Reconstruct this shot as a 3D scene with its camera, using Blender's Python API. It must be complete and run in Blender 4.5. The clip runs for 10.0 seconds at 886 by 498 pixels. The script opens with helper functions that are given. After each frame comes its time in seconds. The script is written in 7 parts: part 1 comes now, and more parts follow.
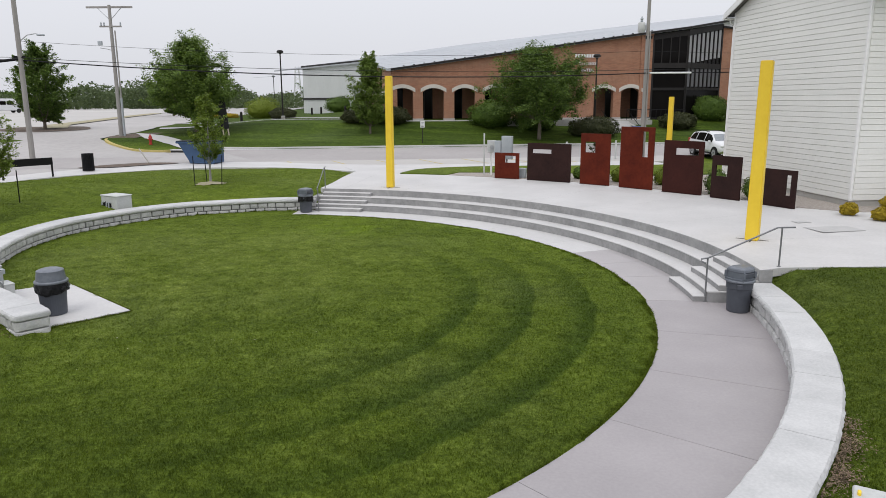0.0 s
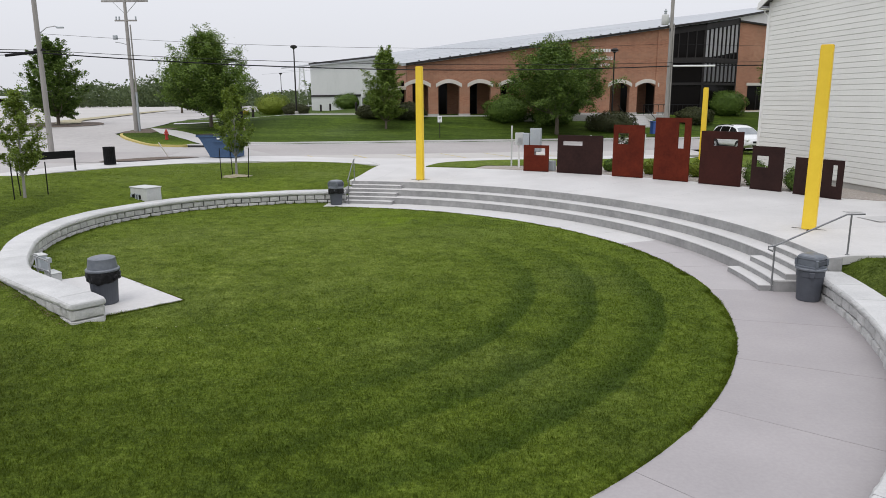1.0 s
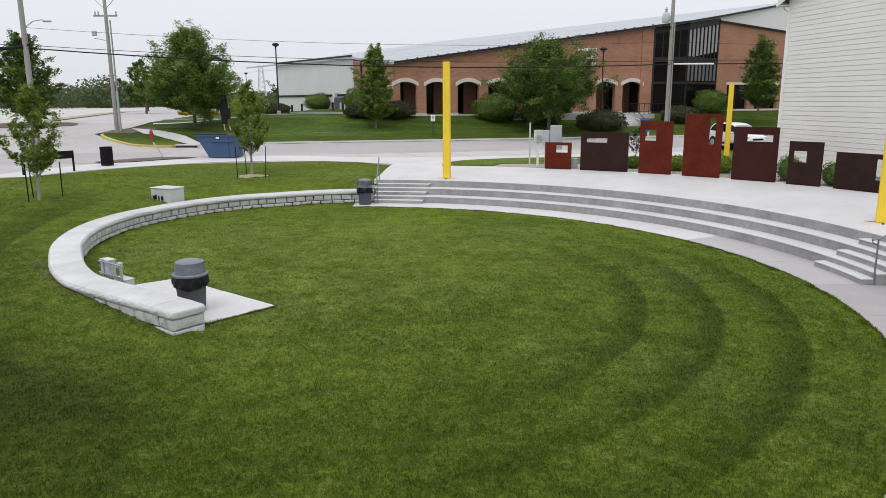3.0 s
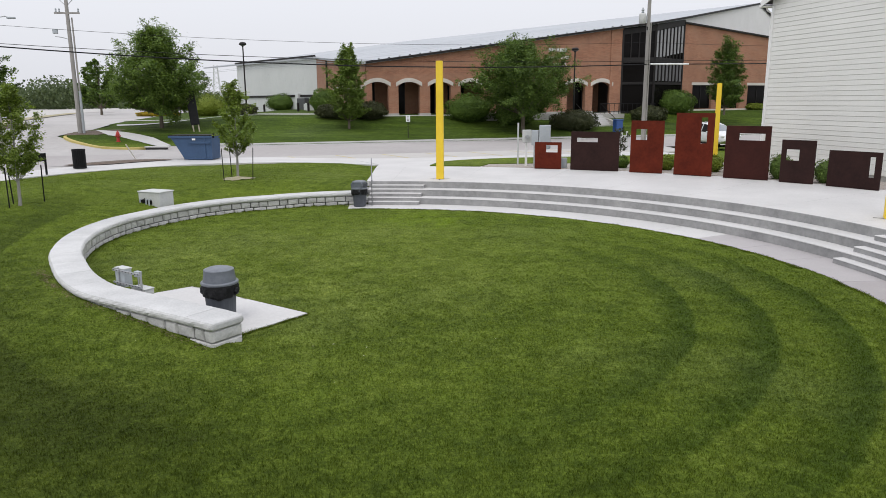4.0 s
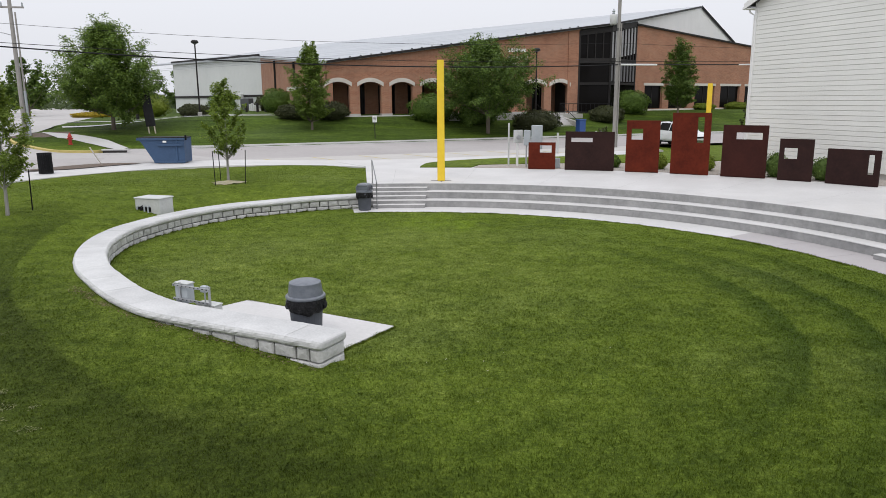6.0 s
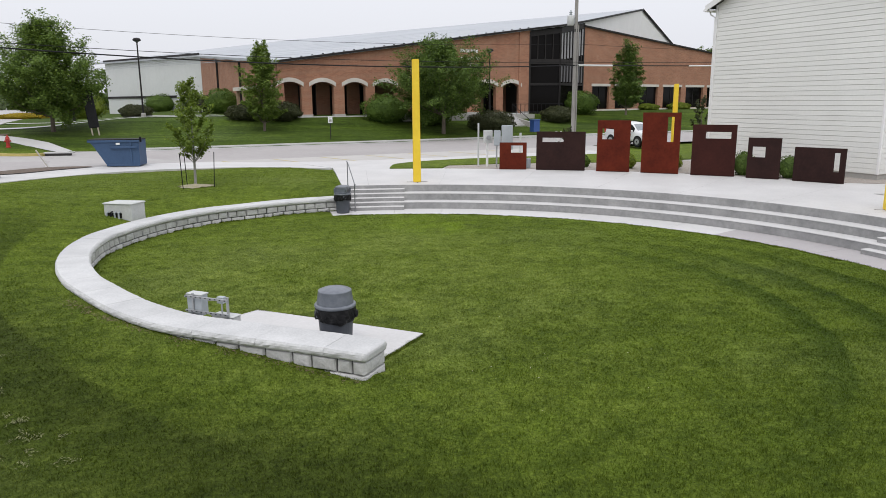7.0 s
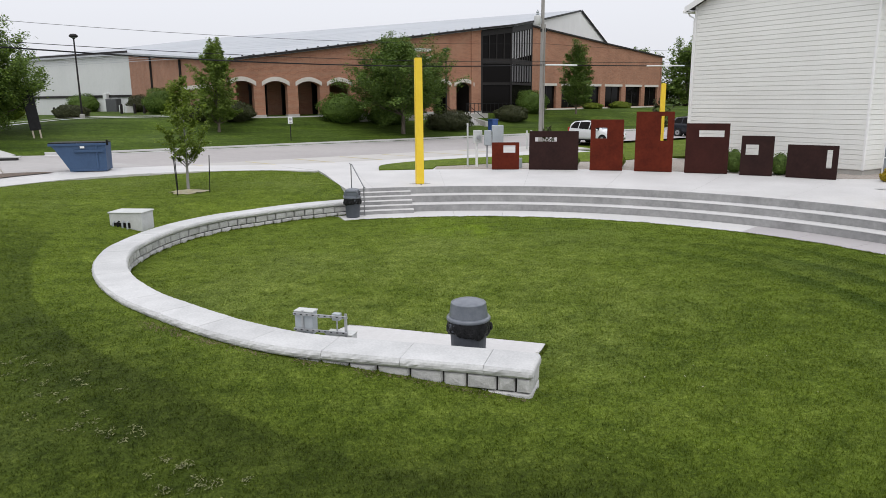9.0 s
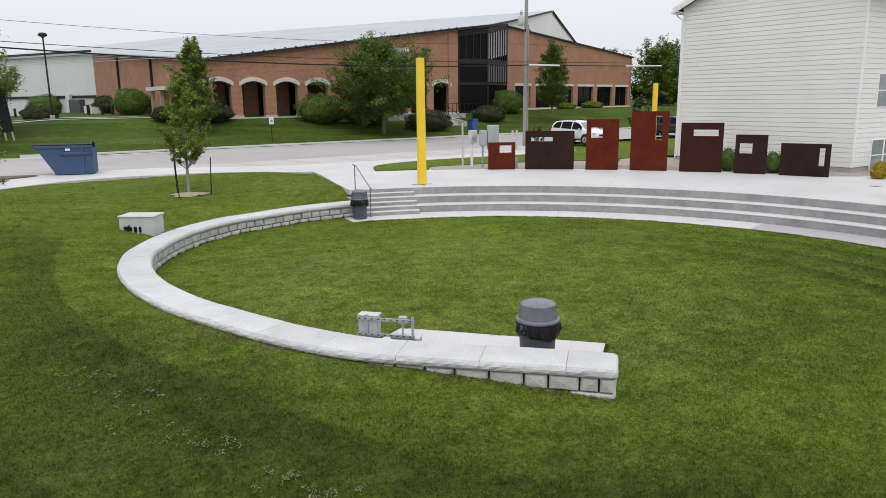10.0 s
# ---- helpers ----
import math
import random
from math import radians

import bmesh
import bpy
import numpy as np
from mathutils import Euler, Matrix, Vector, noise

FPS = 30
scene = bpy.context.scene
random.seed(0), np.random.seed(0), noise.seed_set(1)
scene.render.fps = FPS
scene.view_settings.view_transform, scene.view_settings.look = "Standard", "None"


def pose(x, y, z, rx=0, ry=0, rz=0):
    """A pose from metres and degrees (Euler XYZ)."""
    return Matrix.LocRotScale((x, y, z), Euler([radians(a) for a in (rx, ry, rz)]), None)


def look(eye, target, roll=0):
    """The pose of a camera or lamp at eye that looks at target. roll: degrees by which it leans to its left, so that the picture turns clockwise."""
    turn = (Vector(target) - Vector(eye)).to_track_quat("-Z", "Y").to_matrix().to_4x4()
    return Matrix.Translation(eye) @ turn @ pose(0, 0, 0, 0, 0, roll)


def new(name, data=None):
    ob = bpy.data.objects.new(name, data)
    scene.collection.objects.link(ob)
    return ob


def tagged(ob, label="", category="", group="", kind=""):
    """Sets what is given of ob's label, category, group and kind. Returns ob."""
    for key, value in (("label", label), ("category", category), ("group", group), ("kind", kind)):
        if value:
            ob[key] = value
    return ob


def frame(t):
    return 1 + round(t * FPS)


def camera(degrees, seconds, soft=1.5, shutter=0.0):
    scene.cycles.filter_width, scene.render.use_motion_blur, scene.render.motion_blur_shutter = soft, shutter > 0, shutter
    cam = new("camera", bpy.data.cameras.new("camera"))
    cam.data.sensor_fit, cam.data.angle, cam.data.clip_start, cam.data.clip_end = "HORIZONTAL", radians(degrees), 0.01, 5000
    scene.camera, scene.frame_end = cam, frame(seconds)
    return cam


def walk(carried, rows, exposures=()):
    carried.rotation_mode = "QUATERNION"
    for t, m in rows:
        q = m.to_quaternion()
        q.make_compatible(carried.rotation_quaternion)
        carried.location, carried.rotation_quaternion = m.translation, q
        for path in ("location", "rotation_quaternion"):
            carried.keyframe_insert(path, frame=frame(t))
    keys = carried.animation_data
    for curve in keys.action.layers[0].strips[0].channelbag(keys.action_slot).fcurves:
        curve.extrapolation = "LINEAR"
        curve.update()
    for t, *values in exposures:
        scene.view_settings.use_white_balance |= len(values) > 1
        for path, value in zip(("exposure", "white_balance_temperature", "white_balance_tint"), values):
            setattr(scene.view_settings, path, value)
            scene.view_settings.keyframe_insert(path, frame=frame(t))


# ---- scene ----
cam = camera(64.3, 10.0, 0.85)
PATH = [
    (0, (0.594, -0.777, 3.95), (0.564, 1.179, 3.537), -0.2),
    (0.5, (-0.101, -0.605, 3.843), (-0.13, 1.351, 3.429), -0.2),
    (1, (-0.799, -0.39, 3.596), (-0.832, 1.566, 3.18), -0.25),
    (1.5, (-1.54, -0.228, 3.383), (-1.576, 1.729, 2.97), -0.3),
    (2, (-2.425, -0.025, 3.356), (-2.453, 1.932, 2.943), -0.3),
    (2.5, (-3.275, 0.187, 3.369), (-3.254, 2.143, 2.956), -0.3),
    (3, (-4.159, 0.459, 3.385), (-4.064, 2.414, 2.972), -0.3),
    (4.5, (-6.629, 1.347, 3.33), (-6.366, 3.287, 2.919), -0.4),
    (5, (-7.389, 1.613, 3.35), (-7.091, 3.547, 2.939), -0.4),
    (5.5, (-8.096, 1.894, 3.357), (-7.759, 3.822, 2.945), -0.4),
    (7, (-10.386, 3.09, 3.33), (-9.807, 4.96, 2.919), -0.4),
    (7.5, (-11.148, 3.555, 3.33), (-10.515, 5.407, 2.918), -0.4),
    (8, (-11.939, 4.022, 3.318), (-11.254, 5.856, 2.906), -0.4),
    (8.5, (-12.678, 4.463, 3.337), (-11.945, 6.277, 2.924), -0.45),
    (9, (-13.485, 4.965, 3.364), (-12.699, 6.757, 2.95), -0.5),
    (9.5, (-14.221, 5.362, 3.389), (-13.387, 7.132, 2.975), -0.5),
    (10, (-14.991, 5.787, 3.386), (-14.109, 7.534, 2.971), -0.6),
]
EXPOSURE = [(0, -0.08), (2, 0.0), (5, 0.02), (10, 0.04)]
walk(cam, [(t, look(eye, target, roll)) for t, eye, target, roll in PATH], EXPOSURE)

# ---------------------------------------------------------------- light
SUN_ELEV, SUN_AZ = 58.0, 205.0
world = bpy.data.worlds.new("overcast_sky")
scene.world = world
world.use_nodes = True
wn, wl = world.node_tree.nodes, world.node_tree.links
wn.clear()
w_out = wn.new("ShaderNodeOutputWorld")
w_bg = wn.new("ShaderNodeBackground")
w_sky = wn.new("ShaderNodeTexSky")
w_sky.sky_type = "NISHITA"
w_sky.sun_disc = False
w_sky.sun_elevation = radians(SUN_ELEV)
w_sky.sun_rotation = radians(SUN_AZ)
w_sky.air_density, w_sky.dust_density, w_sky.ozone_density = 1.0, 6.0, 1.0
w_mix = wn.new("ShaderNodeMixRGB")
w_mix.inputs[0].default_value = 0.9
# an overcast dome grows brighter from the horizon to the zenith
w_co = wn.new("ShaderNodeTexCoord")
w_sep = wn.new("ShaderNodeSeparateXYZ")
wl.new(w_co.outputs["Generated"], w_sep.inputs[0])
w_rise = wn.new("ShaderNodeMath")
w_rise.operation, w_rise.use_clamp = "MULTIPLY_ADD", False
w_up = wn.new("ShaderNodeMath")
w_up.operation = "MAXIMUM"
w_up.inputs[1].default_value = 0.0
wl.new(w_sep.outputs[2], w_up.inputs[0])
wl.new(w_up.outputs[0], w_rise.inputs[0])
w_rise.inputs[1].default_value, w_rise.inputs[2].default_value = 0.95, 1.0
w_tint = wn.new("ShaderNodeMixRGB")
w_tint.blend_type = "MULTIPLY"
w_tint.inputs[0].default_value = 1.0
w_tint.inputs[1].default_value = (7.6, 7.72, 8.25, 1)
wl.new(w_rise.outputs[0], w_tint.inputs[2])
wl.new(w_tint.outputs[0], w_mix.inputs[2])
wl.new(w_sky.outputs[0], w_mix.inputs[1])
wl.new(w_mix.outputs[0], w_bg.inputs[0])
w_bg.inputs[1].default_value = 0.105
wl.new(w_bg.outputs[0], w_out.inputs[0])

sun = new("sun", bpy.data.lights.new("sun", "SUN"))
sun.data.energy, sun.data.angle, sun.data.color = 0.9, radians(28), (1.0, 0.97, 0.92)
sun.matrix_world = look((0, 0, 60), (0 - 60 * math.sin(radians(SUN_AZ)) / math.tan(radians(SUN_ELEV)),
                                     0 - 60 * math.cos(radians(SUN_AZ)) / math.tan(radians(SUN_ELEV)), 0))


# ---------------------------------------------------------------- materials
def node_mat(name):
    m = bpy.data.materials.new(name)
    m.use_nodes = True
    nt = m.node_tree
    return m, nt, nt.nodes["Principled BSDF"]


def coords(nt, scale=1.0, obj=False):
    if obj:
        src = nt.nodes.new("ShaderNodeTexCoord").outputs["Object"]
    else:
        src = nt.nodes.new("ShaderNodeNewGeometry").outputs["Position"]
    mp = nt.nodes.new("ShaderNodeMapping")
    s = scale if isinstance(scale, tuple) else (scale,) * 3
    mp.inputs["Scale"].default_value = s
    nt.links.new(src, mp.inputs["Vector"])
    return mp.outputs[0]


def tex_noise(nt, scale, detail=4, rough=0.55, obj=False, stretch=(1, 1, 1)):
    n = nt.nodes.new("ShaderNodeTexNoise")
    n.inputs["Scale"].default_value = scale
    n.inputs["Detail"].default_value = detail
    n.inputs["Roughness"].default_value = rough
    nt.links.new(coords(nt, stretch, obj), n.inputs["Vector"])
    return n.outputs["Fac"]


def ramp(nt, fac, stops):
    r = nt.nodes.new("ShaderNodeValToRGB")
    e = r.color_ramp.elements
    while len(e) < len(stops):
        e.new(0.5)
    for el, (p, c) in zip(e, stops):
        el.position = p
        el.color = (*c, 1) if len(c) == 3 else c
    nt.links.new(fac, r.inputs[0])
    return r.outputs[0]


def mix(nt, kind, fac, a, b):
    n = nt.nodes.new("ShaderNodeMixRGB")
    n.blend_type = kind
    for i, v in zip((0, 1, 2), (fac, a, b)):
        if isinstance(v, (int, float)):
            n.inputs[i].default_value = v if i == 0 else (v, v, v, 1)
        elif isinstance(v, tuple):
            n.inputs[i].default_value = (*v, 1)
        else:
            nt.links.new(v, n.inputs[i])
    return n.outputs[0]


def calc(nt, op, a, b=None):
    n = nt.nodes.new("ShaderNodeMath")
    n.operation = op
    for i, v in ((0, a), (1, b)):
        if v is None:
            continue
        if isinstance(v, (int, float)):
            n.inputs[i].default_value = v
        else:
            nt.links.new(v, n.inputs[i])
    return n.outputs[0]


def bump(nt, bsdf, height, strength=0.3, dist=0.02):
    b = nt.nodes.new("ShaderNodeBump")
    b.inputs["Strength"].default_value = strength
    b.inputs["Distance"].default_value = dist
    nt.links.new(height, b.inputs["Height"])
    nt.links.new(b.outputs[0], bsdf.inputs["Normal"])


def surface(name, dark, light, big=0.4, fine=30.0, rough=0.8, metal=0.0, relief=0.2, dist=0.01, obj=False,
            vary=0.0, island=False, spread=(0.3, 0.7), stretch=(1, 1, 1), spec=0.5):
    """Two scales of mottling between two colours, with fine relief."""
    m, nt, bsdf = node_mat(name)
    f1 = tex_noise(nt, big, 4, 0.6, obj, stretch)
    f2 = tex_noise(nt, fine, 4, 0.6, obj, stretch)
    f = calc(nt, "ADD", calc(nt, "MULTIPLY", f1, 0.6), calc(nt, "MULTIPLY", f2, 0.4))
    col = ramp(nt, f, [(spread[0], dark), (spread[1], light)])
    if vary:
        if island:
            r = nt.nodes.new("ShaderNodeNewGeometry").outputs["Random Per Island"]
        else:
            r = nt.nodes.new("ShaderNodeObjectInfo").outputs["Random"]
        k = calc(nt, "ADD", calc(nt, "MULTIPLY", r, 2 * vary), 1 - vary)
        col = mix(nt, "MULTIPLY", 1.0, col, k)
    nt.links.new(col, bsdf.inputs["Base Color"])
    bsdf.inputs["Roughness"].default_value = rough
    bsdf.inputs["Metallic"].default_value = metal
    bsdf.inputs["Specular IOR Level"].default_value = spec
    if relief:
        bump(nt, bsdf, f2, relief, dist)
    return m


CX, CY = -7.3, 17.0      # centre of the round lawn


def grass_material():
    m, nt, bsdf = node_mat("grass")
    big = tex_noise(nt, 0.22, 5, 0.6)
    mid = tex_noise(nt, 3.0, 5, 0.7)
    fine = tex_noise(nt, 28.0, 4, 0.75)
    f = calc(nt, "ADD", calc(nt, "ADD", calc(nt, "MULTIPLY", big, 0.24), calc(nt, "MULTIPLY", mid, 0.46)), calc(nt, "MULTIPLY", fine, 0.30))
    col = ramp(nt, f, [(0.36, (0.047, 0.074, 0.006)), (0.51, (0.089, 0.126, 0.012)), (0.68, (0.149, 0.190, 0.029))])
    tuft = calc(nt, "ADD", calc(nt, "MULTIPLY", tex_noise(nt, 34.0, 2, 0.6, stretch=(1, 0.7, 1)), 0.5), calc(nt, "MULTIPLY", tex_noise(nt, 15.0, 3, 0.6, stretch=(0.8, 1, 1)), 0.5))
    speck = ramp(nt, tuft, [(0.34, (0.48, 0.53, 0.52)), (0.51, (0.98, 1.0, 1.02)), (0.66, (1.65, 1.6, 1.98))])
    # paler, greyer growth in broad drifts
    drift = tex_noise(nt, 0.16, 4, 0.55)
    col = mix(nt, "MIX", ramp(nt, drift, [(0.50, (0, 0, 0)), (0.72, (0.55, 0.55, 0.55))]), col, mix(nt, "MULTIPLY", 1.0, ramp(nt, mid, [(0.3, (0.088, 0.117, 0.026)), (0.7, (0.142, 0.174, 0.048))]), 1.0))
    pos = nt.nodes.new("ShaderNodeNewGeometry").outputs["Position"]

    def reach(cx, cy):
        sub = nt.nodes.new("ShaderNodeVectorMath")
        sub.operation = "SUBTRACT"
        sub.inputs[1].default_value = (cx, cy, 0)
        nt.links.new(pos, sub.inputs[0])
        flat = nt.nodes.new("ShaderNodeVectorMath")
        flat.operation = "MULTIPLY"
        flat.inputs[1].default_value = (1, 1, 0)
        nt.links.new(sub.outputs[0], flat.inputs[0])
        ln = nt.nodes.new("ShaderNodeVectorMath")
        ln.operation = "LENGTH"
        nt.links.new(flat.outputs[0], ln.inputs[0])
        return ln.outputs["Value"]

    def fade(v, a, b):
        n = nt.nodes.new("ShaderNodeMapRange")
        n.interpolation_type = "SMOOTHSTEP"
        n.inputs["From Min"].default_value, n.inputs["From Max"].default_value = a, b
        nt.links.new(v, n.inputs["Value"])
        return n.outputs["Result"]

    sep = nt.nodes.new("ShaderNodeSeparateXYZ")
    nt.links.new(pos, sep.inputs[0])
    wob = calc(nt, "MULTIPLY", tex_noise(nt, 0.7, 5, 0.7), 0.5)
    # mowing rings of the round lawn: each darkens outwards and ends in a sharp edge
    r = calc(nt, "ADD", reach(CX, CY), calc(nt, "MULTIPLY", wob, 0.8))
    turn = calc(nt, "FRACT", calc(nt, "DIVIDE", calc(nt, "SUBTRACT", r, 8.80 - 1.43 * 3), 1.43), 0.0)
    ring = calc(nt, "MULTIPLY", fade(turn, 0.28, 0.82), fade(turn, 1.0, 0.91))
    k = calc(nt, "MULTIPLY", calc(nt, "MULTIPLY", fade(r, 7.2, 8.0), fade(r, 12.6, 12.2)), calc(nt, "MULTIPLY", fade(sep.outputs[0], -6.0, 1.2), fade(sep.outputs[1], 25.0, 14.0)))
    col = mix(nt, "MULTIPLY", calc(nt, "MULTIPLY", calc(nt, "MULTIPLY", k, ring), 0.78), col, (0.40, 0.50, 0.40))
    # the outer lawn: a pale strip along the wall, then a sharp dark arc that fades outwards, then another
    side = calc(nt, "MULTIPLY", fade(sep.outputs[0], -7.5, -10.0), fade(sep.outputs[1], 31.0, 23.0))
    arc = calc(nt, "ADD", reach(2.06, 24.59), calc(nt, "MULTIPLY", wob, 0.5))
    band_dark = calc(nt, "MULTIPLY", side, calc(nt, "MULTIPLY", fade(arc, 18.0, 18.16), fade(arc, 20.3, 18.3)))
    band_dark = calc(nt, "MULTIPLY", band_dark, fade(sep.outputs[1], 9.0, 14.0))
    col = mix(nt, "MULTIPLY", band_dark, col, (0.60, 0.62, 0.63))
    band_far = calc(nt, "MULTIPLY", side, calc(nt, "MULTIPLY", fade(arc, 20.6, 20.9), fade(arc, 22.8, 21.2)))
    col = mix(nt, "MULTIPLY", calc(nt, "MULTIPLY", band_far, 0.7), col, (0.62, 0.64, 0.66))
    # a broad darker zone over the outer lawn, on top of the arcs
    outer_dark = calc(nt, "MULTIPLY", calc(nt, "MULTIPLY", fade(arc, 16.6, 18.4), fade(sep.outputs[0], -5.0, -9.0)), fade(sep.outputs[1], 23.0, 15.5))
    col = mix(nt, "MULTIPLY", outer_dark, col, (0.67, 0.67, 0.69))
    # the strip at the open foot of the round is slightly darker
    foot = calc(nt, "MULTIPLY", fade(reach(-4.6, 8.6), 4.6, 1.2), fade(sep.outputs[1], 12.0, 9.5))
    col = mix(nt, "MULTIPLY", foot, col, (0.90, 0.91, 0.93))
    # so is a round patch before the wall's end
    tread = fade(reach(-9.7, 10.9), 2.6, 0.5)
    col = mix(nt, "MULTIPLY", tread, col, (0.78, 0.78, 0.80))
    # and the slope outside the other wall
    bank = calc(nt, "MULTIPLY", fade(sep.outputs[0], 4.5, 7.0), fade(sep.outputs[1], 17.5, 16.0))
    col = mix(nt, "MULTIPLY", bank, col, (0.76, 0.76, 0.76))
    # the lawn across the street is of a deeper green
    far_side = fade(sep.outputs[1], 54.0, 57.0)
    col = mix(nt, "MULTIPLY", far_side, col, (0.48, 0.56, 0.57))
    streak = ramp(nt, tex_noise(nt, 1.0, 5, 0.65, stretch=(0.10, 0.75, 0.75)), [(0.36, (0.66, 0.70, 0.68)), (0.50, (1.0, 1.0, 1.0)), (0.64, (1.42, 1.36, 1.3))])
    col = mix(nt, "MULTIPLY", far_side, col, streak)
    # the park's far half is paler: grazing-view brightness put into the colour
    col = mix(nt, "MULTIPLY", fade(sep.outputs[1], 16.0, 25.0), col, (1.15, 1.13, 1.11))
    # a lush, lime-coloured patch before the steps
    lush = calc(nt, "MULTIPLY", fade(reach(-3.4, 26.3), 2.8, 0.5), ramp(nt, tex_noise(nt, 1.6, 4, 0.6), [(0.42, (0, 0, 0)), (0.6, (0.8, 0.8, 0.8))]))
    col = mix(nt, "MIX", lush, col, (0.125, 0.185, 0.010))
    # the worn, greyer middle of the round
    worn = calc(nt, "MULTIPLY", fade(reach(CX - 0.3, CY + 2.5), 9.5, 2.5), ramp(nt, tex_noise(nt, 0.9, 5, 0.7), [(0.35, (0, 0, 0)), (0.65, (0.75, 0.75, 0.75))]))
    col = mix(nt, "MIX", worn, col, ramp(nt, mid, [(0.35, (0.108, 0.142, 0.020)), (0.65, (0.190, 0.232, 0.046))]))
    dry = tex_noise(nt, 0.8, 7, 0.8)
    col = mix(nt, "MIX", ramp(nt, dry, [(0.66, (0, 0, 0)), (0.80, (0.5, 0.5, 0.5))]), col, (0.15, 0.15, 0.06))
    col = mix(nt, "MULTIPLY", 0.9, col, speck)
    # hand-sized to step-sized unevenness of the sward
    mottle = ramp(nt, tex_noise(nt, 1.5, 6, 0.72, stretch=(0.75, 1.15, 1)), [(0.34, (0.76, 0.79, 0.80)), (0.50, (0.98, 0.98, 0.98)), (0.66, (1.16, 1.16, 1.18))])
    col = mix(nt, "MULTIPLY", 1.0, col, mottle)
    nt.links.new(col, bsdf.inputs["Base Color"])
    bsdf.inputs["Roughness"].default_value = 0.95
    bsdf.inputs["Specular IOR Level"].default_value = 0.12
    bump(nt, bsdf, calc(nt, "ADD", fine, calc(nt, "MULTIPLY", mid, 0.8)), 0.7, 0.05)
    return m


def leaf_material(name, dark, light, trans=0.25):
    m, nt, bsdf = node_mat(name)
    r = nt.nodes.new("ShaderNodeNewGeometry").outputs["Random Per Island"]
    big = tex_noise(nt, 0.9, 3, 0.6)
    f = calc(nt, "ADD", calc(nt, "MULTIPLY", r, 0.45), calc(nt, "MULTIPLY", big, 0.5))
    col = ramp(nt, f, [(0.15, dark), (0.85, light)])
    nt.links.new(col, bsdf.inputs["Base Color"])
    bsdf.inputs["Roughness"].default_value = 0.6
    bsdf.inputs["Specular IOR Level"].default_value = 0.25
    tr = nt.nodes.new("ShaderNodeBsdfTranslucent")
    nt.links.new(mix(nt, "MULTIPLY", 1.0, col, (1.2, 1.25, 0.6)), tr.inputs[0])
    mx = nt.nodes.new("ShaderNodeMixShader")
    mx.inputs[0].default_value = trans
    nt.links.new(bsdf.outputs[0], mx.inputs[1])
    nt.links.new(tr.outputs[0], mx.inputs[2])
    nt.links.new(mx.outputs[0], nt.nodes["Material Output"].inputs[0])
    return m


def brick_material():
    m, nt, bsdf = node_mat("red_brick")
    uv = nt.nodes.new("ShaderNodeUVMap")
    b = nt.nodes.new("ShaderNodeTexBrick")
    b.inputs["Color1"].default_value = (0.36, 0.172, 0.105, 1)
    b.inputs["Color2"].default_value = (0.275, 0.124, 0.076, 1)
    b.inputs["Mortar"].default_value = (0.36, 0.25, 0.18, 1)
    b.inputs["Scale"].default_value = 1.0
    b.inputs["Brick Width"].default_value = 0.30
    b.inputs["Row Height"].default_value = 0.10
    b.inputs["Mortar Size"].default_value = 0.008
    nt.links.new(uv.outputs[0], b.inputs["Vector"])
    big = tex_noise(nt, 0.5, 5, 0.6)
    col = mix(nt, "MULTIPLY", 1.0, b.outputs[0], ramp(nt, big, [(0.3, (0.84, 0.82, 0.8)), (0.7, (1.1, 1.1, 1.08))]))
    nt.links.new(col, bsdf.inputs["Base Color"])
    bsdf.inputs["Roughness"].default_value = 0.9
    return m


M_grass = grass_material()
M_conc = surface("pale_concrete", (0.43, 0.425, 0.42), (0.55, 0.54, 0.535), 0.5, 14, 0.62, relief=0.12, dist=0.004)
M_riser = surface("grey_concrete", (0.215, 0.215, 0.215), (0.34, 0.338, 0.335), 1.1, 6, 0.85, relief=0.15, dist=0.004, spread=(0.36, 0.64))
# the walk's concrete again, lightened for sheen at a grazing view
M_walksheen = surface("pinkish_concrete_sheen", (0.30, 0.283, 0.286), (0.39, 0.368, 0.372), 0.5, 18, 0.55, relief=0.12, dist=0.004, vary=0.03)
M_walk = surface("pinkish_concrete", (0.265, 0.247, 0.252), (0.355, 0.33, 0.336), 0.5, 18, 0.5, relief=0.12, dist=0.004, vary=0.03)
M_street = surface("pale_street_concrete", (0.31, 0.297, 0.29), (0.43, 0.412, 0.402), 0.1, 2.5, 0.8, relief=0.1, dist=0.004)
M_road = surface("worn_road_concrete", (0.285, 0.268, 0.262), (0.385, 0.364, 0.358), 0.12, 3, 0.9, relief=0.1, dist=0.004)
M_lot = surface("pale_lot_concrete", (0.38, 0.365, 0.35), (0.47, 0.455, 0.435), 0.05, 1.5, 0.9, relief=0.0)
M_cap = surface("limestone_cap", (0.385, 0.388, 0.388), (0.55, 0.55, 0.547), 1.5, 24, 0.85, relief=0.35, dist=0.012, vary=0.05)
M_block = surface("limestone_block", (0.33, 0.33, 0.325), (0.56, 0.555, 0.545), 3.0, 22, 0.9, relief=0.7, dist=0.025, vary=0.09)
M_joint = surface("dark_joint", (0.016, 0.016, 0.015), (0.036, 0.034, 0.032), 3, 20, 0.95, relief=0)
M_rust = surface("red_rusted_steel", (0.060, 0.0095, 0.0048), (0.128, 0.021, 0.009), 1.2, 9, 0.75, relief=0.15, dist=0.004, spec=0.12)
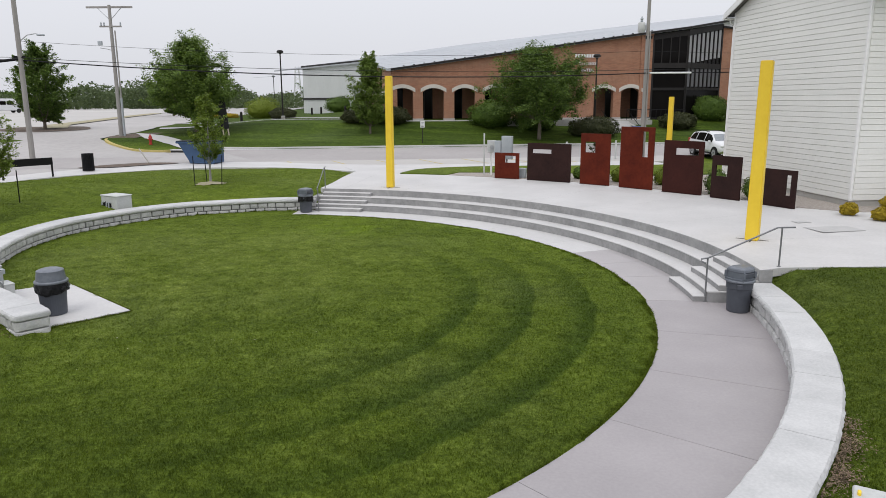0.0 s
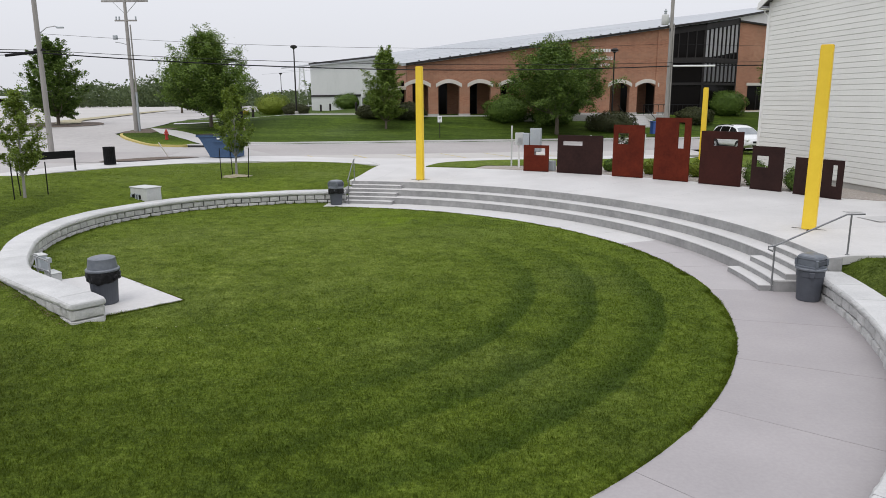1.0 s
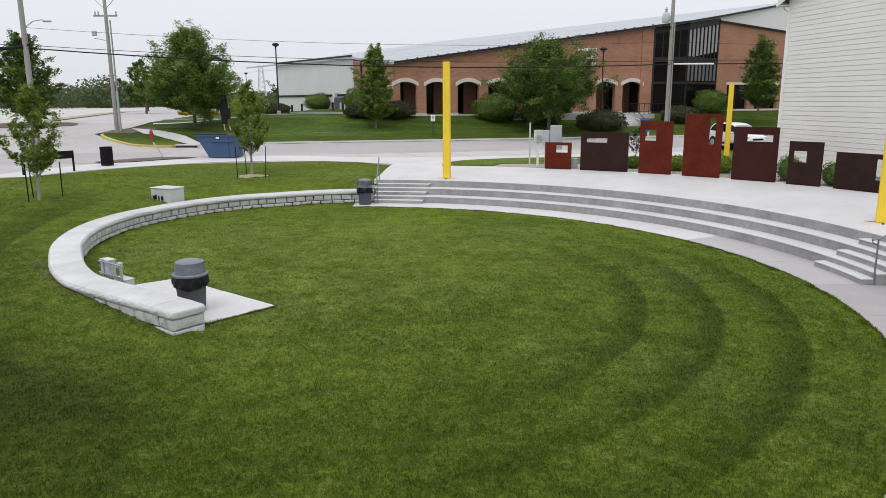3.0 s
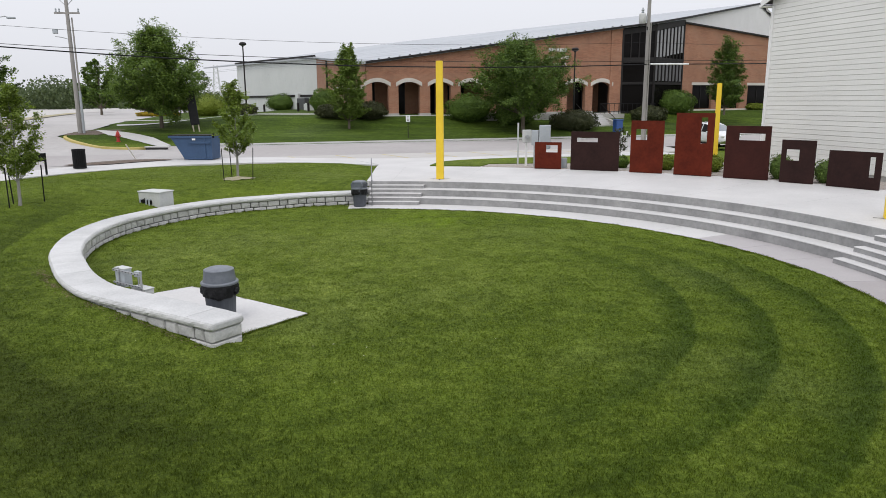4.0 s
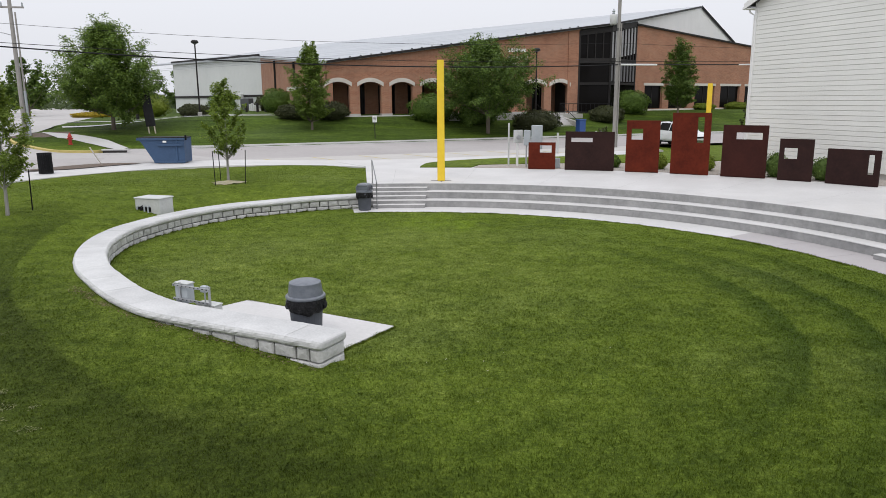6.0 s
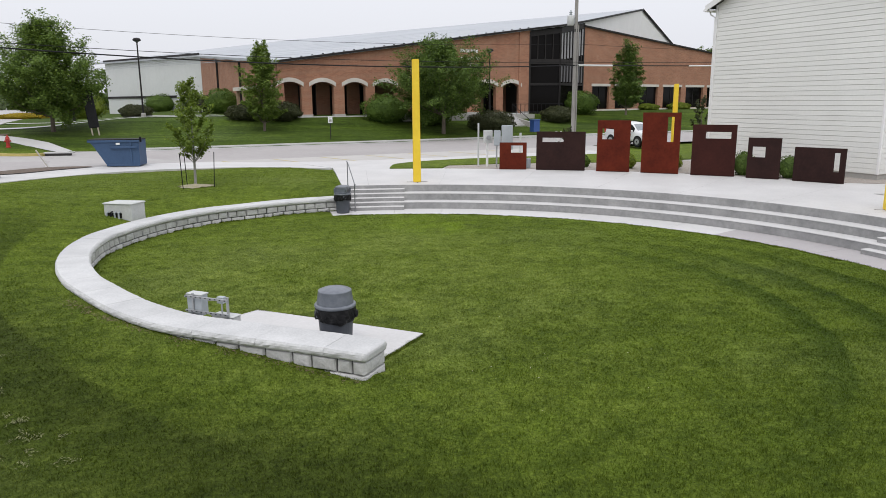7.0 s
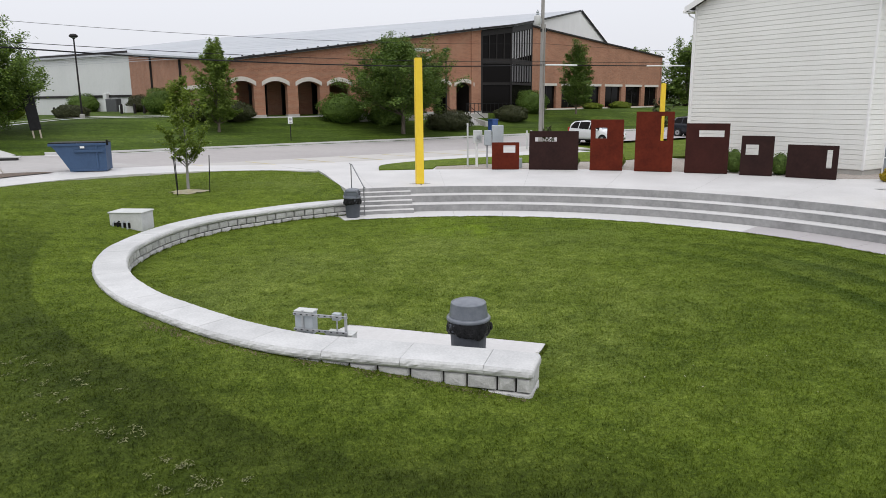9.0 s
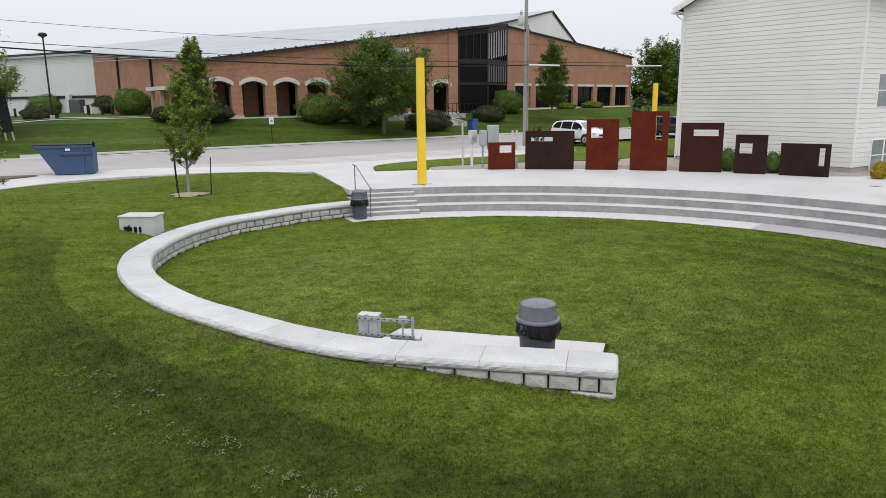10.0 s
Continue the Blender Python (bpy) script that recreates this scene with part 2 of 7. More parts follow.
M_darkrust = surface("dark_brown_rusted_steel", (0.017, 0.0085, 0.0078), (0.036, 0.0165, 0.0142), 1.2, 9, 0.7, relief=0.15, dist=0.004, spec=0.12)
M_midrust = surface("maroon_rusted_steel", (0.025, 0.0085, 0.0068), (0.052, 0.0150, 0.0115), 1.2, 9, 0.7, relief=0.15, dist=0.004, spec=0.12)
M_yellow = surface("yellow_paint", (0.74, 0.50, 0.024), (0.84, 0.60, 0.040), 0.8, 6, 0.55, relief=0.05, dist=0.003)
M_siding = surface("cream_vinyl_siding", (0.655, 0.655, 0.625), (0.735, 0.735, 0.705), 0.4, 10, 0.6, relief=0.05, dist=0.002, vary=0.02)
M_trim = surface("white_trim", (0.70, 0.70, 0.69), (0.78, 0.78, 0.77), 0.7, 12, 0.5, relief=0)
M_found = surface("foundation_concrete", (0.32, 0.31, 0.29), (0.42, 0.41, 0.385), 1, 10, 0.9)
M_shingle = surface("grey_shingle", (0.12, 0.115, 0.11), (0.2, 0.19, 0.18), 2, 12, 0.95)
M_brick = brick_material()
M_stone = surface("arch_stone", (0.50, 0.47, 0.42), (0.60, 0.57, 0.52), 1, 8, 0.85)
M_metalroof = surface("galvanised_roof", (0.30, 0.318, 0.342), (0.40, 0.418, 0.44), 0.12, 2, 0.6, metal=0.0, relief=0)
M_blind = surface("pale_blind_reflection", (0.26, 0.26, 0.265), (0.34, 0.34, 0.345), 0.8, 6, 0.7, relief=0)
M_blinddim = surface("dim_blind_reflection", (0.10, 0.10, 0.105), (0.15, 0.15, 0.155), 0.8, 6, 0.7, relief=0)
M_litter = surface("brown_leaf_litter", (0.10, 0.07, 0.045), (0.24, 0.18, 0.12), 6, 40, 1.0, relief=0, vary=0.4, island=True)
M_clip = surface("dry_clippings", (0.10, 0.115, 0.042), (0.22, 0.225, 0.11), 6, 40, 1.0, relief=0, vary=0.3, island=True)
M_petal = surface("pale_fallen_petals", (0.34, 0.34, 0.24), (0.50, 0.49, 0.38), 6, 40, 0.9, relief=0)
M_metalwall = surface("pale_metal_wall", (0.52, 0.54, 0.53), (0.60, 0.615, 0.605), 0.2, 3, 0.5, relief=0)
M_darktrim = surface("dark_bronze_trim", (0.011, 0.010, 0.010), (0.024, 0.021, 0.02), 1, 8, 0.55, relief=0, spec=0.25)
M_black = surface("black_steel", (0.006, 0.006, 0.007), (0.014, 0.014, 0.015), 3, 20, 0.6, relief=0, spec=0.15)
M_bin = surface("grey_plastic", (0.046, 0.051, 0.064), (0.070, 0.077, 0.093), 2, 12, 0.55, relief=0.05, dist=0.002, obj=True)
M_lid = surface("weathered_grey_plastic", (0.085, 0.096, 0.118), (0.175, 0.19, 0.215), 3, 14, 0.36, relief=0.03, dist=0.002, obj=True)
M_hood = surface("dark_grey_plastic", (0.075, 0.086, 0.106), (0.145, 0.16, 0.185), 2, 9, 0.36, relief=0.03, dist=0.002, obj=True)
M_cover = surface("weathered_cover_plate", (0.37, 0.367, 0.362), (0.45, 0.447, 0.44), 2, 14, 0.8, relief=0.1, dist=0.003)
M_liner = surface("black_liner", (0.006, 0.006, 0.007), (0.013, 0.013, 0.014), 6, 30, 0.42, relief=0.8, dist=0.03, obj=True, spec=0.18)
M_steel = surface("galvanised_steel", (0.32, 0.33, 0.34), (0.46, 0.47, 0.48), 3, 20, 0.45, metal=0.6, relief=0)
M_greybox = surface("grey_enamel", (0.30, 0.33, 0.35), (0.37, 0.40, 0.42), 3, 14, 0.5, relief=0)
M_palebox = surface("pale_fibreglass", (0.40, 0.41, 0.40), (0.54, 0.55, 0.54), 2, 14, 0.7, relief=0.1, dist=0.003)
M_bark = surface("bark", (0.075, 0.06, 0.045), (0.17, 0.14, 0.11), 3, 18, 0.95, relief=0.6, dist=0.02, stretch=(1, 1, 0.25))
M_poleWood = surface("weathered_pole_wood", (0.195, 0.186, 0.175), (0.335, 0.320, 0.300), 2, 14, 0.9, relief=0.3, dist=0.01, stretch=(1, 1, 0.12))
M_mulch = surface("brown_mulch", (0.07, 0.05, 0.04), (0.19, 0.15, 0.12), 6, 40, 1.0, relief=0.9, dist=0.04)
M_gravel = surface("river_gravel", (0.22, 0.19, 0.165), (0.46, 0.42, 0.38), 9, 45, 0.95, relief=0.9, dist=0.04)
M_straw = surface("straw_mulch", (0.24, 0.215, 0.135), (0.43, 0.39, 0.27), 5, 40, 1.0, relief=0.9, dist=0.04)
M_darkcab = surface("dark_grey_enamel", (0.045, 0.048, 0.052), (0.075, 0.078, 0.083), 3, 14, 0.5, relief=0)
M_blue = surface("blue_dumpster_paint", (0.022, 0.055, 0.12), (0.036, 0.08, 0.165), 1.5, 9, 0.55, relief=0.1, dist=0.005)
M_bluebin = surface("blue_plastic", (0.02, 0.06, 0.2), (0.03, 0.08, 0.25), 2, 9, 0.5, relief=0)
M_red = surface("red_hydrant_paint", (0.30, 0.015, 0.012), (0.42, 0.03, 0.02), 4, 20, 0.5, relief=0)
M_kerbyellow = surface("yellow_kerb_paint", (0.36, 0.29, 0.09), (0.52, 0.43, 0.16), 2, 12, 0.85, relief=0)
M_wire = surface("wire_black", (0.008, 0.008, 0.009), (0.018, 0.018, 0.02), 1, 5, 0.7, relief=0, spec=0.2)
M_white = surface("white_car_paint", (0.66, 0.67, 0.68), (0.72, 0.73, 0.74), 1, 5, 0.25, relief=0)
M_silver = surface("silver_car_paint", (0.60, 0.61, 0.62), (0.66, 0.67, 0.68), 1, 5, 0.3, metal=0.0, relief=0)
M_navy = surface("dark_car_paint", (0.012, 0.014, 0.02), (0.02, 0.023, 0.03), 1, 5, 0.25, relief=0)
M_tyre = surface("tyre_rubber", (0.012, 0.012, 0.012), (0.025, 0.025, 0.025), 8, 30, 0.9, relief=0)
M_signwhite = surface("white_sign", (0.68, 0.69, 0.69), (0.75, 0.76, 0.76), 2, 9, 0.5, relief=0)
M_wrap = surface("black_wrap_film", (0.012, 0.012, 0.013), (0.024, 0.024, 0.026), 4, 20, 0.6, relief=0.5, dist=0.03, spec=0.15)
M_paleWood = surface("pale_post_wood", (0.38, 0.33, 0.26), (0.5, 0.44, 0.35), 3, 15, 0.9, relief=0.1)
M_leaf_oak = leaf_material("oak_leaves", (0.034, 0.070, 0.012), (0.200, 0.290, 0.056))
M_leaf_maple = leaf_material("maple_leaves", (0.028, 0.060, 0.012), (0.170, 0.255, 0.050))
M_leaf_airy = leaf_material("airy_green_leaves", (0.055, 0.098, 0.016), (0.230, 0.315, 0.065), 0.32)
M_leaf_young = leaf_material("young_leaves", (0.076, 0.118, 0.016), (0.255, 0.330, 0.070), 0.35)
M_leaf_bush = leaf_material("shrub_leaves", (0.024, 0.054, 0.008), (0.150, 0.235, 0.040))
M_leaf_purple = leaf_material("purple_shrub_leaves", (0.026, 0.034, 0.014), (0.085, 0.092, 0.040))
M_leaf_gold = leaf_material("golden_shrub_leaves", (0.22, 0.16, 0.012), (0.50, 0.38, 0.035))
M_leaf_lime = leaf_material("lime_shrub_leaves", (0.08, 0.125, 0.012), (0.25, 0.30, 0.040))
# greyed leaf colour with distance haze mixed into it
M_leaf_far = leaf_material("haze_tinted_leaves", (0.052, 0.078, 0.036), (0.118, 0.150, 0.072))


def glass_dark():
    m, nt, bsdf = node_mat("tinted_glass")
    bsdf.inputs["Base Color"].default_value = (0.007, 0.0062, 0.006, 1)
    bsdf.inputs["Roughness"].default_value = 0.06
    bsdf.inputs["Specular IOR Level"].default_value = 0.07
    f = tex_noise(nt, 0.6, 2, 0.5)
    bump(nt, bsdf, f, 0.04, 0.02)
    return m


M_glass = glass_dark()
# pale base colour holds the sky's reflection, and curtains in house windows
M_sash = surface("sky_and_curtain_glass", (0.16, 0.18, 0.20), (0.28, 0.30, 0.32), 1.2, 4, 0.12, relief=0)
# near-black tone that carries the porch's shade in its colour
M_porchshade = surface("porch_shade_tone", (0.018, 0.014, 0.013), (0.034, 0.027, 0.024), 0.5, 3, 0.9, relief=0)
M_rail = surface("brushed_rail_steel", (0.16, 0.165, 0.17), (0.24, 0.245, 0.25), 6, 30, 0.4, metal=0.5, relief=0)


# ---------------------------------------------------------------- mesh helpers
def mesh_of(bm, name, material):
    me = bpy.data.meshes.new(name)
    bmesh.ops.recalc_face_normals(bm, faces=bm.faces)
    bm.to_mesh(me)
    bm.free()
    me.materials.append(material)
    return me


def part(name, bm, material, parent=None, label="", smooth=False):
    me = mesh_of(bm, name, material)
    ob = new(name, me)
    if smooth:
        me.polygons.foreach_set("use_smooth", [True] * len(me.polygons))
    if parent is not None:
        ob.parent = parent
    if label:
        tagged(ob, label)
    return ob


def root(name, m, label, category, group="", kind=""):
    ob = new(name)
    ob.empty_display_size = 0.2
    ob.matrix_world = m
    return tagged(ob, label, category, group, kind)


def raw(name, verts, faces, material, parent=None, smooth=False):
    me = bpy.data.meshes.new(name)
    me.from_pydata(verts, [], faces)
    me.update()
    me.materials.append(material)
    ob = new(name, me)
    if smooth:
        me.polygons.foreach_set("use_smooth", [True] * len(me.polygons))
    if parent is not None:
        ob.parent = parent
    return ob


def add_box(bm, x0, x1, y0, y1, z0, z1, bevel=0.0, m=None):
    r = bmesh.ops.create_cube(bm, size=1.0)
    vs = r["verts"]
    for v in vs:
        v.co = Vector(((x0 + x1) / 2 + v.co.x * (x1 - x0), (y0 + y1) / 2 + v.co.y * (y1 - y0), (z0 + z1) / 2 + v.co.z * (z1 - z0)))
    if bevel:
        es = {e for v in vs for e in v.link_edges}
        r2 = bmesh.ops.bevel(bm, geom=list(es), offset=bevel, segments=1, affect="EDGES", profile=0.5)
        vs = list({v for f in r2["faces"] for v in f.verts} | {v for v in vs if v.is_valid})
    if m is not None:
        bmesh.ops.transform(bm, matrix=m, verts=[v for v in vs if v.is_valid])
    return vs


def box(x0, x1, y0, y1, z0, z1, bevel=0.0):
    bm = bmesh.new()
    add_box(bm, x0, x1, y0, y1, z0, z1, bevel)
    return bm


def add_lathe(bm, profile, seg=24, m=None, cap=True):
    rings = []
    for r, z in profile:
        ring = []
        for i in range(seg):
            a = 2 * math.pi * i / seg
            p = Vector((r * math.cos(a), r * math.sin(a), z))
            ring.append(bm.verts.new(m @ p if m is not None else p))
        rings.append(ring)
    for a, b in zip(rings, rings[1:]):
        for i in range(seg):
            bm.faces.new((a[i], a[(i + 1) % seg], b[(i + 1) % seg], b[i]))
    if cap:
        bm.faces.new(rings[0][::-1])
        bm.faces.new(rings[-1])
    return rings


def lathe(profile, seg=24, cap=True):
    bm = bmesh.new()
    add_lathe(bm, profile, seg, None, cap)
    return bm


def add_tube(bm, pts, radii, seg=8, cap=True):
    pts = [Vector(p) for p in pts]
    if isinstance(radii, (int, float)):
        radii = [radii] * len(pts)
    rings = []
    for i, p in enumerate(pts):
        d = (pts[min(i + 1, len(pts) - 1)] - pts[max(i - 1, 0)]).normalized()
        ref = Vector((0, 0, 1)) if abs(d.z) < 0.9 else Vector((1, 0, 0))
        u = d.cross(ref).normalized()
        w = u.cross(d)
        rings.append([bm.verts.new(p + radii[i] * (u * math.cos(2 * math.pi * k / seg) + w * math.sin(2 * math.pi * k / seg))) for k in range(seg)])
    for a, b in zip(rings, rings[1:]):
        for k in range(seg):
            bm.faces.new((a[k], a[(k + 1) % seg], b[(k + 1) % seg], b[k]))
    if cap:
        bm.faces.new(rings[0][::-1])
        bm.faces.new(rings[-1])


def tube(pts, radii, seg=8):
    bm = bmesh.new()
    add_tube(bm, pts, radii, seg)
    return bm


def add_prism(bm, poly, z0, z1, m=None):
    """A plan polygon drawn up from z0 to z1; z may be a function of x and y."""
    f0 = z0 if callable(z0) else (lambda x, y: z0)
    f1 = z1 if callable(z1) else (lambda x, y: z1)
    lo = [Vector((x, y, f0(x, y))) for x, y in poly]
    hi = [Vector((x, y, f1(x, y))) for x, y in poly]
    if m is not None:
        lo, hi = [m @ p for p in lo], [m @ p for p in hi]
    lo, hi = [bm.verts.new(p) for p in lo], [bm.verts.new(p) for p in hi]
    bm.faces.new(hi)
    bm.faces.new(lo[::-1])
    n = len(poly)
    for i in range(n):
        bm.faces.new((lo[i], lo[(i + 1) % n], hi[(i + 1) % n], hi[i]))


def prism(poly, z0, z1, m=None):
    bm = bmesh.new()
    add_prism(bm, poly, z0, z1, m)
    return bm


def polar(r, deg):
    return CX + r * math.cos(radians(deg)), CY + r * math.sin(radians(deg))


def step(a, b, x):
    t = min(1.0, max(0.0, (x - a) / (b - a)))
    return t * t * (3 - 2 * t)


def table(x, rows):
    if x <= rows[0][0]:
        return rows[0][1]
    for (a, va), (b, vb) in zip(rows, rows[1:]):
        if x <= b:
            return va + (vb - va) * (x - a) / (b - a)
    return rows[-1][1]


def curve_through(pts, n=10, closed=False):
    """A smooth line through plan points."""
    out = []
    m = len(pts)
    for i in range(m if closed else m - 1):
        g = (lambda k: pts[k % m]) if closed else (lambda k: pts[min(max(k, 0), m - 1)])
        p0, p1, p2, p3 = g(i - 1), g(i), g(i + 1), g(i + 2)
        for j in range(n):
            t = j / n
            out.append(tuple(0.5 * (2 * b + (c - a) * t + (2 * a - 5 * b + 4 * c - d) * t * t + (3 * b - a - 3 * c + d) * t ** 3)
                             for a, b, c, d in zip(p0, p1, p2, p3)))
    if not closed:
        out.append(tuple(pts[-1]))
    return out


def inside(x, y, poly):
    hit = False
    j = len(poly) - 1
    for i in range(len(poly)):
        xi, yi = poly[i]
        xj, yj = poly[j]
        if (yi > y) != (yj > y) and x < (xj - xi) * (y - yi) / (yj - yi) + xi:
            hit = not hit
        j = i
    return hit


# ---------------------------------------------------------------- the lie of the land
Z_PLAZA, Z_WALK, Z_LAWN = -0.10, -0.94, -0.92
R_LAWN, R_LIP, R_T2, R_T3 = 12.72, 15.36, 14.76, 14.16
A_RIGHT, A_LEFT = -4.0, 83.6            # ends of the curved seating steps
WALL_L = curve_through([(-5.72, 31.32), (-7.43, 31.07), (-8.48, 30.78), (-9.69, 30.25), (-10.84, 29.73), (-11.84, 28.92), (-12.60, 28.05), (-13.18, 27.14),
                        (-13.65, 26.13), (-13.965, 25.28), (-14.14, 24.25), (-14.185, 23.45), (-14.155, 22.63), (-14.04, 21.73), (-13.83, 20.79), (-13.48, 19.69),
                        (-12.96, 18.55), (-12.57, 17.75), (-12.17, 17.03), (-11.62, 16.22), (-11.11, 15.67), (-10.04, 14.79), (-8.98, 13.95), (-8.31, 13.38)], 5)
WX, WY, R_WALL = -7.75, 16.75, 15.73    # the other low wall is an arc
WALL_R = [(WX + R_WALL * math.cos(radians(a)), WY + R_WALL * math.sin(radians(a))) for a in np.arange(-3.2, -72.1, -1.6)]
BOWL = WALL_L + [(-7.6, 12.6)] + [(-6.5, 4.0), (-3.0, 1.2)] + WALL_R[::-1] + [polar(15.5, a) for a in range(-4, 85, 4)]


def street(x, y):
    return y - 0.16 * (x + 2.5)


def road_z(x, y):
    u = street(x, y)
    main = table(u, [(40, -0.08), (48, 0.0), (58.5, 0.08), (70, 0.1)])
    left = table(u, [(20, -0.1), (35, 0.0), (45, 0.05), (56, 0.06), (58, 0.15), (60, 0.45), (62.3, 0.92), (64.5, 1.16), (74, 1.5), (400, 1.6)])
    return main + (left - main) * step(-15, -25, x)


LAWN_EDGE = curve_through([(-5.1, 39.6), (-7.6, 41.2), (-11.4, 42.2), (-15.2, 41.6), (-18.2, 39.5), (-20.4, 36.9), (-21.7, 34.0), (-22.6, 28.0), (-22.9, 8.0)], 6)
WALK_OUT = curve_through([(-3.0, 43.6), (-7.6, 44.2), (-12.0, 45.6), (-16.2, 45.0), (-19.6, 42.6), (-22.2, 38.9), (-23.7, 34.6), (-24.7, 28.0), (-25.0, 8.0)], 6)
ROAD_LEFT = [(x, y) for x, y in WALK_OUT[12:]] + [(-25, -60), (-700, -60), (-700, 330), (-60, 330), (-44, 200), (-36, 120), (-31, 86), (-28.4, 70), (-27.6, 62.0), (-28.8, 58.0), (-27.0, 56.4), (-21.0, 53.2), (-19.0, 56.0)]


def lawn_r(a):
    """Radius of the lawn's edge, whose own centre lies a little aside."""
    return 12.87 - 0.2 * math.cos(radians(a)) - 0.08 * math.sin(radians(a))


def land_z(x, y):
    """Height of the ground sheet."""
    u = street(x, y)
    if inside(x, y, BOWL):
        r = math.hypot(x - CX, y - CY)
        a = math.degrees(math.atan2(y - CY, x - CX))
        if r > lawn_r(a) - 0.03 and -82 < a < 87:
            return -0.975
        return Z_LAWN
    if x < 2 and y < 6:
        r = math.hypot(x - CX, y - CY)
        a = math.degrees(math.atan2(y - CY, x - CX))
        if lawn_r(a) - 0.26 < r < 15.75 and -82 < a < -50:
            return -0.975
    if u > 43.0 and x > -45:
        lawn = table(u, [(43, -0.2), (58.3, -0.12), (59.0, 0.2), (61.5, 0.62), (64.3, 1.02), (67.5, 1.9), (69.5, 2.12), (500, 2.12)])
        left = table(u, [(43, -0.02), (56, 0.0), (58, 0.12), (60, 0.44), (62.3, 0.92), (64.5, 1.2), (74, 1.55), (500, 1.55)])
        w = step(-16, -26, x)
        z = lawn + (left - lawn) * w
        if inside(x, y, ROAD_LEFT):
            z = road_z(x, y) - 0.12
        return z
    if inside(x, y, ROAD_LEFT):
        return road_z(x, y) - 0.12
    # park lawns on both sides of the round
    west = table(y, [(-50, -0.97), (12.4, -0.92), (13.3, -0.85), (14.3, -0.70), (15.1, -0.60), (16.0, -0.56), (20, -0.54), (24, -0.48), (28, -0.33), (33, -0.1), (37, -0.04), (60, 0.0)])
    if x > 2:
        a = math.degrees(math.atan2(y - CY, x - CX))
        if a < 84 and y > 16.2 + 0.047 * (x - 8.72):
            return -0.3
        d = math.hypot(x - WX, y - WY) - R_WALL - 0.3
        return min(table(a, [(-75, -0.7), (-40, -0.62), (-20, -0.42), (-8, -0.16), (-3.4, -0.11)]), -0.5 + 0.8 * max(d - 0.05, 0.0))
    if x > -5.25 + 0.06 * (y - 32) and y > 31.5:
        return -0.3
    if y < 12.5 and x > -8:
        k = step(2, -6, x)
        return -0.93 * k + -0.7 * (1 - k) if y < 5 else -0.93
    if -18 < x and 14 < y:
        d = min(math.hypot(x - p[0], y - p[1]) for p in WALL_L[::2])
        west = min(west, -0.53 + 0.22 * max(d - 0.45, 0.0))
    if y > 31.0:
        west = min(west, -0.108 + 0.06 * max(-5.6 - x, 0.0))
    return west + 0.2 * step(-15.0, -17.4, x) * step(19, 25, y) * step(37, 31, y)


def build_ground():
    xs = np.concatenate([[-2500, -1500, -900, -600, -400, -250, -160, -110, -80, -62, -52, -45, -40, -36], np.arange(-33, -23, 0.8), np.arange(-23, 10.5, 0.24),
                         np.arange(10.6, 20, 0.5), np.arange(20, 40, 1.5), [45, 52, 60, 75, 100, 150, 250, 400, 800, 1500, 2500]])
    ys = np.concatenate([[-2500, -1200, -500, -200, -80, -40, -20, -10, -5], np.arange(-2, 44, 0.24), np.arange(44, 72, 0.55), np.arange(72, 110, 3),
                         [115, 125, 140, 160, 190, 240, 320, 450, 700, 1200, 2500]])
    verts = []
    for y in ys:
        for x in xs:
            z = land_z(float(x), float(y))
            verts.append((float(x), float(y), z))
    nx = len(xs)
    faces = [(j * nx + i, j * nx + i + 1, (j + 1) * nx + i + 1, (j + 1) * nx + i) for j in range(len(ys) - 1) for i in range(nx - 1)]
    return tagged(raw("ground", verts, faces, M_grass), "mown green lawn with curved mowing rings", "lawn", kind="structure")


def sheet(name, poly, zf, material, label, category, step_x=2.0, thick=0.0, parent=None):
    """A paved or planted patch, cut to a plan outline and laid on the land."""
    bm = bmesh.new()
    vs = [bm.verts.new((x, y, 0)) for x, y in poly]
    bm.faces.new(vs)
    x0, x1 = max(min(p[0] for p in poly), -120), min(max(p[0] for p in poly), 120)
    y0, y1 = max(min(p[1] for p in poly), -70), min(max(p[1] for p in poly), 200)
    for k in np.arange(x0 + step_x, x1, step_x):
        g = bm.verts[:] + bm.edges[:] + bm.faces[:]
        bmesh.ops.bisect_plane(bm, geom=g, plane_co=(k, 0, 0), plane_no=(1, 0, 0))
    for k in np.arange(y0 + step_x, y1, step_x):
        g = bm.verts[:] + bm.edges[:] + bm.faces[:]
        bmesh.ops.bisect_plane(bm, geom=g, plane_co=(0, k, 0), plane_no=(0, 1, 0))
    for v in bm.verts:
        v.co.z = zf(v.co.x, v.co.y)
    if thick:
        r = bmesh.ops.extrude_face_region(bm, geom=bm.faces[:])
        bmesh.ops.translate(bm, vec=(0, 0, -thick), verts=[e for e in r["geom"] if isinstance(e, bmesh.types.BMVert)])
    ob = part(name, bm, material, parent)
    return tagged(ob, label, category, kind="structure")


def band(left, right):
    return list(left) + list(right)[::-1]


def strip_poly(line, width):
    """A band of constant width along a plan line."""
    a, b = [], []
    for i, (x, y) in enumerate(line):
        x0, y0 = line[max(i - 1, 0)]
        x1, y1 = line[min(i + 1, len(line) - 1)]
        d = math.hypot(x1 - x0, y1 - y0)
        nx, ny = -(y1 - y0) / d, (x1 - x0) / d
        a.append((x + nx * width / 2, y + ny * width / 2))
        b.append((x - nx * width / 2, y - ny * width / 2))
    return a + b[::-1]


ground = build_ground()


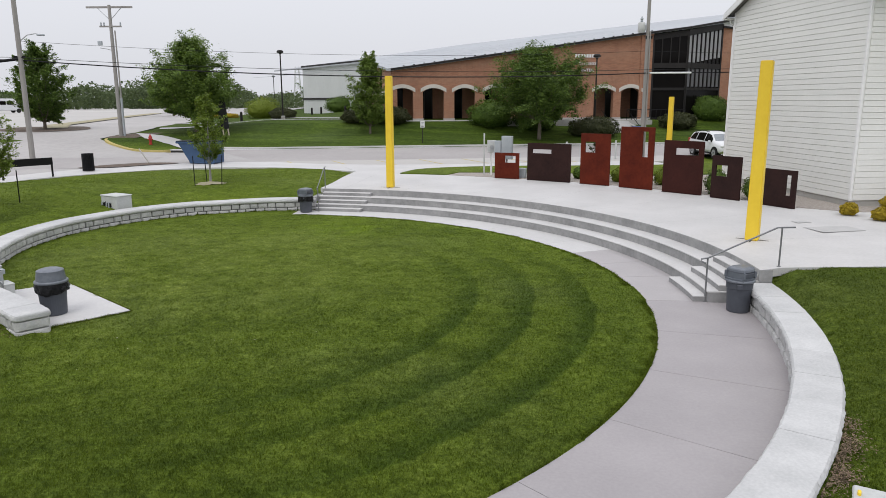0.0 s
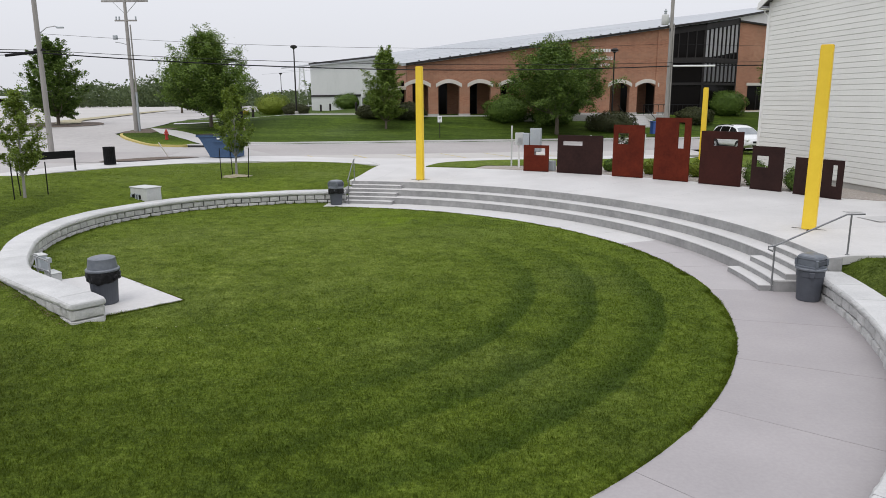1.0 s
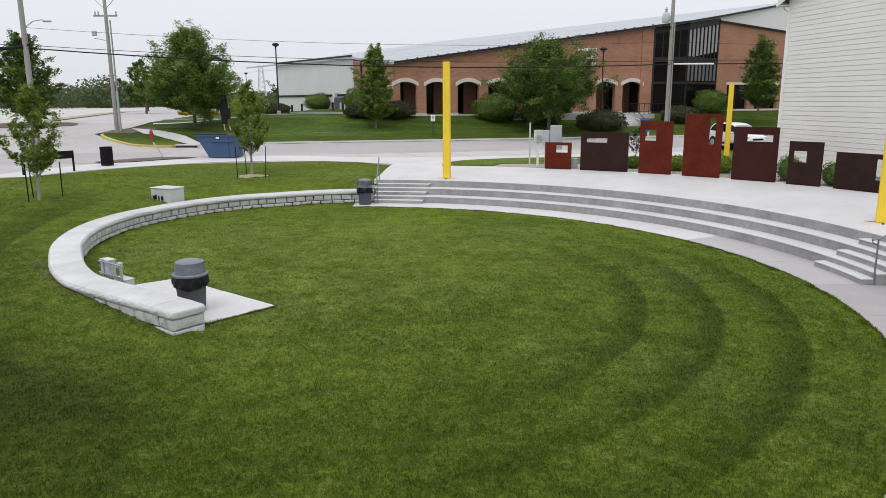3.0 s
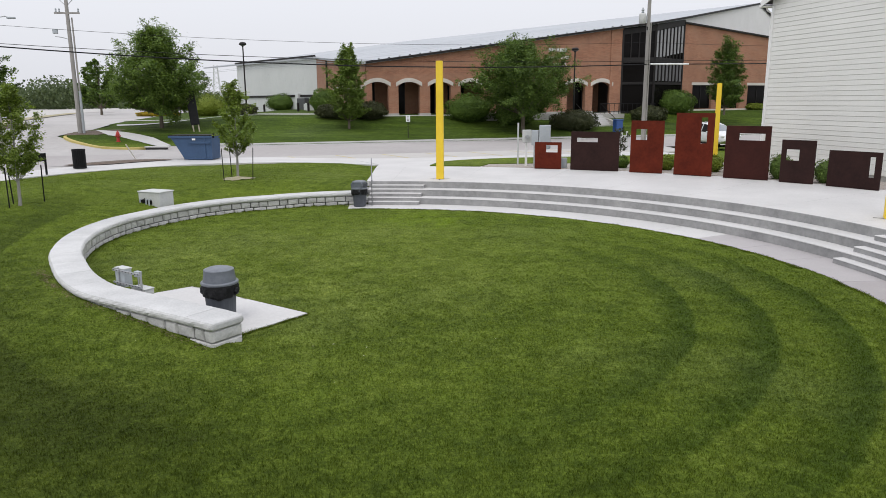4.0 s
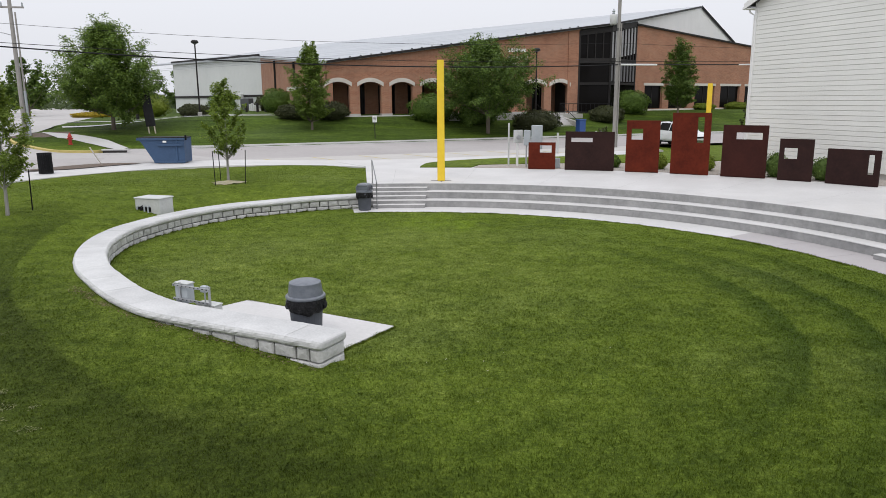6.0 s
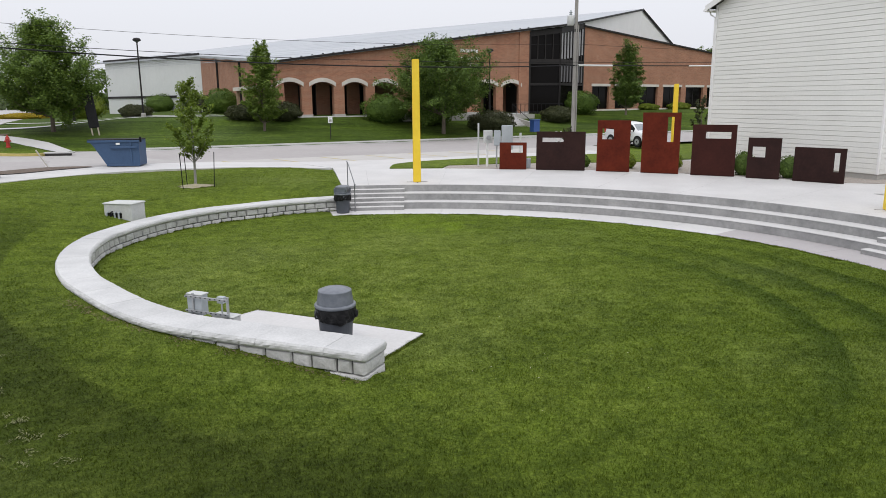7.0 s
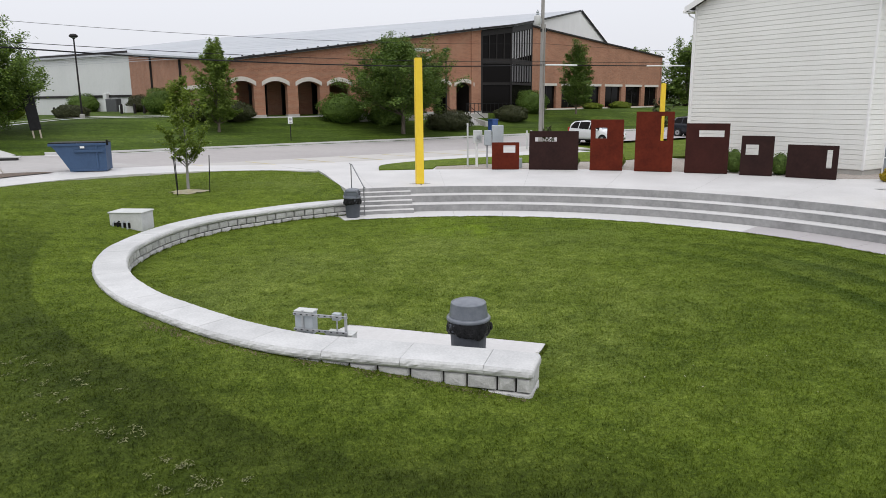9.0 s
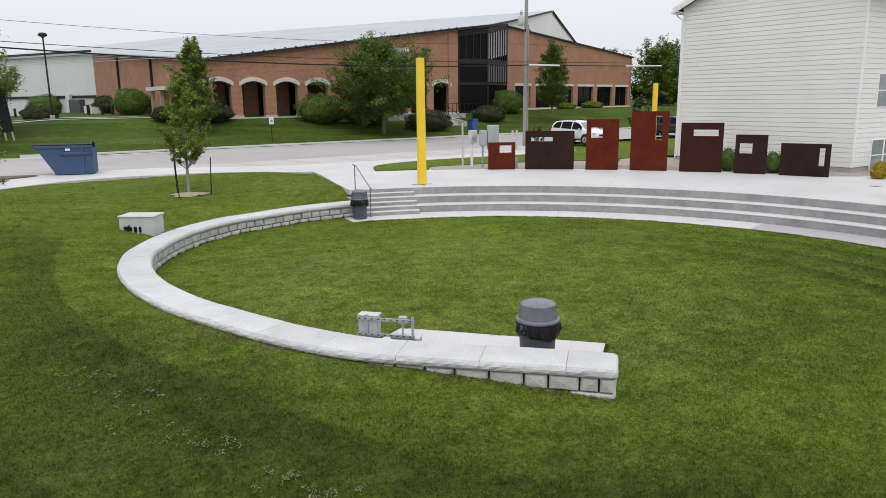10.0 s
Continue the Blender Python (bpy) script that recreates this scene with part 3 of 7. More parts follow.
def u_line(u, x0, x1, n=12):
    return [(x, u + 0.16 * (x + 2.5)) for x in np.linspace(x0, x1, n)]


# streets
sheet("road_main", u_line(47.6, -19.5, 120, 24) + u_line(58.8, -21, 120, 24)[::-1], lambda x, y: road_z(x, y) + 0.0, M_road,
      "worn grey concrete street beside the park", "road", 3.0)
sheet("road_left", ROAD_LEFT, lambda x, y: road_z(x, y) + 0.01, M_street, "pale grey concrete cross street", "road", 6.0)
sheet("open_lot", [(-36.6, 66.5), (-39.6, 73), (-44.2, 90), (-50.2, 112), (-57.2, 140), (-90, 300), (-600, 300), (-600, 40), (-60, 40), (-42, 60)], lambda x, y: road_z(x, y) + 0.035, M_lot,
      "wide pale concrete parking lot", "lot", 8.0)
sheet("road_corner", u_line(44.0, -44, -19.0, 10) + u_line(56.3, -44, -20.5, 10)[::-1], lambda x, y: road_z(x, y) + 0.018, M_road,
      "worn grey concrete street corner", "road", 3.0)
sheet("parking_apron", u_line(43.4, -12, 16, 14) + u_line(47.6, -19.5, 16, 14)[::-1], lambda x, y: road_z(x, y) + 0.006, M_lot,
      "pale concrete parking strip along the street", "road", 2.0, 0.12)
sheet("pavement", band(LAWN_EDGE, WALK_OUT), lambda x, y: max(road_z(x, y), -0.06) + 0.03, M_conc, "pale concrete pavement curving along the street", "pavement", 1.5, 0.12)


def line_mark(x, y, ang, length):
    c, s = math.cos(ang), math.sin(ang)
    poly = [(x + c * a - s * b, y + s * a + c * b) for a, b in ((-length / 2, -0.06), (length / 2, -0.06), (length / 2, 0.06), (-length / 2, 0.06))]
    bm = bmesh.new()
    bm.faces.new([bm.verts.new((px, py, road_z(px, py) + 0.014)) for px, py in poly])
    return bm


for i in range(8):
    px = -12.5 + 2.9 * i
    tagged(part("road_marking", line_mark(px, 45.6 + 0.16 * (px + 2.5), radians(118), 3.6), M_kerbyellow),
           "faded yellow diagonal parking line painted on concrete", "road marking", "parking lines", "structure")


def kerb(name, line, material, h=0.15, w=0.18, label="concrete kerb along the street", base=None):
    bm = bmesh.new()
    poly = strip_poly(line, w)
    n = len(line)
    zf = base or road_z
    add = []
    for x, y in poly:
        add.append((bm.verts.new((x, y, zf(x, y) - 0.1)), bm.verts.new((x, y, zf(x, y) + h))))
    for i in range(n - 1):
        j = 2 * n - 1 - i
        bm.faces.new((add[i][1], add[i + 1][1], add[j - 1][1], add[j][1]))
    for i in range(2 * n):
        k = (i + 1) % (2 * n)
        bm.faces.new((add[i][0], add[k][0], add[k][1], add[i][1]))
    return tagged(part(name, bm, material), label, "kerb", kind="structure")


kerb("kerb", u_line(59.0, -18.5, 120, 40), M_conc, 0.16, 0.3, "pale concrete kerb edging the far lawn")
sheet("gutter", u_line(58.2, -18.5, 120, 30) + u_line(58.85, -18.5, 120, 30)[::-1], lambda x, y: road_z(x, y) + 0.012, M_conc, "pale concrete gutter along the far kerb", "gutter", 4.0)

# corner island with hydrant
ISLAND = curve_through([(-28.0, 57.6), (-26.3, 55.7), (-24.0, 54.1), (-22.0, 53.6), (-21.1, 54.5), (-22.5, 56.5), (-25.0, 58.0)], 6, True)
sheet("corner_island", ISLAND, lambda x, y: road_z(x, y) + 0.16, M_grass, "small grassed street corner with yellow kerb", "verge", 0.8, 0.3)
kerb("yellow_kerb", [p for p in ISLAND[0:24]], M_kerbyellow, 0.17, 0.2, "yellow painted kerb round the street corner")
sheet("corner_path", [(-25.2, 58.4), (-22.6, 57.0), (-20.6, 55.3), (-20.0, 56.0), (-21.8, 58.2), (-24.4, 59.9), (-27.0, 60.8)],
      lambda x, y: max(land_z(x, y), road_z(x, y)) + 0.05, M_conc, "concrete corner path", "pavement", 0.8)

# mulch and straw beds
sheet("mulch_bed", curve_through([(-21.8, 41.0), (-20.0, 41.4), (-18.4, 43.1), (-17.0, 44.4), (-19.0, 44.6), (-20.8, 43.0)], 5, True),
      lambda x, y: road_z(x, y) + 0.07, M_mulch, "brown mulch bed at the street corner", "mulch bed", 0.8)
sheet("mulch_bed", curve_through([(-28.5, 58.7), (-26.9, 57.9), (-25.6, 59.2), (-24.9, 61.6), (-26.9, 61.0)], 5, True),
      lambda x, y: road_z(x, y) + 0.05, M_mulch, "dark mulch island round utility poles", "mulch bed", 0.8)
sheet("mulch_bed", curve_through([(-41, 63.4), (-36.5, 62.2), (-33.5, 65.2), (-36.0, 69.0), (-41, 67.8)], 5, True),
      lambda x, y: road_z(x, y) + 0.05, M_mulch, "dark mulch island under a street tree", "mulch bed", 1.5)
sheet("dry_verge", strip_poly([(-37, 66), (-40.4, 73), (-45, 90), (-51, 112), (-58, 140)], 2.2), lambda x, y: road_z(x, y) + 0.1, M_straw,
      "dry straw-coloured verge between street and lot", "verge", 6.0)

# paths on the far lawn
sheet("lawn_path", strip_poly(curve_through([(-27.0, 66.0), (-22.0, 67.6), (-16.0, 69.2), (-9.5, 69.4)], 6), 1.5), lambda x, y: land_z(x, y) + 0.06, M_conc,
      "pale concrete path crossing the far lawn", "pavement", 0.9)
sheet("lawn_path", strip_poly(curve_through([(-29.5, 76.0), (-23.0, 76.5), (-16.5, 76.0), (-10.5, 74.5)], 6), 1.8), lambda x, y: land_z(x, y) + 0.06, M_conc,
      "pale concrete path by the far building", "pavement", 1.5)

# ---------------------------------------------------------------- plaza and curved steps
PANELS = [  # ends in plan, height, colour, opening (u0, u1, v0, v1 from the top)
    ((2.74, 35.87), (3.93, 35.28), 1.315, M_rust, (0.42, 0.86, 0.11, 0.38)),
    ((4.33, 35.0), (6.29, 33.69), 1.855, M_darkrust, (0.12, 0.56, 0.16, 0.27)),
    ((6.70, 33.30), (7.89, 32.34), 2.40, M_rust, (0.15, 0.50, 0.16, 0.37)),
    ((8.27, 31.94), (9.455, 30.72), 2.76, M_rust, (0.66, 0.83, 0.07, 0.48)),
    ((9.775, 30.26), (11.02, 28.90), 2.24, M_midrust, (0.30, 0.88, 0.14, 0.27)),
    ((11.22, 28.38), (11.985, 27.30), 1.72, M_darkrust, (0.14, 0.54, 0.22, 0.48)),
    ((12.23, 26.80), (13.11, 25.06), 1.39, M_darkrust, (0.78, 0.89, 0.13, 0.68)),
]
BED_FRONT = [(-2.35, 38.1), (0.3, 37.3), (2.3, 36.35), (4.2, 35.35), (6.5, 33.95), (8.1, 32.6), (9.7, 31.05), (11.2, 29.25), (12.1, 27.8), (13.3, 25.5), (14.3, 24.75), (15.2, 24.3), (17.5, 24.4), (24, 25.4)]
plaza_poly = [polar(R_LIP, a) for a in np.arange(A_RIGHT, A_LEFT + 0.1, 1.46)] + [(-5.7, 32.4), (-5.35, 36.0), (-5.0, 39.6), (-6.6, 43.6)] \
    + [(0, 43.95), (6, 44.9), (13.5, 46.2), (15, 40), (15, 30), (24, 30), (24, 16.9), (8.72, 16.18)]
RISE_OUT = 0.085        # the plaza rises slightly towards the planted bed
Z_BED = Z_PLAZA + RISE_OUT


def plaza_z(x, y):
    return Z_PLAZA + RISE_OUT * step(17.0, 20.6, math.hypot(x - CX, y - CY)) * step(18.0, 24.0, y)


sheet("plaza", plaza_poly, plaza_z, M_conc, "broad pale concrete plaza above curved steps", "plaza", 1.2, 0.2)

steps = root("amphitheatre_steps", Matrix(), "three curved grey concrete seating steps with pale treads", "steps", kind="structure")


def arc_ring(r0, r1, a0, a1, z0, z1, da=1.5):
    """A solid piece of a ring, with slightly eased upper edge."""
    bm = bmesh.new()
    n = max(2, int(abs(a1 - a0) / da) + 1)
    rows = []
    e = 0.012
    for a in np.linspace(a0, a1, n):
        ri = r0(a) if callable(r0) else r0
        ro = r1(a) if callable(r1) else r1
        sec = [(ri, z0), (ri, z1 - e), (ri + e, z1), (ro, z1), (ro, z0)]
        rows.append([bm.verts.new((*polar(r, a), z)) for r, z in sec])
    for p, q in zip(rows, rows[1:]):
        for i in range(5):
            bm.faces.new((p[i], p[(i + 1) % 5], q[(i + 1) % 5], q[i]))
    bm.faces.new(rows[0])
    bm.faces.new(rows[-1][::-1])
    return bm


H = (Z_PLAZA - Z_WALK) / 3
TREAD_T = 0.03
for k, r in enumerate((R_LIP, R_T2, R_T3)):
    top = Z_PLAZA - k * H
    back = r + 0.6 if k else r + 0.5
    if k == 0:
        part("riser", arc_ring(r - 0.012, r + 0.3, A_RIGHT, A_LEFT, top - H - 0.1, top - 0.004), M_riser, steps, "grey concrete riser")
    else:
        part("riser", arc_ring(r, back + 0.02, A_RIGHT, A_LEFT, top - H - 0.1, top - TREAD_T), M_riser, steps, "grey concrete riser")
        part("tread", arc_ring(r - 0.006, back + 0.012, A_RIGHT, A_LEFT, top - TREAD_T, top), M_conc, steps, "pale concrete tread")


def stair_flight(name, a0, a1):
    st = root(name, Matrix(), "short flight of half-height concrete steps set into seating steps", "stairs", "stairs to the plaza", "structure")
    for k, r in enumerate((R_LIP, R_T2, R_T3)):
        top = Z_PLAZA - k * H - H / 2
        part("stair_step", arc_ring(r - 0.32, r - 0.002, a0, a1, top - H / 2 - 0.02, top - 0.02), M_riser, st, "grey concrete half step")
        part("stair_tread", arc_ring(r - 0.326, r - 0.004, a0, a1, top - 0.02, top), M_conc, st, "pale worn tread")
    return st


stair_flight("stairs_1", 74.4, 83.2)
stair_flight("stairs_2", -3.7, 4.4)
# end cheeks
for a, nm in ((A_LEFT + 0.5, "cheek"),):
    part(nm, arc_ring(R_T3 - 0.02, R_LIP + 0.35, a - 0.45, a + 0.45, Z_WALK - 0.1, Z_PLAZA - H + 0.005), M_riser, steps, "grey concrete end cheek")

# ring walk of separate slabs

def wall_foot(a):
    """Reach of the walk under the inner face of the arc wall."""
    return R_WALL - 0.33 - 0.45 * math.cos(radians(a)) - 0.25 * math.sin(radians(a))


walk_path = root("ring_walkway", Matrix(), "curved pinkish-grey concrete walkway with control joints", "walkway", kind="structure")
edges = [86.5, 76.0, 68.0, 60.0, 52.0, 44.5, 37.0, 29.5, 22.0, 14.5, 7.0, -3.6, -14.4, -25.2, -36.0, -47.0, -58.0, -69.5, -81.0]
for a, b in zip(edges, edges[1:]):
    lo, hi = b + 0.02, a - 0.02
    r_out = R_T3 + 0.05 if b > -2 else wall_foot
    # slabs get paler with angle: grazing-view sheen put into their colour
    part("walk_slab", arc_ring(lawn_r, r_out, lo, hi, Z_WALK - 0.12, Z_WALK), M_conc if b > 20 else M_walksheen if b > -4 else M_walk, walk_path)
part("joint_bed", arc_ring(R_LAWN + 0.2, 14.3, -81, 86, Z_WALK - 0.2, Z_WALK - 0.025), M_joint, walk_path, "dark joint filler")

# concrete pad inside the left wall
pad = root("bin_pad", Matrix(), "flat pale concrete pad in the lawn beside the wall", "pad", kind="structure")
PAD = [(-7.06, 15.13), (-9.9, 17.68), (-11.3, 16.7), (-8.4, 13.75)]
part("pad_slab", prism(PAD, Z_LAWN - 0.15, Z_LAWN + 0.035), M_conc, pad)


# ---------------------------------------------------------------- low stone walls
def length_table(line):
    s = [0.0]
    for (x0, y0), (x1, y1) in zip(line, line[1:]):
        s.append(s[-1] + math.hypot(x1 - x0, y1 - y0))
    return s


def along(line, s, tab):
    s = min(max(s, 0), tab[-1])
    for i in range(len(tab) - 1):
        if s <= tab[i + 1] or i == len(tab) - 2:
            t = (s - tab[i]) / (tab[i + 1] - tab[i])
            x0, y0 = line[i]
            x1, y1 = line[i + 1]
            d = math.hypot(x1 - x0, y1 - y0)
            return Vector((x0 + t * (x1 - x0), y0 + t * (y1 - y0), 0)), Vector((-(y1 - y0) / d, (x1 - x0) / d, 0))


def block_mesh(line, tab, s0, s1, w, z0, z1, rng):
    """A rock-faced block: pillowed on both long faces, and on the end that closes the wall."""
    bm = bmesh.new()
    g, c = 0.015, 0.028
    last = s1 > tab[-1] - 0.01
    p0, n0 = along(line, s0 + g, tab)
    p1, n1 = along(line, s1 - (0.03 if last else g), tab)
    t = (p1 - p0).normalized()
    loops = []

    def pillow(o, f, push):
        o, f = [bm.verts.new(v) if isinstance(v, Vector) else v for v in o], [bm.verts.new(v) for v in f]
        m = bm.verts.new(sum((v.co for v in f), Vector()) / 4 + push)
        for i in range(4):
            j = (i + 1) % 4
            bm.faces.new((o[i], o[j], f[j], f[i]))
            bm.faces.new((f[i], f[j], m))
        return o

    def up(z):
        return Vector((0, 0, z))
    for side in (-1, 1):
        ww = w / 2 + rng.uniform(-0.014, 0.014)
        outer = [p0 + side * n0 * (ww - 0.03) + up(z0 + 0.010), p1 + side * n1 * (ww - 0.03) + up(z0 + 0.010),
                 p1 + side * n1 * (ww - 0.03) + up(z1 - 0.010), p0 + side * n0 * (ww - 0.03) + up(z1 - 0.010)]
        face = [p0 + t * c + side * n0 * (ww + rng.uniform(-.008, .008)) + up(z0 + c), p1 - t * c + side * n1 * (ww + rng.uniform(-.008, .008)) + up(z0 + c),
                p1 - t * c + side * n1 * (ww + rng.uniform(-.008, .008)) + up(z1 - c), p0 + t * c + side * n0 * (ww + rng.uniform(-.008, .008)) + up(z1 - c)]
        loops.append(pillow(outer, face, side * (n0 + n1) * rng.uniform(0.002, 0.011)))
    a, b = loops
    for i in range(4):
        if i == 1 and last:
            o = [a[1], b[1], b[2], a[2]]
            h = w / 2 - 0.06
            f = [p1 + t * (0.028 + rng.uniform(-.006, .006)) + q * n1 * h + up(z) for q, z in ((-1, z0 + c), (1, z0 + c), (1, z1 - c), (-1, z1 - c))]
            pillow(o, f, t * 0.012)
            continue
        j = (i + 1) % 4
        bm.faces.new((a[i], a[j], b[j], b[i]))
    return bm


def cap_mesh(line, tab, s0, s1, w, z0, z1, rng):
    """A long cap stone with rock-faced long edges; the last one is rock-faced at its end too."""
    bm = bmesh.new()
    n = max(3, int((s1 - s0) / 0.06))
    last = s1 > tab[-1] - 0.01
    stations = [(s0 + 0.003 + (s1 - s0 - 0.006) * k / n, 0.0, 0.0) for k in range(n + 1)]
    if last:
        stations = stations[:-1] + [(s1 - 0.05, 0.004, 0.0), (s1 - 0.012, 0.014, 0.006), (s1 + 0.012, 0.04, 0.022), (s1 + 0.022, 0.075, 0.05)]
    rows = []
    o = rng.uniform(0, 50)
    p_end, n_end = along(line, tab[-1], tab)
    t_end = Vector((n_end.y, -n_end.x, 0))
    for s, inset, drop in stations:
        p, nn = along(line, s, tab)
        if s > tab[-1]:
            p = p_end + t_end * (s - tab[-1])
        sec = []
        for side in (-1, 1):
            def j(q, h):
                return q * (noise.noise((s * 9 + o, h * 3.1, side * 7)) + 0.6 * noise.noise((s * 23 + o, h * 5, side * 3)))
            pts = [(w / 2 - 0.05, z0 + drop * 0.6), (w / 2 - 0.012 + j(0.012, 1), z0 + 0.02 + drop * 0.5), (w / 2 + 0.006 + j(0.020, 2), z0 + 0.05 + drop * 0.2), (w / 2 + 0.01 + j(0.020, 3), z0 + 0.09 - drop * 0.2),
                   (w / 2 - 0.004 + j(0.016, 4), z1 - 0.03 - drop * 0.7), (w / 2 - 0.03 + j(0.012, 5), z1 - drop)]
            if side == 1:
                pts = pts[::-1]
            sec += [p + side * nn * (d - inset) + Vector((0, 0, z)) for d, z in pts]
        rows.append([bm.verts.new(v) for v in sec])
    m = len(rows[0])
    for a, b in zip(rows, rows[1:]):
        for i in range(m):
            bm.faces.new((a[i], a[(i + 1) % m], b[(i + 1) % m], b[i]))
    bm.faces.new(rows[0])
    bm.faces.new(rows[-1][::-1])
    return bm


def stone_wall(name, line, width, z_top, cap_len, label, seed):
    rng = random.Random(seed)
    tab = length_table(line)
    w = root(name, Matrix(), label, "stone wall", "low stone walls", "structure")
    zc = z_top - 0.155
    # dark core behind the joints
    cut = [along(line, s, tab)[0].xy for s in np.arange(0.12, tab[-1] - 0.1, 0.3)]
    poly = strip_poly([tuple(p) for p in cut], width - 0.2)
    part("core", prism(poly, z_top - 0.75, zc - 0.005), M_joint, w, "dark mortarless joints")
    for k, (z0, z1) in enumerate(((zc - 0.225, zc), (zc - 0.45, zc - 0.225))):
        s = -0.21 * k
        while s < tab[-1] - 0.12:
            e = min(s + rng.choice((0.36, 0.42, 0.46, 0.52)), tab[-1])
            if tab[-1] - e < 0.16:
                e = tab[-1] - (0.24 if k == 0 and tab[-1] - s > 0.5 else 0.0)
            if e - max(s, 0) > 0.1:
                part("block", block_mesh(line, tab, max(s, 0), e, width - 0.08 + 0.018 * k, z0, z1, rng), M_block, w)
            s = e
    cuts = [tab[-1], tab[-1] - 0.72]
    n = round(cuts[-1] / cap_len)
    cuts += [cuts[1] * (n - 1 - i) / n for i in range(n)]
    for e, b in zip(cuts, cuts[1:]):
        part("cap_stone", cap_mesh(line, tab, b, e, width, zc, z_top + rng.uniform(-0.003, 0.003), rng), M_cap, w)
    return w


Z_CAP = -0.41


# ---------------------------------------------------------------- steel panels, yellow poles
def steel_panel(a, b, height, material, opening):
    """A tall slab of weathered plate with one cut-out."""
    ax, ay = a
    dx, dy = b[0] - ax, b[1] - ay
    w = math.hypot(dx, dy)
    ob_m = pose(ax, ay, Z_BED + 0.005, 0, 0, math.degrees(math.atan2(dy, dx)))
    u0, u1, v0, v1 = opening
    xs = [0, w * u0, w * u1, w]
    zs = [0, height * (1 - v1), height * (1 - v0), height]
    t = 0.07
    bm = bmesh.new()
    grid = {}
    for side in (0, 1):
        for i, x in enumerate(xs):
            for j, z in enumerate(zs):
                grid[side, i, j] = bm.verts.new((x, -t / 2 + side * t, z))
    for i in range(3):
        for j in range(3):
            if (i, j) == (1, 1):
                continue
            for side in (0, 1):
                bm.faces.new((grid[side, i, j], grid[side, i + 1, j], grid[side, i + 1, j + 1], grid[side, i, j + 1]))
    ring = [(0, 0), (1, 0), (2, 0), (3, 0), (3, 1), (3, 2), (3, 3), (2, 3), (1, 3), (0, 3), (0, 2), (0, 1)]
    hole = [(1, 1), (2, 1), (2, 2), (1, 2)]
    for loop in (ring, hole):
        for k in range(len(loop)):
            p, q = loop[k], loop[(k + 1) % len(loop)]
            bm.faces.new((grid[(0, *p)], grid[(0, *q)], grid[(1, *q)], grid[(1, *p)]))
    names = {M_rust.name: "red-brown", M_darkrust.name: "dark brown", M_midrust.name: "maroon-brown"}
    th = root("steel_panel", ob_m, "%s weathered steel panel %s with a rectangular cut-out" % (names[material.name], "standing tall" if height > 2.1 else "standing low"),
              "sculpture", "steel panels on the plaza")
    part("plate", bm, material, th)
    part("foot_plate", box(0.02, w - 0.02, -0.09, 0.09, 0, 0.012), M_darkrust, th, "thin dark base plate")
    return th


for spec in PANELS:
    steel_panel(*spec)


def yellow_pole(x, y, h, turn, s0=0.165):
    th = root("yellow_pole", pose(x, y, plaza_z(x, y) + 0.004, 0, 0, turn), "tall bright yellow painted square steel pole", "pole", "yellow poles")
    bm = bmesh.new()
    s1 = s0 * 0.89
    r = bmesh.ops.create_cube(bm, size=1)
    for v in r["verts"]:
        s = s1 if v.co.z > 0 else s0
        v.co = Vector((v.co.x * 2 * s, v.co.y * 2 * s, (v.co.z + 0.5) * h))
    bmesh.ops.bevel(bm, geom=bm.edges[:], offset=0.02, segments=2, affect="EDGES")
    part("shaft", bm, M_yellow, th)
    bm = bmesh.new()
    add_box(bm, -0.45, 0.45, -0.02, 0.02, 0, 0.006)
    add_box(bm, -0.02, 0.02, -0.45, 0.45, 0, 0.0055)
    part("joint_saw_cut", bm, M_joint, th, "dark saw-cut joints in the concrete")
    return th


yellow_pole(-2.40, 32.62, 5.15, -12)
yellow_pole(9.38, 19.72, 5.1, 58, 0.18)
yellow_pole(10.83, 33.18, 4.08, 62, 0.12)


# ---------------------------------------------------------------- white house with lap siding
HL, HR = Vector((14.13, 34.84)), Vector((15.38, 25.58))
HD = (HR - HL).normalized()                 # along the gable wall
HN = Vector((HD.y, -HD.x))                   # outwards to the park
if HN.dot(Vector((-1, 0))) < 0:
    HN = -HN
HW = (HR - HL).length
EAVE, HBASE = 8.0, 0.22
FRONT_LEN = 14.0
house_m = Matrix(((HD.x, -HN.x, 0, HL.x), (HD.y, -HN.y, 0, HL.y), (0, 0, 1, 0), (0, 0, 0, 1)))
house = root("house", house_m, "cream lap-sided two-storey house with white corner trim", "house")
ROOF_SLOPE = 0.42
core = [(0, 0.02), (HW, 0.02), (HW, FRONT_LEN), (0, FRONT_LEN)]
part("foundation", prism([(0.03, 0.04), (HW - 0.03, 0.04), (HW - 0.03, FRONT_LEN), (0.03, FRONT_LEN)], -0.5, HBASE), M_found, house, "bare grey concrete foundation")
part("wall_core", prism(core, HBASE, EAVE), M_siding, house)
bm = bmesh.new()
tri = [(0, EAVE), (HW, EAVE), (HW / 2, EAVE + ROOF_SLOPE * HW / 2)]
lo = [bm.verts.new((x, 0.02, z)) for x, z in tri]
hi = [bm.verts.new((x, FRONT_LEN, z)) for x, z in tri]
bm.faces.new(lo)
bm.faces.new(hi[::-1])
for i in range(3):
    bm.faces.new((lo[i], lo[(i + 1) % 3], hi[(i + 1) % 3], hi[i]))
part("gable_core", bm, M_siding, house)
COURSE = 0.215


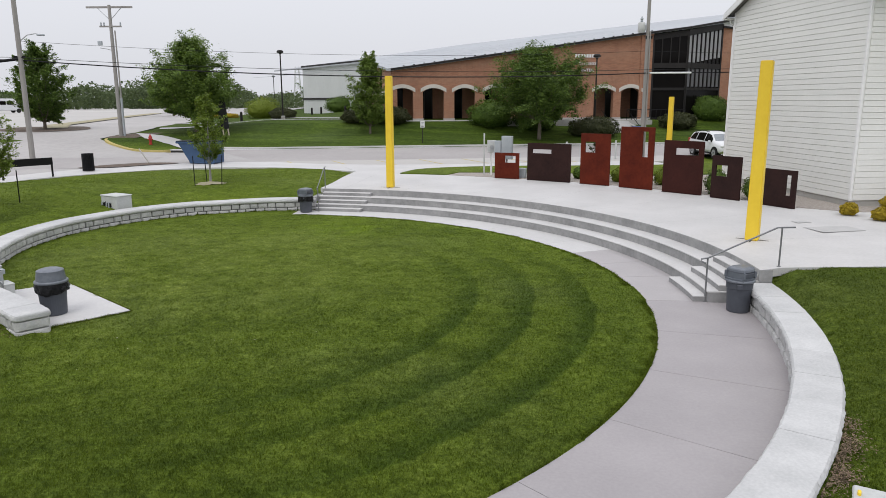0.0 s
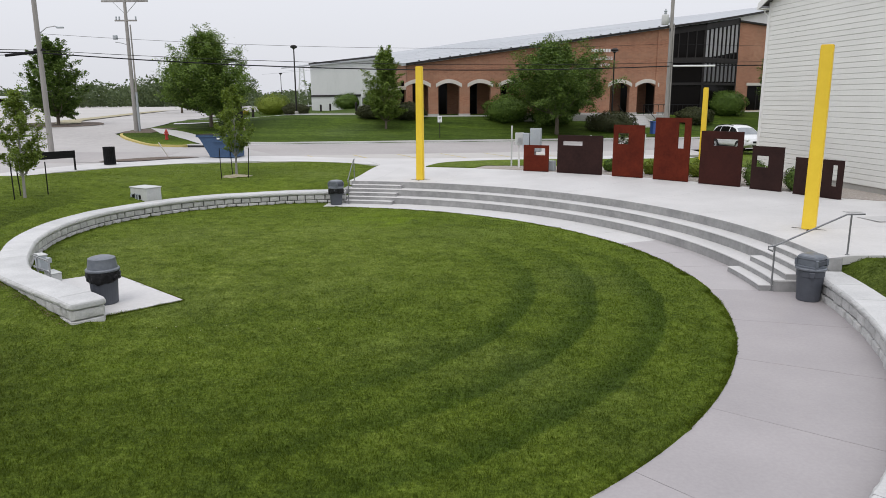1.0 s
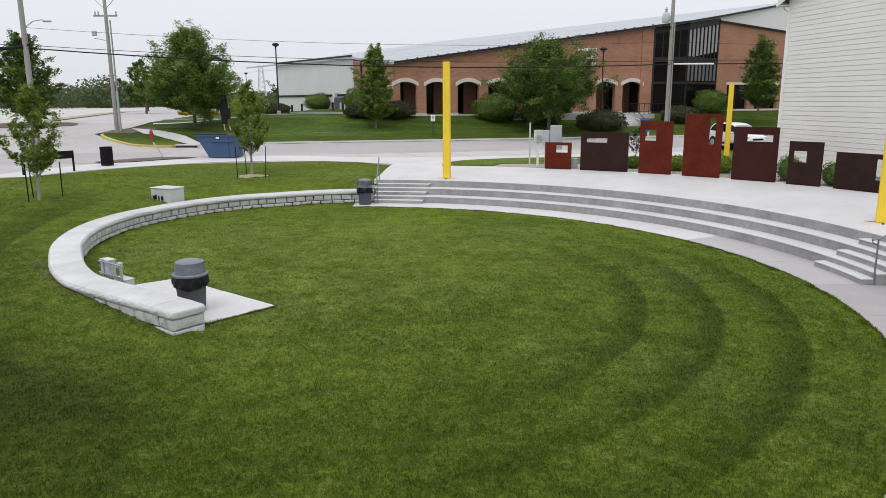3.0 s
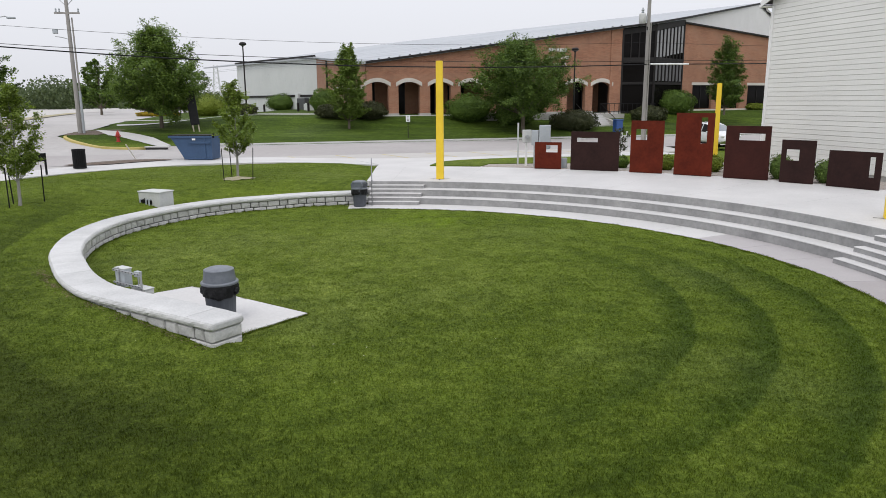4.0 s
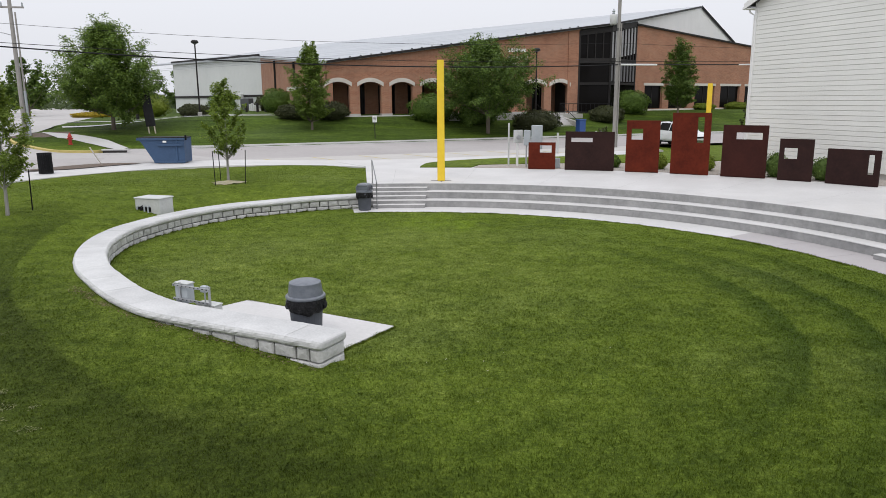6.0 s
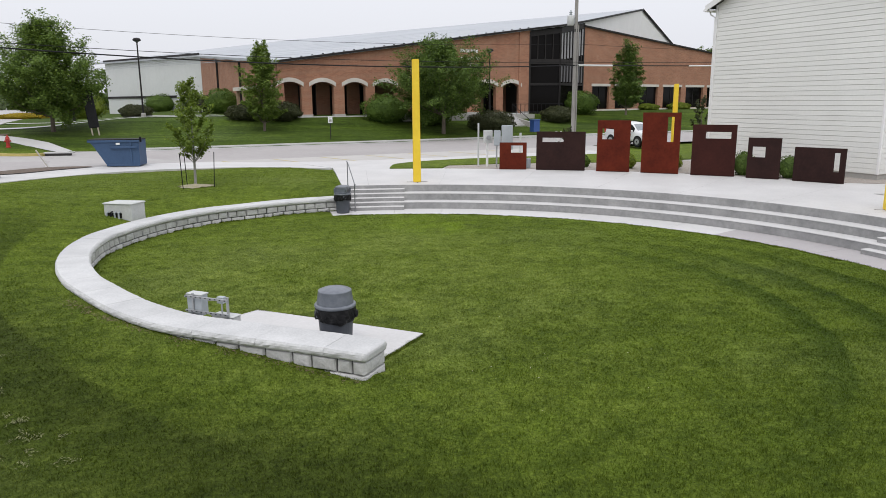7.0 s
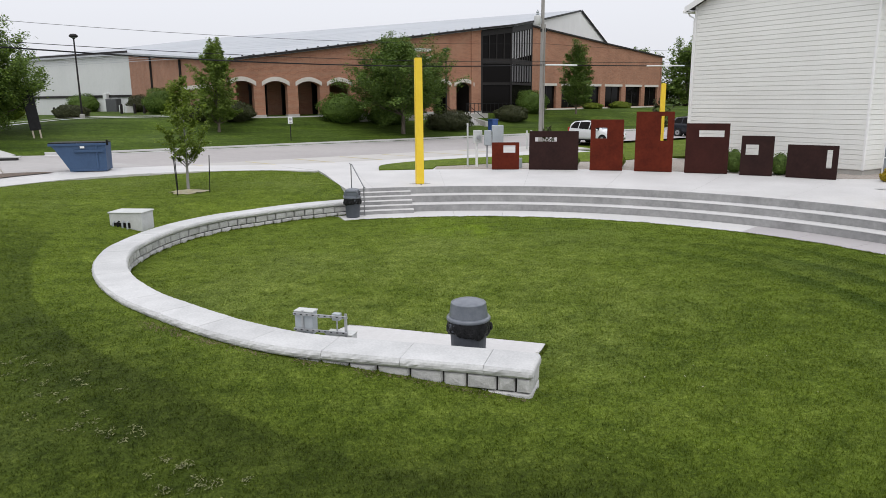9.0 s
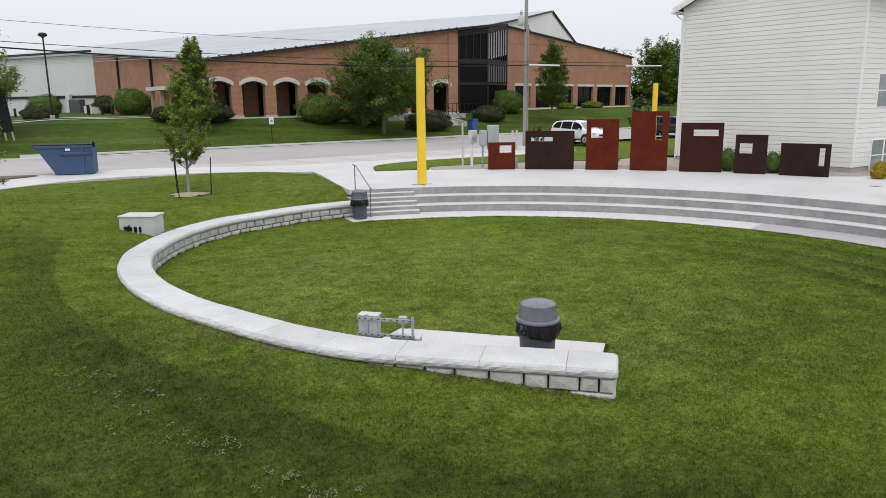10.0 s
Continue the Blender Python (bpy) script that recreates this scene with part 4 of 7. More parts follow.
def siding_board(x0, x1, z, axis, sgn, off, parent):
    """One lap of siding: thicker at its lower edge."""
    bm = bmesh.new()
    prof = [(0.0, 0.0), (0.024, 0.0), (0.020, COURSE - 0.022), (0.003, COURSE - 0.016), (0.0, COURSE - 0.001)]
    ends = []
    for x in (x0, x1):
        row = []
        for d, h in prof:
            p = (x, off + sgn * d, z + h) if axis == "x" else (off + sgn * d, x, z + h)
            row.append(bm.verts.new(p))
        ends.append(row)
    for i in range(5):
        bm.faces.new((ends[0][i], ends[0][(i + 1) % 5], ends[1][(i + 1) % 5], ends[1][i]))
    bm.faces.new(ends[0])
    bm.faces.new(ends[1][::-1])
    part("siding_board", bm, M_siding, parent)


z = HBASE + 0.02
while z < EAVE + ROOF_SLOPE * HW / 2 - 0.2:
    k = max(0.0, (z + COURSE - EAVE) / ROOF_SLOPE)
    if HW - 2 * k > 0.4:
        siding_board(0.1 + k, HW - 0.06 - k, z, "x", -1, 0.018, house)
    z += COURSE
z = HBASE + 0.02
while z < EAVE - 0.1:
    siding_board(0.1, FRONT_LEN, z, "y", 1, HW - 0.002, house)
    z += COURSE
for x0, x1, y0, y1 in ((-0.03, 0.1, -0.03, 0.1), (HW - 0.06, HW + 0.035, -0.03, 0.06)):
    part("corner_trim", box(x0, x1, y0, y1, HBASE, EAVE, 0.006), M_trim, house, "white corner board")
# roof with overhang, soffit and gutter
for sgn in (0, 1):
    bm = bmesh.new()
    over, rk = 0.45, 0.35
    xe = -over if sgn == 0 else HW + over
    ze = EAVE - ROOF_SLOPE * over
    zr = EAVE + ROOF_SLOPE * HW / 2
    quad = [(xe, -rk, ze), (HW / 2, -rk, zr), (HW / 2, FRONT_LEN + rk, zr), (xe, FRONT_LEN + rk, ze)]
    top = [bm.verts.new((x, y, z + 0.2)) for x, y, z in quad]
    bot = [bm.verts.new((x, y, z + 0.05)) for x, y, z in quad]
    bm.faces.new(top)
    bm.faces.new(bot[::-1])
    for i in range(4):
        bm.faces.new((bot[i], bot[(i + 1) % 4], top[(i + 1) % 4], top[i]))
    part("roof", bm, M_shingle, house, "grey shingle roof slope")
    bm = bmesh.new()
    prof = [(xe, ze + 0.19), (HW / 2, zr + 0.19), (HW / 2, zr - 0.1), (xe, ze - 0.1)]
    a = [bm.verts.new((x, -rk - 0.02, z)) for x, z in prof]
    b = [bm.verts.new((x, -rk + 0.03, z)) for x, z in prof]
    bm.faces.new(a)
    bm.faces.new(b[::-1])
    for i in range(4):
        bm.faces.new((a[i], a[(i + 1) % 4], b[(i + 1) % 4], b[i]))
    part("rake_board", bm, M_trim, house, "white rake board")
    part("soffit", box(min(xe, xe + (over if sgn == 0 else -over)), max(xe, xe + (over if sgn == 0 else -over)), -rk, FRONT_LEN, ze - 0.1, ze - 0.07), M_trim, house, "white soffit")
    gx = xe - 0.13 if sgn == 0 else xe
    part("gutter", box(gx, gx + 0.13, -rk, FRONT_LEN + rk, ze - 0.1, ze + 0.04, 0.02), M_trim, house, "white gutter")
part("downpipe", tube([(-0.45, 0.0, EAVE - 0.3), (-0.4, 0.0, EAVE - 0.42), (-0.07, 0.0, EAVE - 0.6), (-0.07, 0.0, 0.1)], 0.04, 8), M_trim, house, "white downpipe")


def sash_window(parent, y, z, w, h):
    win = part("window", box(HW - 0.01, HW + 0.045, y - w / 2 - 0.06, y + w / 2 + 0.06, z - 0.06, z + h + 0.06, 0.01), M_trim, parent, "white double-hung window")
    part("pane", box(HW + 0.04, HW + 0.052, y - w / 2, y + w / 2, z, z + h / 2 - 0.03), M_sash, win, "glass pane with sky reflection put into its colour")
    part("pane", box(HW + 0.04, HW + 0.056, y - w / 2, y + w / 2, z + h / 2 + 0.03, z + h), M_sash, win, "glass pane with sky reflection put into its colour")


for yy in (2.1, 3.3, 7.5, 8.7):
    sash_window(house, yy, 0.02, 1.02, 1.35)
    sash_window(house, yy, 2.88, 1.02, 1.42)

# ---------------------------------------------------------------- brick building across the street
BO = Vector((-4.45, 68.3))
BD = Vector((0.98928, 0.14606))
bn = Vector((-BD.y, BD.x))


def roof_z(x, y):
    return 6.85 + (48.4 * (x + 5.3) + 33.2 * (y - 68.2)) / 379.8


def bp(s, n, z):
    p = BO + BD * s + bn * n
    return Vector((p.x, p.y, z))


building = root("brick_building", Matrix(), "long red-brick hall with arched openings and a metal roof", "building")


def uv_box(ob, d):
    """Lays brick courses on upright faces: along d and up."""
    me = ob.data
    uv = me.uv_layers.new(name="UVMap")
    for poly in me.polygons:
        n = poly.normal
        t = Vector((-n.y, n.x, 0)) if abs(n.z) < 0.7 else Vector((1, 0, 0))
        if t.length > 0:
            t.normalize()
        for li in poly.loop_indices:
            co = me.vertices[me.loops[li].vertex_index].co
            uv.data[li].uv = (co.dot(t), co.z)


B_BASE = 2.0
WALL_T = 0.6
ARCH = [(s, 2.05) for s in (0.15, 3.15, 6.2, 9.2)] + [(20.2, 2.0), (23.0, 2.0)]
SPRING, RISE = 4.72, 0.42


def facade_polys():
    """The front wall as upright strips, leaving the arched openings free."""
    bm = bmesh.new()

    def slab(s0, s1, zlo0, zlo1):
        q = [(s0, zlo0), (s1, zlo1), (s1, None), (s0, None)]
        lo, hi = [], []
        for s, z in q:
            for n, acc in ((0, lo), (WALL_T, hi)):
                p = bp(s, n, 0)
                acc.append(bm.verts.new((p.x, p.y, z if z is not None else roof_z(*bp(s, 0, 0).xy) - 0.12)))
        bm.faces.new(lo)
        bm.faces.new(hi[::-1])
        for i in range(4):
            bm.faces.new((lo[i], lo[(i + 1) % 4], hi[(i + 1) % 4], hi[i]))
    s = -0.85
    for c, w in ARCH:
        slab(s, c - w / 2, B_BASE - 0.3, B_BASE - 0.3)
        n = 10
        for i in range(n):
            t0, t1 = -1 + 2 * i / n, -1 + 2 * (i + 1) / n
            slab(c + t0 * w / 2, c + t1 * w / 2, SPRING + RISE * (1 - t0 * t0), SPRING + RISE * (1 - t1 * t1))
        s = c + w / 2
    slab(s, 25.15, B_BASE - 0.3, B_BASE - 0.3)
    bmesh.ops.remove_doubles(bm, verts=bm.verts, dist=0.002)
    return bm


front = part("wall", facade_polys(), M_brick, building, "red-brown brick front wall with sloping top")
uv_box(front, BD)
for c, w in ARCH:
    bm = bmesh.new()
    n = 12
    rows = []
    for i in range(n + 1):
        t = -1 + 2 * i / n
        s = c + t * (w / 2 + 0.22)
        zb = SPRING + RISE * (1 - t * t) - 0.04
        rows.append([bm.verts.new(bp(s, nn, zz)) for nn, zz in ((-0.06, zb), (-0.06, zb + 0.36), (0.1, zb + 0.36), (0.1, zb))])
    for a, b in zip(rows, rows[1:]):
        for i in range(4):
            bm.faces.new((a[i], a[(i + 1) % 4], b[(i + 1) % 4], b[i]))
    bm.faces.new(rows[0])
    bm.faces.new(rows[-1][::-1])
    part("arch_stone", bm, M_stone, building, "pale segmental stone arch")
    # doorway glazing set back in the porch
    bm = bmesh.new()
    for s0, s1 in ((c - 1.35, c + 0.25),):
        q = [bp(s0, 3.48, B_BASE - 0.2), bp(s1, 3.48, B_BASE - 0.2), bp(s1, 3.48, 5.4), bp(s0, 3.48, 5.4)]
        bm.faces.new([bm.verts.new(p) for p in q])
    glz = part("window", bm, M_glass, building, "dark tinted porch window")
    bm = bmesh.new()
    for s0 in (c - 1.35, c - 0.55, c + 0.25):
        q = [bp(s0 - 0.05, 3.38, B_BASE - 0.2), bp(s0 + 0.05, 3.38, B_BASE - 0.2), bp(s0 + 0.05, 3.38, 5.2), bp(s0 - 0.05, 3.38, 5.2)]
        bm.faces.new([bm.verts.new(p) for p in q])
    part("mullion", bm, M_darktrim, glz, "dark bronze mullions")
# porch back, floor and ceiling
porch_back = part("porch_back", prism([bp(-0.6, 3.5, 0).xy, bp(24.6, 3.5, 0).xy, bp(24.6, 3.9, 0).xy, bp(-0.6, 3.9, 0).xy], B_BASE - 0.3, 6.5), M_brick, building, "shaded brick porch wall")
part("porch_floor", prism([bp(-0.8, -0.5, 0).xy, bp(24.7, -0.5, 0).xy, bp(24.7, 3.5, 0).xy, bp(-0.8, 3.5, 0).xy], B_BASE - 0.4, B_BASE + 0.05), M_conc, building, "concrete porch floor")
# ceiling and end walls are coloured dark to stand for the porch's shade
part("porch_ceiling", prism([bp(-0.8, 0.6, 0).xy, bp(24.7, 0.6, 0).xy, bp(24.7, 3.5, 0).xy, bp(-0.8, 3.5, 0).xy], 5.35, 5.45), M_porchshade, building, "porch ceiling with shade put into its colour")
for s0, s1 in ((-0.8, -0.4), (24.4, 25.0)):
    part("porch_end", prism([bp(s0, 0.6, 0).xy, bp(s1, 0.6, 0).xy, bp(s1, 3.7, 0).xy, bp(s0, 3.7, 0).xy], B_BASE - 0.3, 6.0), M_porchshade, building, "porch end wall with shade put into its colour")
for s in (12.2, 23.95):
    b1 = part("pilaster", prism([bp(s - 0.12, -0.1, 0).xy, bp(s + 0.12, -0.1, 0).xy, bp(s + 0.12, 0.05, 0).xy, bp(s - 0.12, 0.05, 0).xy], B_BASE, lambda x, y: roof_z(x, y) - 0.15), M_brick, building)
    uv_box(b1, BD)

uv_box(porch_back, BD)
# pale plinths under the piers
pier_ends = [-0.85] + [v for c, w in ARCH for v in (c - w / 2, c + w / 2)] + [25.15]
for s0, s1 in zip(pier_ends[0::2], pier_ends[1::2]):
    part("plinth", prism([bp(s0 - 0.04, -0.06, 0).xy, bp(s1 + 0.04, -0.06, 0).xy, bp(s1 + 0.04, 0.64, 0).xy, bp(s0 - 0.04, 0.64, 0).xy], B_BASE - 0.35, B_BASE + 0.22), M_found, building, "grey concrete plinth")

# west wall and metal hall beyond
WA, WB, WC = bp(-0.85, 0, 0).xy, Vector((-12.57, 115.3)), Vector((-28.6, 139.3))


def upright(name, a, b, z0, zf, t, material, parent, label=""):
    d = (b - a).normalized()
    n = Vector((-d.y, d.x)) * t
    bm = prism([a, b, b + n, a + n], z0, zf)
    return part(name, bm, material, parent, label)


west = upright("wall", WA, WB, 1.2, lambda x, y: roof_z(x, y) - 0.12, -0.5, M_brick, building, "red-brown brick side wall")
uv_box(west, WB - WA)
metal = root("metal_hall", Matrix(), "pale ribbed metal hall adjoining the brick building", "building")
upright("wall", WB, WC, 1.0, lambda x, y: roof_z(x, y) + 0.2, -0.5, M_metalwall, metal)
dmw = (WC - WB).normalized()
nmw = Vector((dmw.y, -dmw.x))
if nmw.dot(Vector((-1, -0.3))) < 0:
    nmw = -nmw
L_MW = (WC - WB).length
for k in range(int(L_MW / 1.2)):
    p = WB + dmw * (0.6 + 1.2 * k)
    part("wall_rib", prism([p + nmw * 0.012, p + dmw * 0.08 + nmw * 0.012, p + dmw * 0.08, p], 1.1, lambda x, y: roof_z(x, y)), M_metalwall, metal)
upright("band", WB + nmw * 0.06, WC + nmw * 0.06, 4.1, 4.45, 0.1, M_darktrim, metal, "dark horizontal band")
upright("eave_trim", WB + nmw * 0.1, WC + nmw * 0.1, lambda x, y: roof_z(x, y) + 0.05, lambda x, y: roof_z(x, y) + 0.42, 0.2, M_darktrim, metal, "dark eave trim")

# glazed corner
GA, GM, GB = Vector((20.45, 72.02)), Vector((23.7, 71.65)), Vector((28.25, 75.2))
corner = part("glazed_corner", prism([GA, GM, GB, Vector((26.0, 77.5)), Vector((20.0, 74.6))], B_BASE - 0.2, lambda x, y: roof_z(x, y) - 0.25), M_glass, building, "dark tinted two-storey glazing")


def glaze_side(a, b, n, posts):
    """Bronze frame of one glazed side: sill band, two deep transoms and slim mullions."""
    d = b - a
    nn = Vector((d.y, -d.x)).normalized()
    if nn.y > 0:
        nn = -nn
    e = d.normalized()
    for z0, z1 in ((B_BASE - 0.1, B_BASE + 0.1), (4.85, 5.1), (7.0, 7.5)):
        part("transom", prism([a + nn * 0.09, b + nn * 0.09, b, a], z0, z1), M_darktrim, corner)
    part("transom", prism([a + nn * 0.12, b + nn * 0.12, b, a], lambda x, y: roof_z(x, y) - 0.75, lambda x, y: roof_z(x, y) - 0.2), M_darktrim, corner)
    for i in range(n + 1):
        p = a + d * (i / n)
        w = 0.09 if i in (0, n) else 0.05
        z0 = B_BASE if i in (0, n) else posts
        part("mullion", prism([p - e * w + nn * 0.1, p + e * w + nn * 0.1, p + e * w, p - e * w], z0, lambda x, y: roof_z(x, y) - 0.3), M_darktrim, corner)


glaze_side(GA, GM, 4, 7.4)
glaze_side(GM, GB, 8, 4.9)
# strips on the street side's upper panes: blinds, with sky reflection put into colour
d = GB - GM
nn = Vector((d.y, -d.x)).normalized()
for i in range(8):
    p, q = GM + d * ((i + 0.2) / 8), GM + d * ((i + 0.8) / 8)
    drop = 7.55 + 0.10 * max(0, i - 1)
    part("blind", prism([p + nn * 0.03, q + nn * 0.03, q, p], drop, lambda x, y: max(drop + 0.1, roof_z(x, y) - 0.8)), M_blind, corner, "pale vertical blind with sky reflection put into its colour")
    part("blind", prism([p + nn * 0.03, q + nn * 0.03, q, p], 5.2, 6.95), M_blinddim, corner, "dim vertical blind with partial reflection put into its colour")

# right-hand brick wing
RA, RB = Vector((28.3, 75.2)), Vector((55.3, 85.3))
RDIR = (RB - RA).normalized()
rn = Vector((RDIR.y, -RDIR.x))
if rn.y > 0:
    rn = -rn
RLEN = (RB - RA).length


def wing_top(x, y):
    s = (Vector((x, y)) - RA).dot(RDIR)
    return 11.15 - (11.15 - 8.85) * s / RLEN


def rp(s, n=0.0):
    return RA + RDIR * s + rn * n


WIN = [(1.65, 4.6), (5.7, 8.9), (10.2, 13.8), (14.9, 18.65), (19.7, 23.6), (24.5, 27.9)]
W0, W1 = 2.32, 4.85


def wing_wall():
    """The wing's wall as one skin of quads with window holes and a thickness of 0.4 m."""
    bm = bmesh.new()
    cuts = sorted({0.0, RLEN, *(v for w in WIN for v in w)})
    cuts = [c for c in cuts if c <= RLEN]
    grid = {}
    for n in (0.0, -0.4):
        for c in cuts:
            p = rp(c, n)
            for k, z in enumerate((1.2, W0, W1, wing_top(p.x, p.y))):
                grid[n, c, k] = bm.verts.new((p.x, p.y, z))
    solid = {}
    for i, (c0, c1) in enumerate(zip(cuts, cuts[1:])):
        hole = any(a <= c0 + 0.01 and c1 <= b + 0.01 for a, b in WIN)
        for k in range(3):
            solid[i, k] = not (hole and k == 1)
    m = len(cuts) - 1
    for (i, k), full in solid.items():
        if not full:
            continue
        c0, c1 = cuts[i], cuts[i + 1]
        for n in (0.0, -0.4):
            bm.faces.new((grid[n, c0, k], grid[n, c1, k], grid[n, c1, k + 1], grid[n, c0, k + 1]))
        for di, dk, p, q in ((-1, 0, (c0, k), (c0, k + 1)), (1, 0, (c1, k), (c1, k + 1)), (0, -1, (c0, k), (c1, k)), (0, 1, (c0, k + 1), (c1, k + 1))):
            if not solid.get((i + di, k + dk), False):
                bm.faces.new((grid[0.0, p[0], p[1]], grid[0.0, q[0], q[1]], grid[-0.4, q[0], q[1]], grid[-0.4, p[0], p[1]]))
    return bm


wing = part("wall", wing_wall(), M_brick, building, "red-brown brick wing with sloping top")
uv_box(wing, RDIR)
for a, b in WIN:
    win = part("window", prism([rp(a, -0.3), rp(b, -0.3), rp(b, -0.38), rp(a, -0.38)], W0, W1), M_glass, building, "dark tinted window")
    part("window_frame", prism([rp((a + b) / 2 - 0.04, -0.25), rp((a + b) / 2 + 0.04, -0.25), rp((a + b) / 2 + 0.04, -0.3), rp((a + b) / 2 - 0.04, -0.3)], W0, W1), M_darktrim, win)
    part("lintel", prism([rp(a - 0.15, 0.03), rp(b + 0.15, 0.03), rp(b + 0.15, -0.1), rp(a - 0.15, -0.1)], W1, W1 + 0.28), M_stone, building, "pale stone lintel")
part("base_course", prism([rp(0, 0.08), rp(RLEN, 0.08), rp(RLEN, 0), rp(0, 0)], 1.2, 2.28), M_stone, building, "pale stone base")
part("coping", prism([rp(-0.1, 0.2), rp(RLEN + 0.3, 0.2), rp(RLEN + 0.3, -0.5), rp(-0.1, -0.5)], lambda x, y: wing_top(x, y), lambda x, y: wing_top(x, y) + 0.17), M_darktrim, building, "dark metal coping")
end = upright("wall", RB, RB + Vector((-0.565, 0.825)) * 30, 1.2, 8.8, 0.4, M_brick, building, "brick end wall")
uv_box(end, RDIR)

# big roof plane, ridge and pale gable
PK = Vector((45.2, 90.6, 15.25))
RIDGE = Vector((-0.565, 0.825, 0))
ov = 0.35
rp0 = [bp(-0.95, -ov, 0).xy, bp(24.9, -ov, 0).xy, Vector((23.75, 71.2)), Vector((28.4, 74.8)), PK.xy, (PK + RIDGE * 75).xy, WC + RIDGE.xy * 14 + Vector((-0.4, -0.2)), WB + Vector((-0.5, -0.2)), WA + Vector((-0.4, 0))]
bm = bmesh.new()
top = [bm.verts.new((p[0], p[1], roof_z(p[0], p[1]) + 0.12)) for p in rp0]
bot = [bm.verts.new((p[0], p[1], roof_z(p[0], p[1]) - 0.12)) for p in rp0]
bm.faces.new(top)
bm.faces.new(bot[::-1])
for i in range(len(rp0)):
    j = (i + 1) % len(rp0)
    bm.faces.new((bot[i], bot[j], top[j], top[i]))
roof = part("roof", bm, M_metalroof, building, "grey galvanised metal roof")
up_slope = Vector((48.4, 33.2)).normalized()
across = Vector((-up_slope.y, up_slope.x))
for k in range(9):
    a = WA + up_slope * (2.2 + 3.6 * k)
    m0, m1 = a + across * 1.0, a + across * 46
    bm = prism([m0, m1, m1 + up_slope * 0.12, m0 + up_slope * 0.12], lambda x, y: roof_z(x, y) + 0.1, lambda x, y: roof_z(x, y) + 0.128)
    part("roof_seam", bm, M_metalroof, roof)
for a, b in ((rp0[0], rp0[1]), (rp0[1], rp0[2]), (rp0[2], rp0[3]), (rp0[3], rp0[4])):
    d = (Vector(b) - Vector(a)).normalized()
    n = Vector((d.y, -d.x)) * 0.06
    part("fascia", prism([Vector(a), Vector(b), Vector(b) + n, Vector(a) + n], lambda x, y: roof_z(x, y) - 0.09, lambda x, y: roof_z(x, y) + 0.1), M_darktrim, building, "dark eave fascia")
for i in range(26):
    p = bp(0.3 + i * 0.98, -ov + 0.15, 0)
    part("snow_guard", box(p.x - 0.09, p.x + 0.09, p.y - 0.06, p.y + 0.06, roof_z(p.x, p.y) + 0.1, roof_z(p.x, p.y) + 0.19, 0.02), M_darktrim, building)
# far roof slope and gable end
GD = Vector((0.825, 0.565, 0))
far = PK + GD * 26 + Vector((0, 0, -26 * 0.34))
bm = bmesh.new()
q = [PK + Vector((0, 0, 0.1)), far, far + RIDGE * 75, PK + RIDGE * 75 + Vector((0, 0, 0.1))]
bm.faces.new([bm.verts.new(p) for p in q])
bmesh.ops.solidify(bm, geom=bm.faces[:], thickness=0.25)
part("roof", bm, M_metalroof, building, "pale galvanised metal roof, far slope")
bm = bmesh.new()
g0 = Vector((28.3, 75.35, roof_z(28.3, 75.35) - 0.15))
gp = [g0, PK - Vector((0, 0, 0.15)), Vector((PK.x, PK.y, 5)), Vector((g0.x, g0.y, 5))]
bm.faces.new([bm.verts.new(p) for p in gp])
gp = [PK - Vector((0, 0, 0.15)), far - Vector((0, 0, 0.15)), Vector((far.x, far.y, 4)), Vector((PK.x, PK.y, 5))]
bm.faces.new([bm.verts.new(p) for p in gp])
bmesh.ops.remove_doubles(bm, verts=bm.verts, dist=0.002)
part("gable", bm, M_trim, building, "white metal gable end")
for e0, e1 in ((PK, far),):
    d = (e1 - e0)
    bm = bmesh.new()
    nn = Vector((0.3, -0.5, 0)).normalized() * 0.12
    v = [bm.verts.new(p) for p in (e0 + nn + Vector((0, 0, 0.2)), e1 + nn + Vector((0, 0, 0.2)), e1 + nn - Vector((0, 0, 0.25)), e0 + nn - Vector((0, 0, 0.25)))]
    bm.faces.new(v)
    bmesh.ops.solidify(bm, geom=bm.faces[:], thickness=0.1)
    part("rake_trim", bm, M_darktrim, building, "dark rake trim")


# ---------------------------------------------------------------- planted beds on the plaza
def bed_z(x, y):
    return Z_BED + 0.02


sheet("gravel_bed", BED_FRONT[1:] + [(24, 30), (16.5, 30.5), (15.2, 36), (13.6, 37.2), (10.6, 36.6), (7.0, 37.9), (3.6, 38.4), (0.9, 38.5)], bed_z, M_gravel,
      "brown river-gravel bed behind the steel panels", "gravel bed", 1.0, 0.05)
sheet("grass_island", [(-2.35, 38.1)] + curve_through([(-2.1, 38.9), (-1.4, 40.4), (0.4, 41.5), (3.2, 42.2), (7.5, 42.4), (12.0, 42.7), (17.0, 43.6), (24.0, 44.3)], 4) + [(24, 37.2), (13.6, 37.25), (10.6, 36.7), (7.0, 38.0), (3.6, 38.45), (0.9, 38.55), (0.2, 37.35)],
      lambda x, y: bed_z(x, y) + 0.03, M_grass, "grass island between plaza and street", "lawn", 1.2, 0.08)


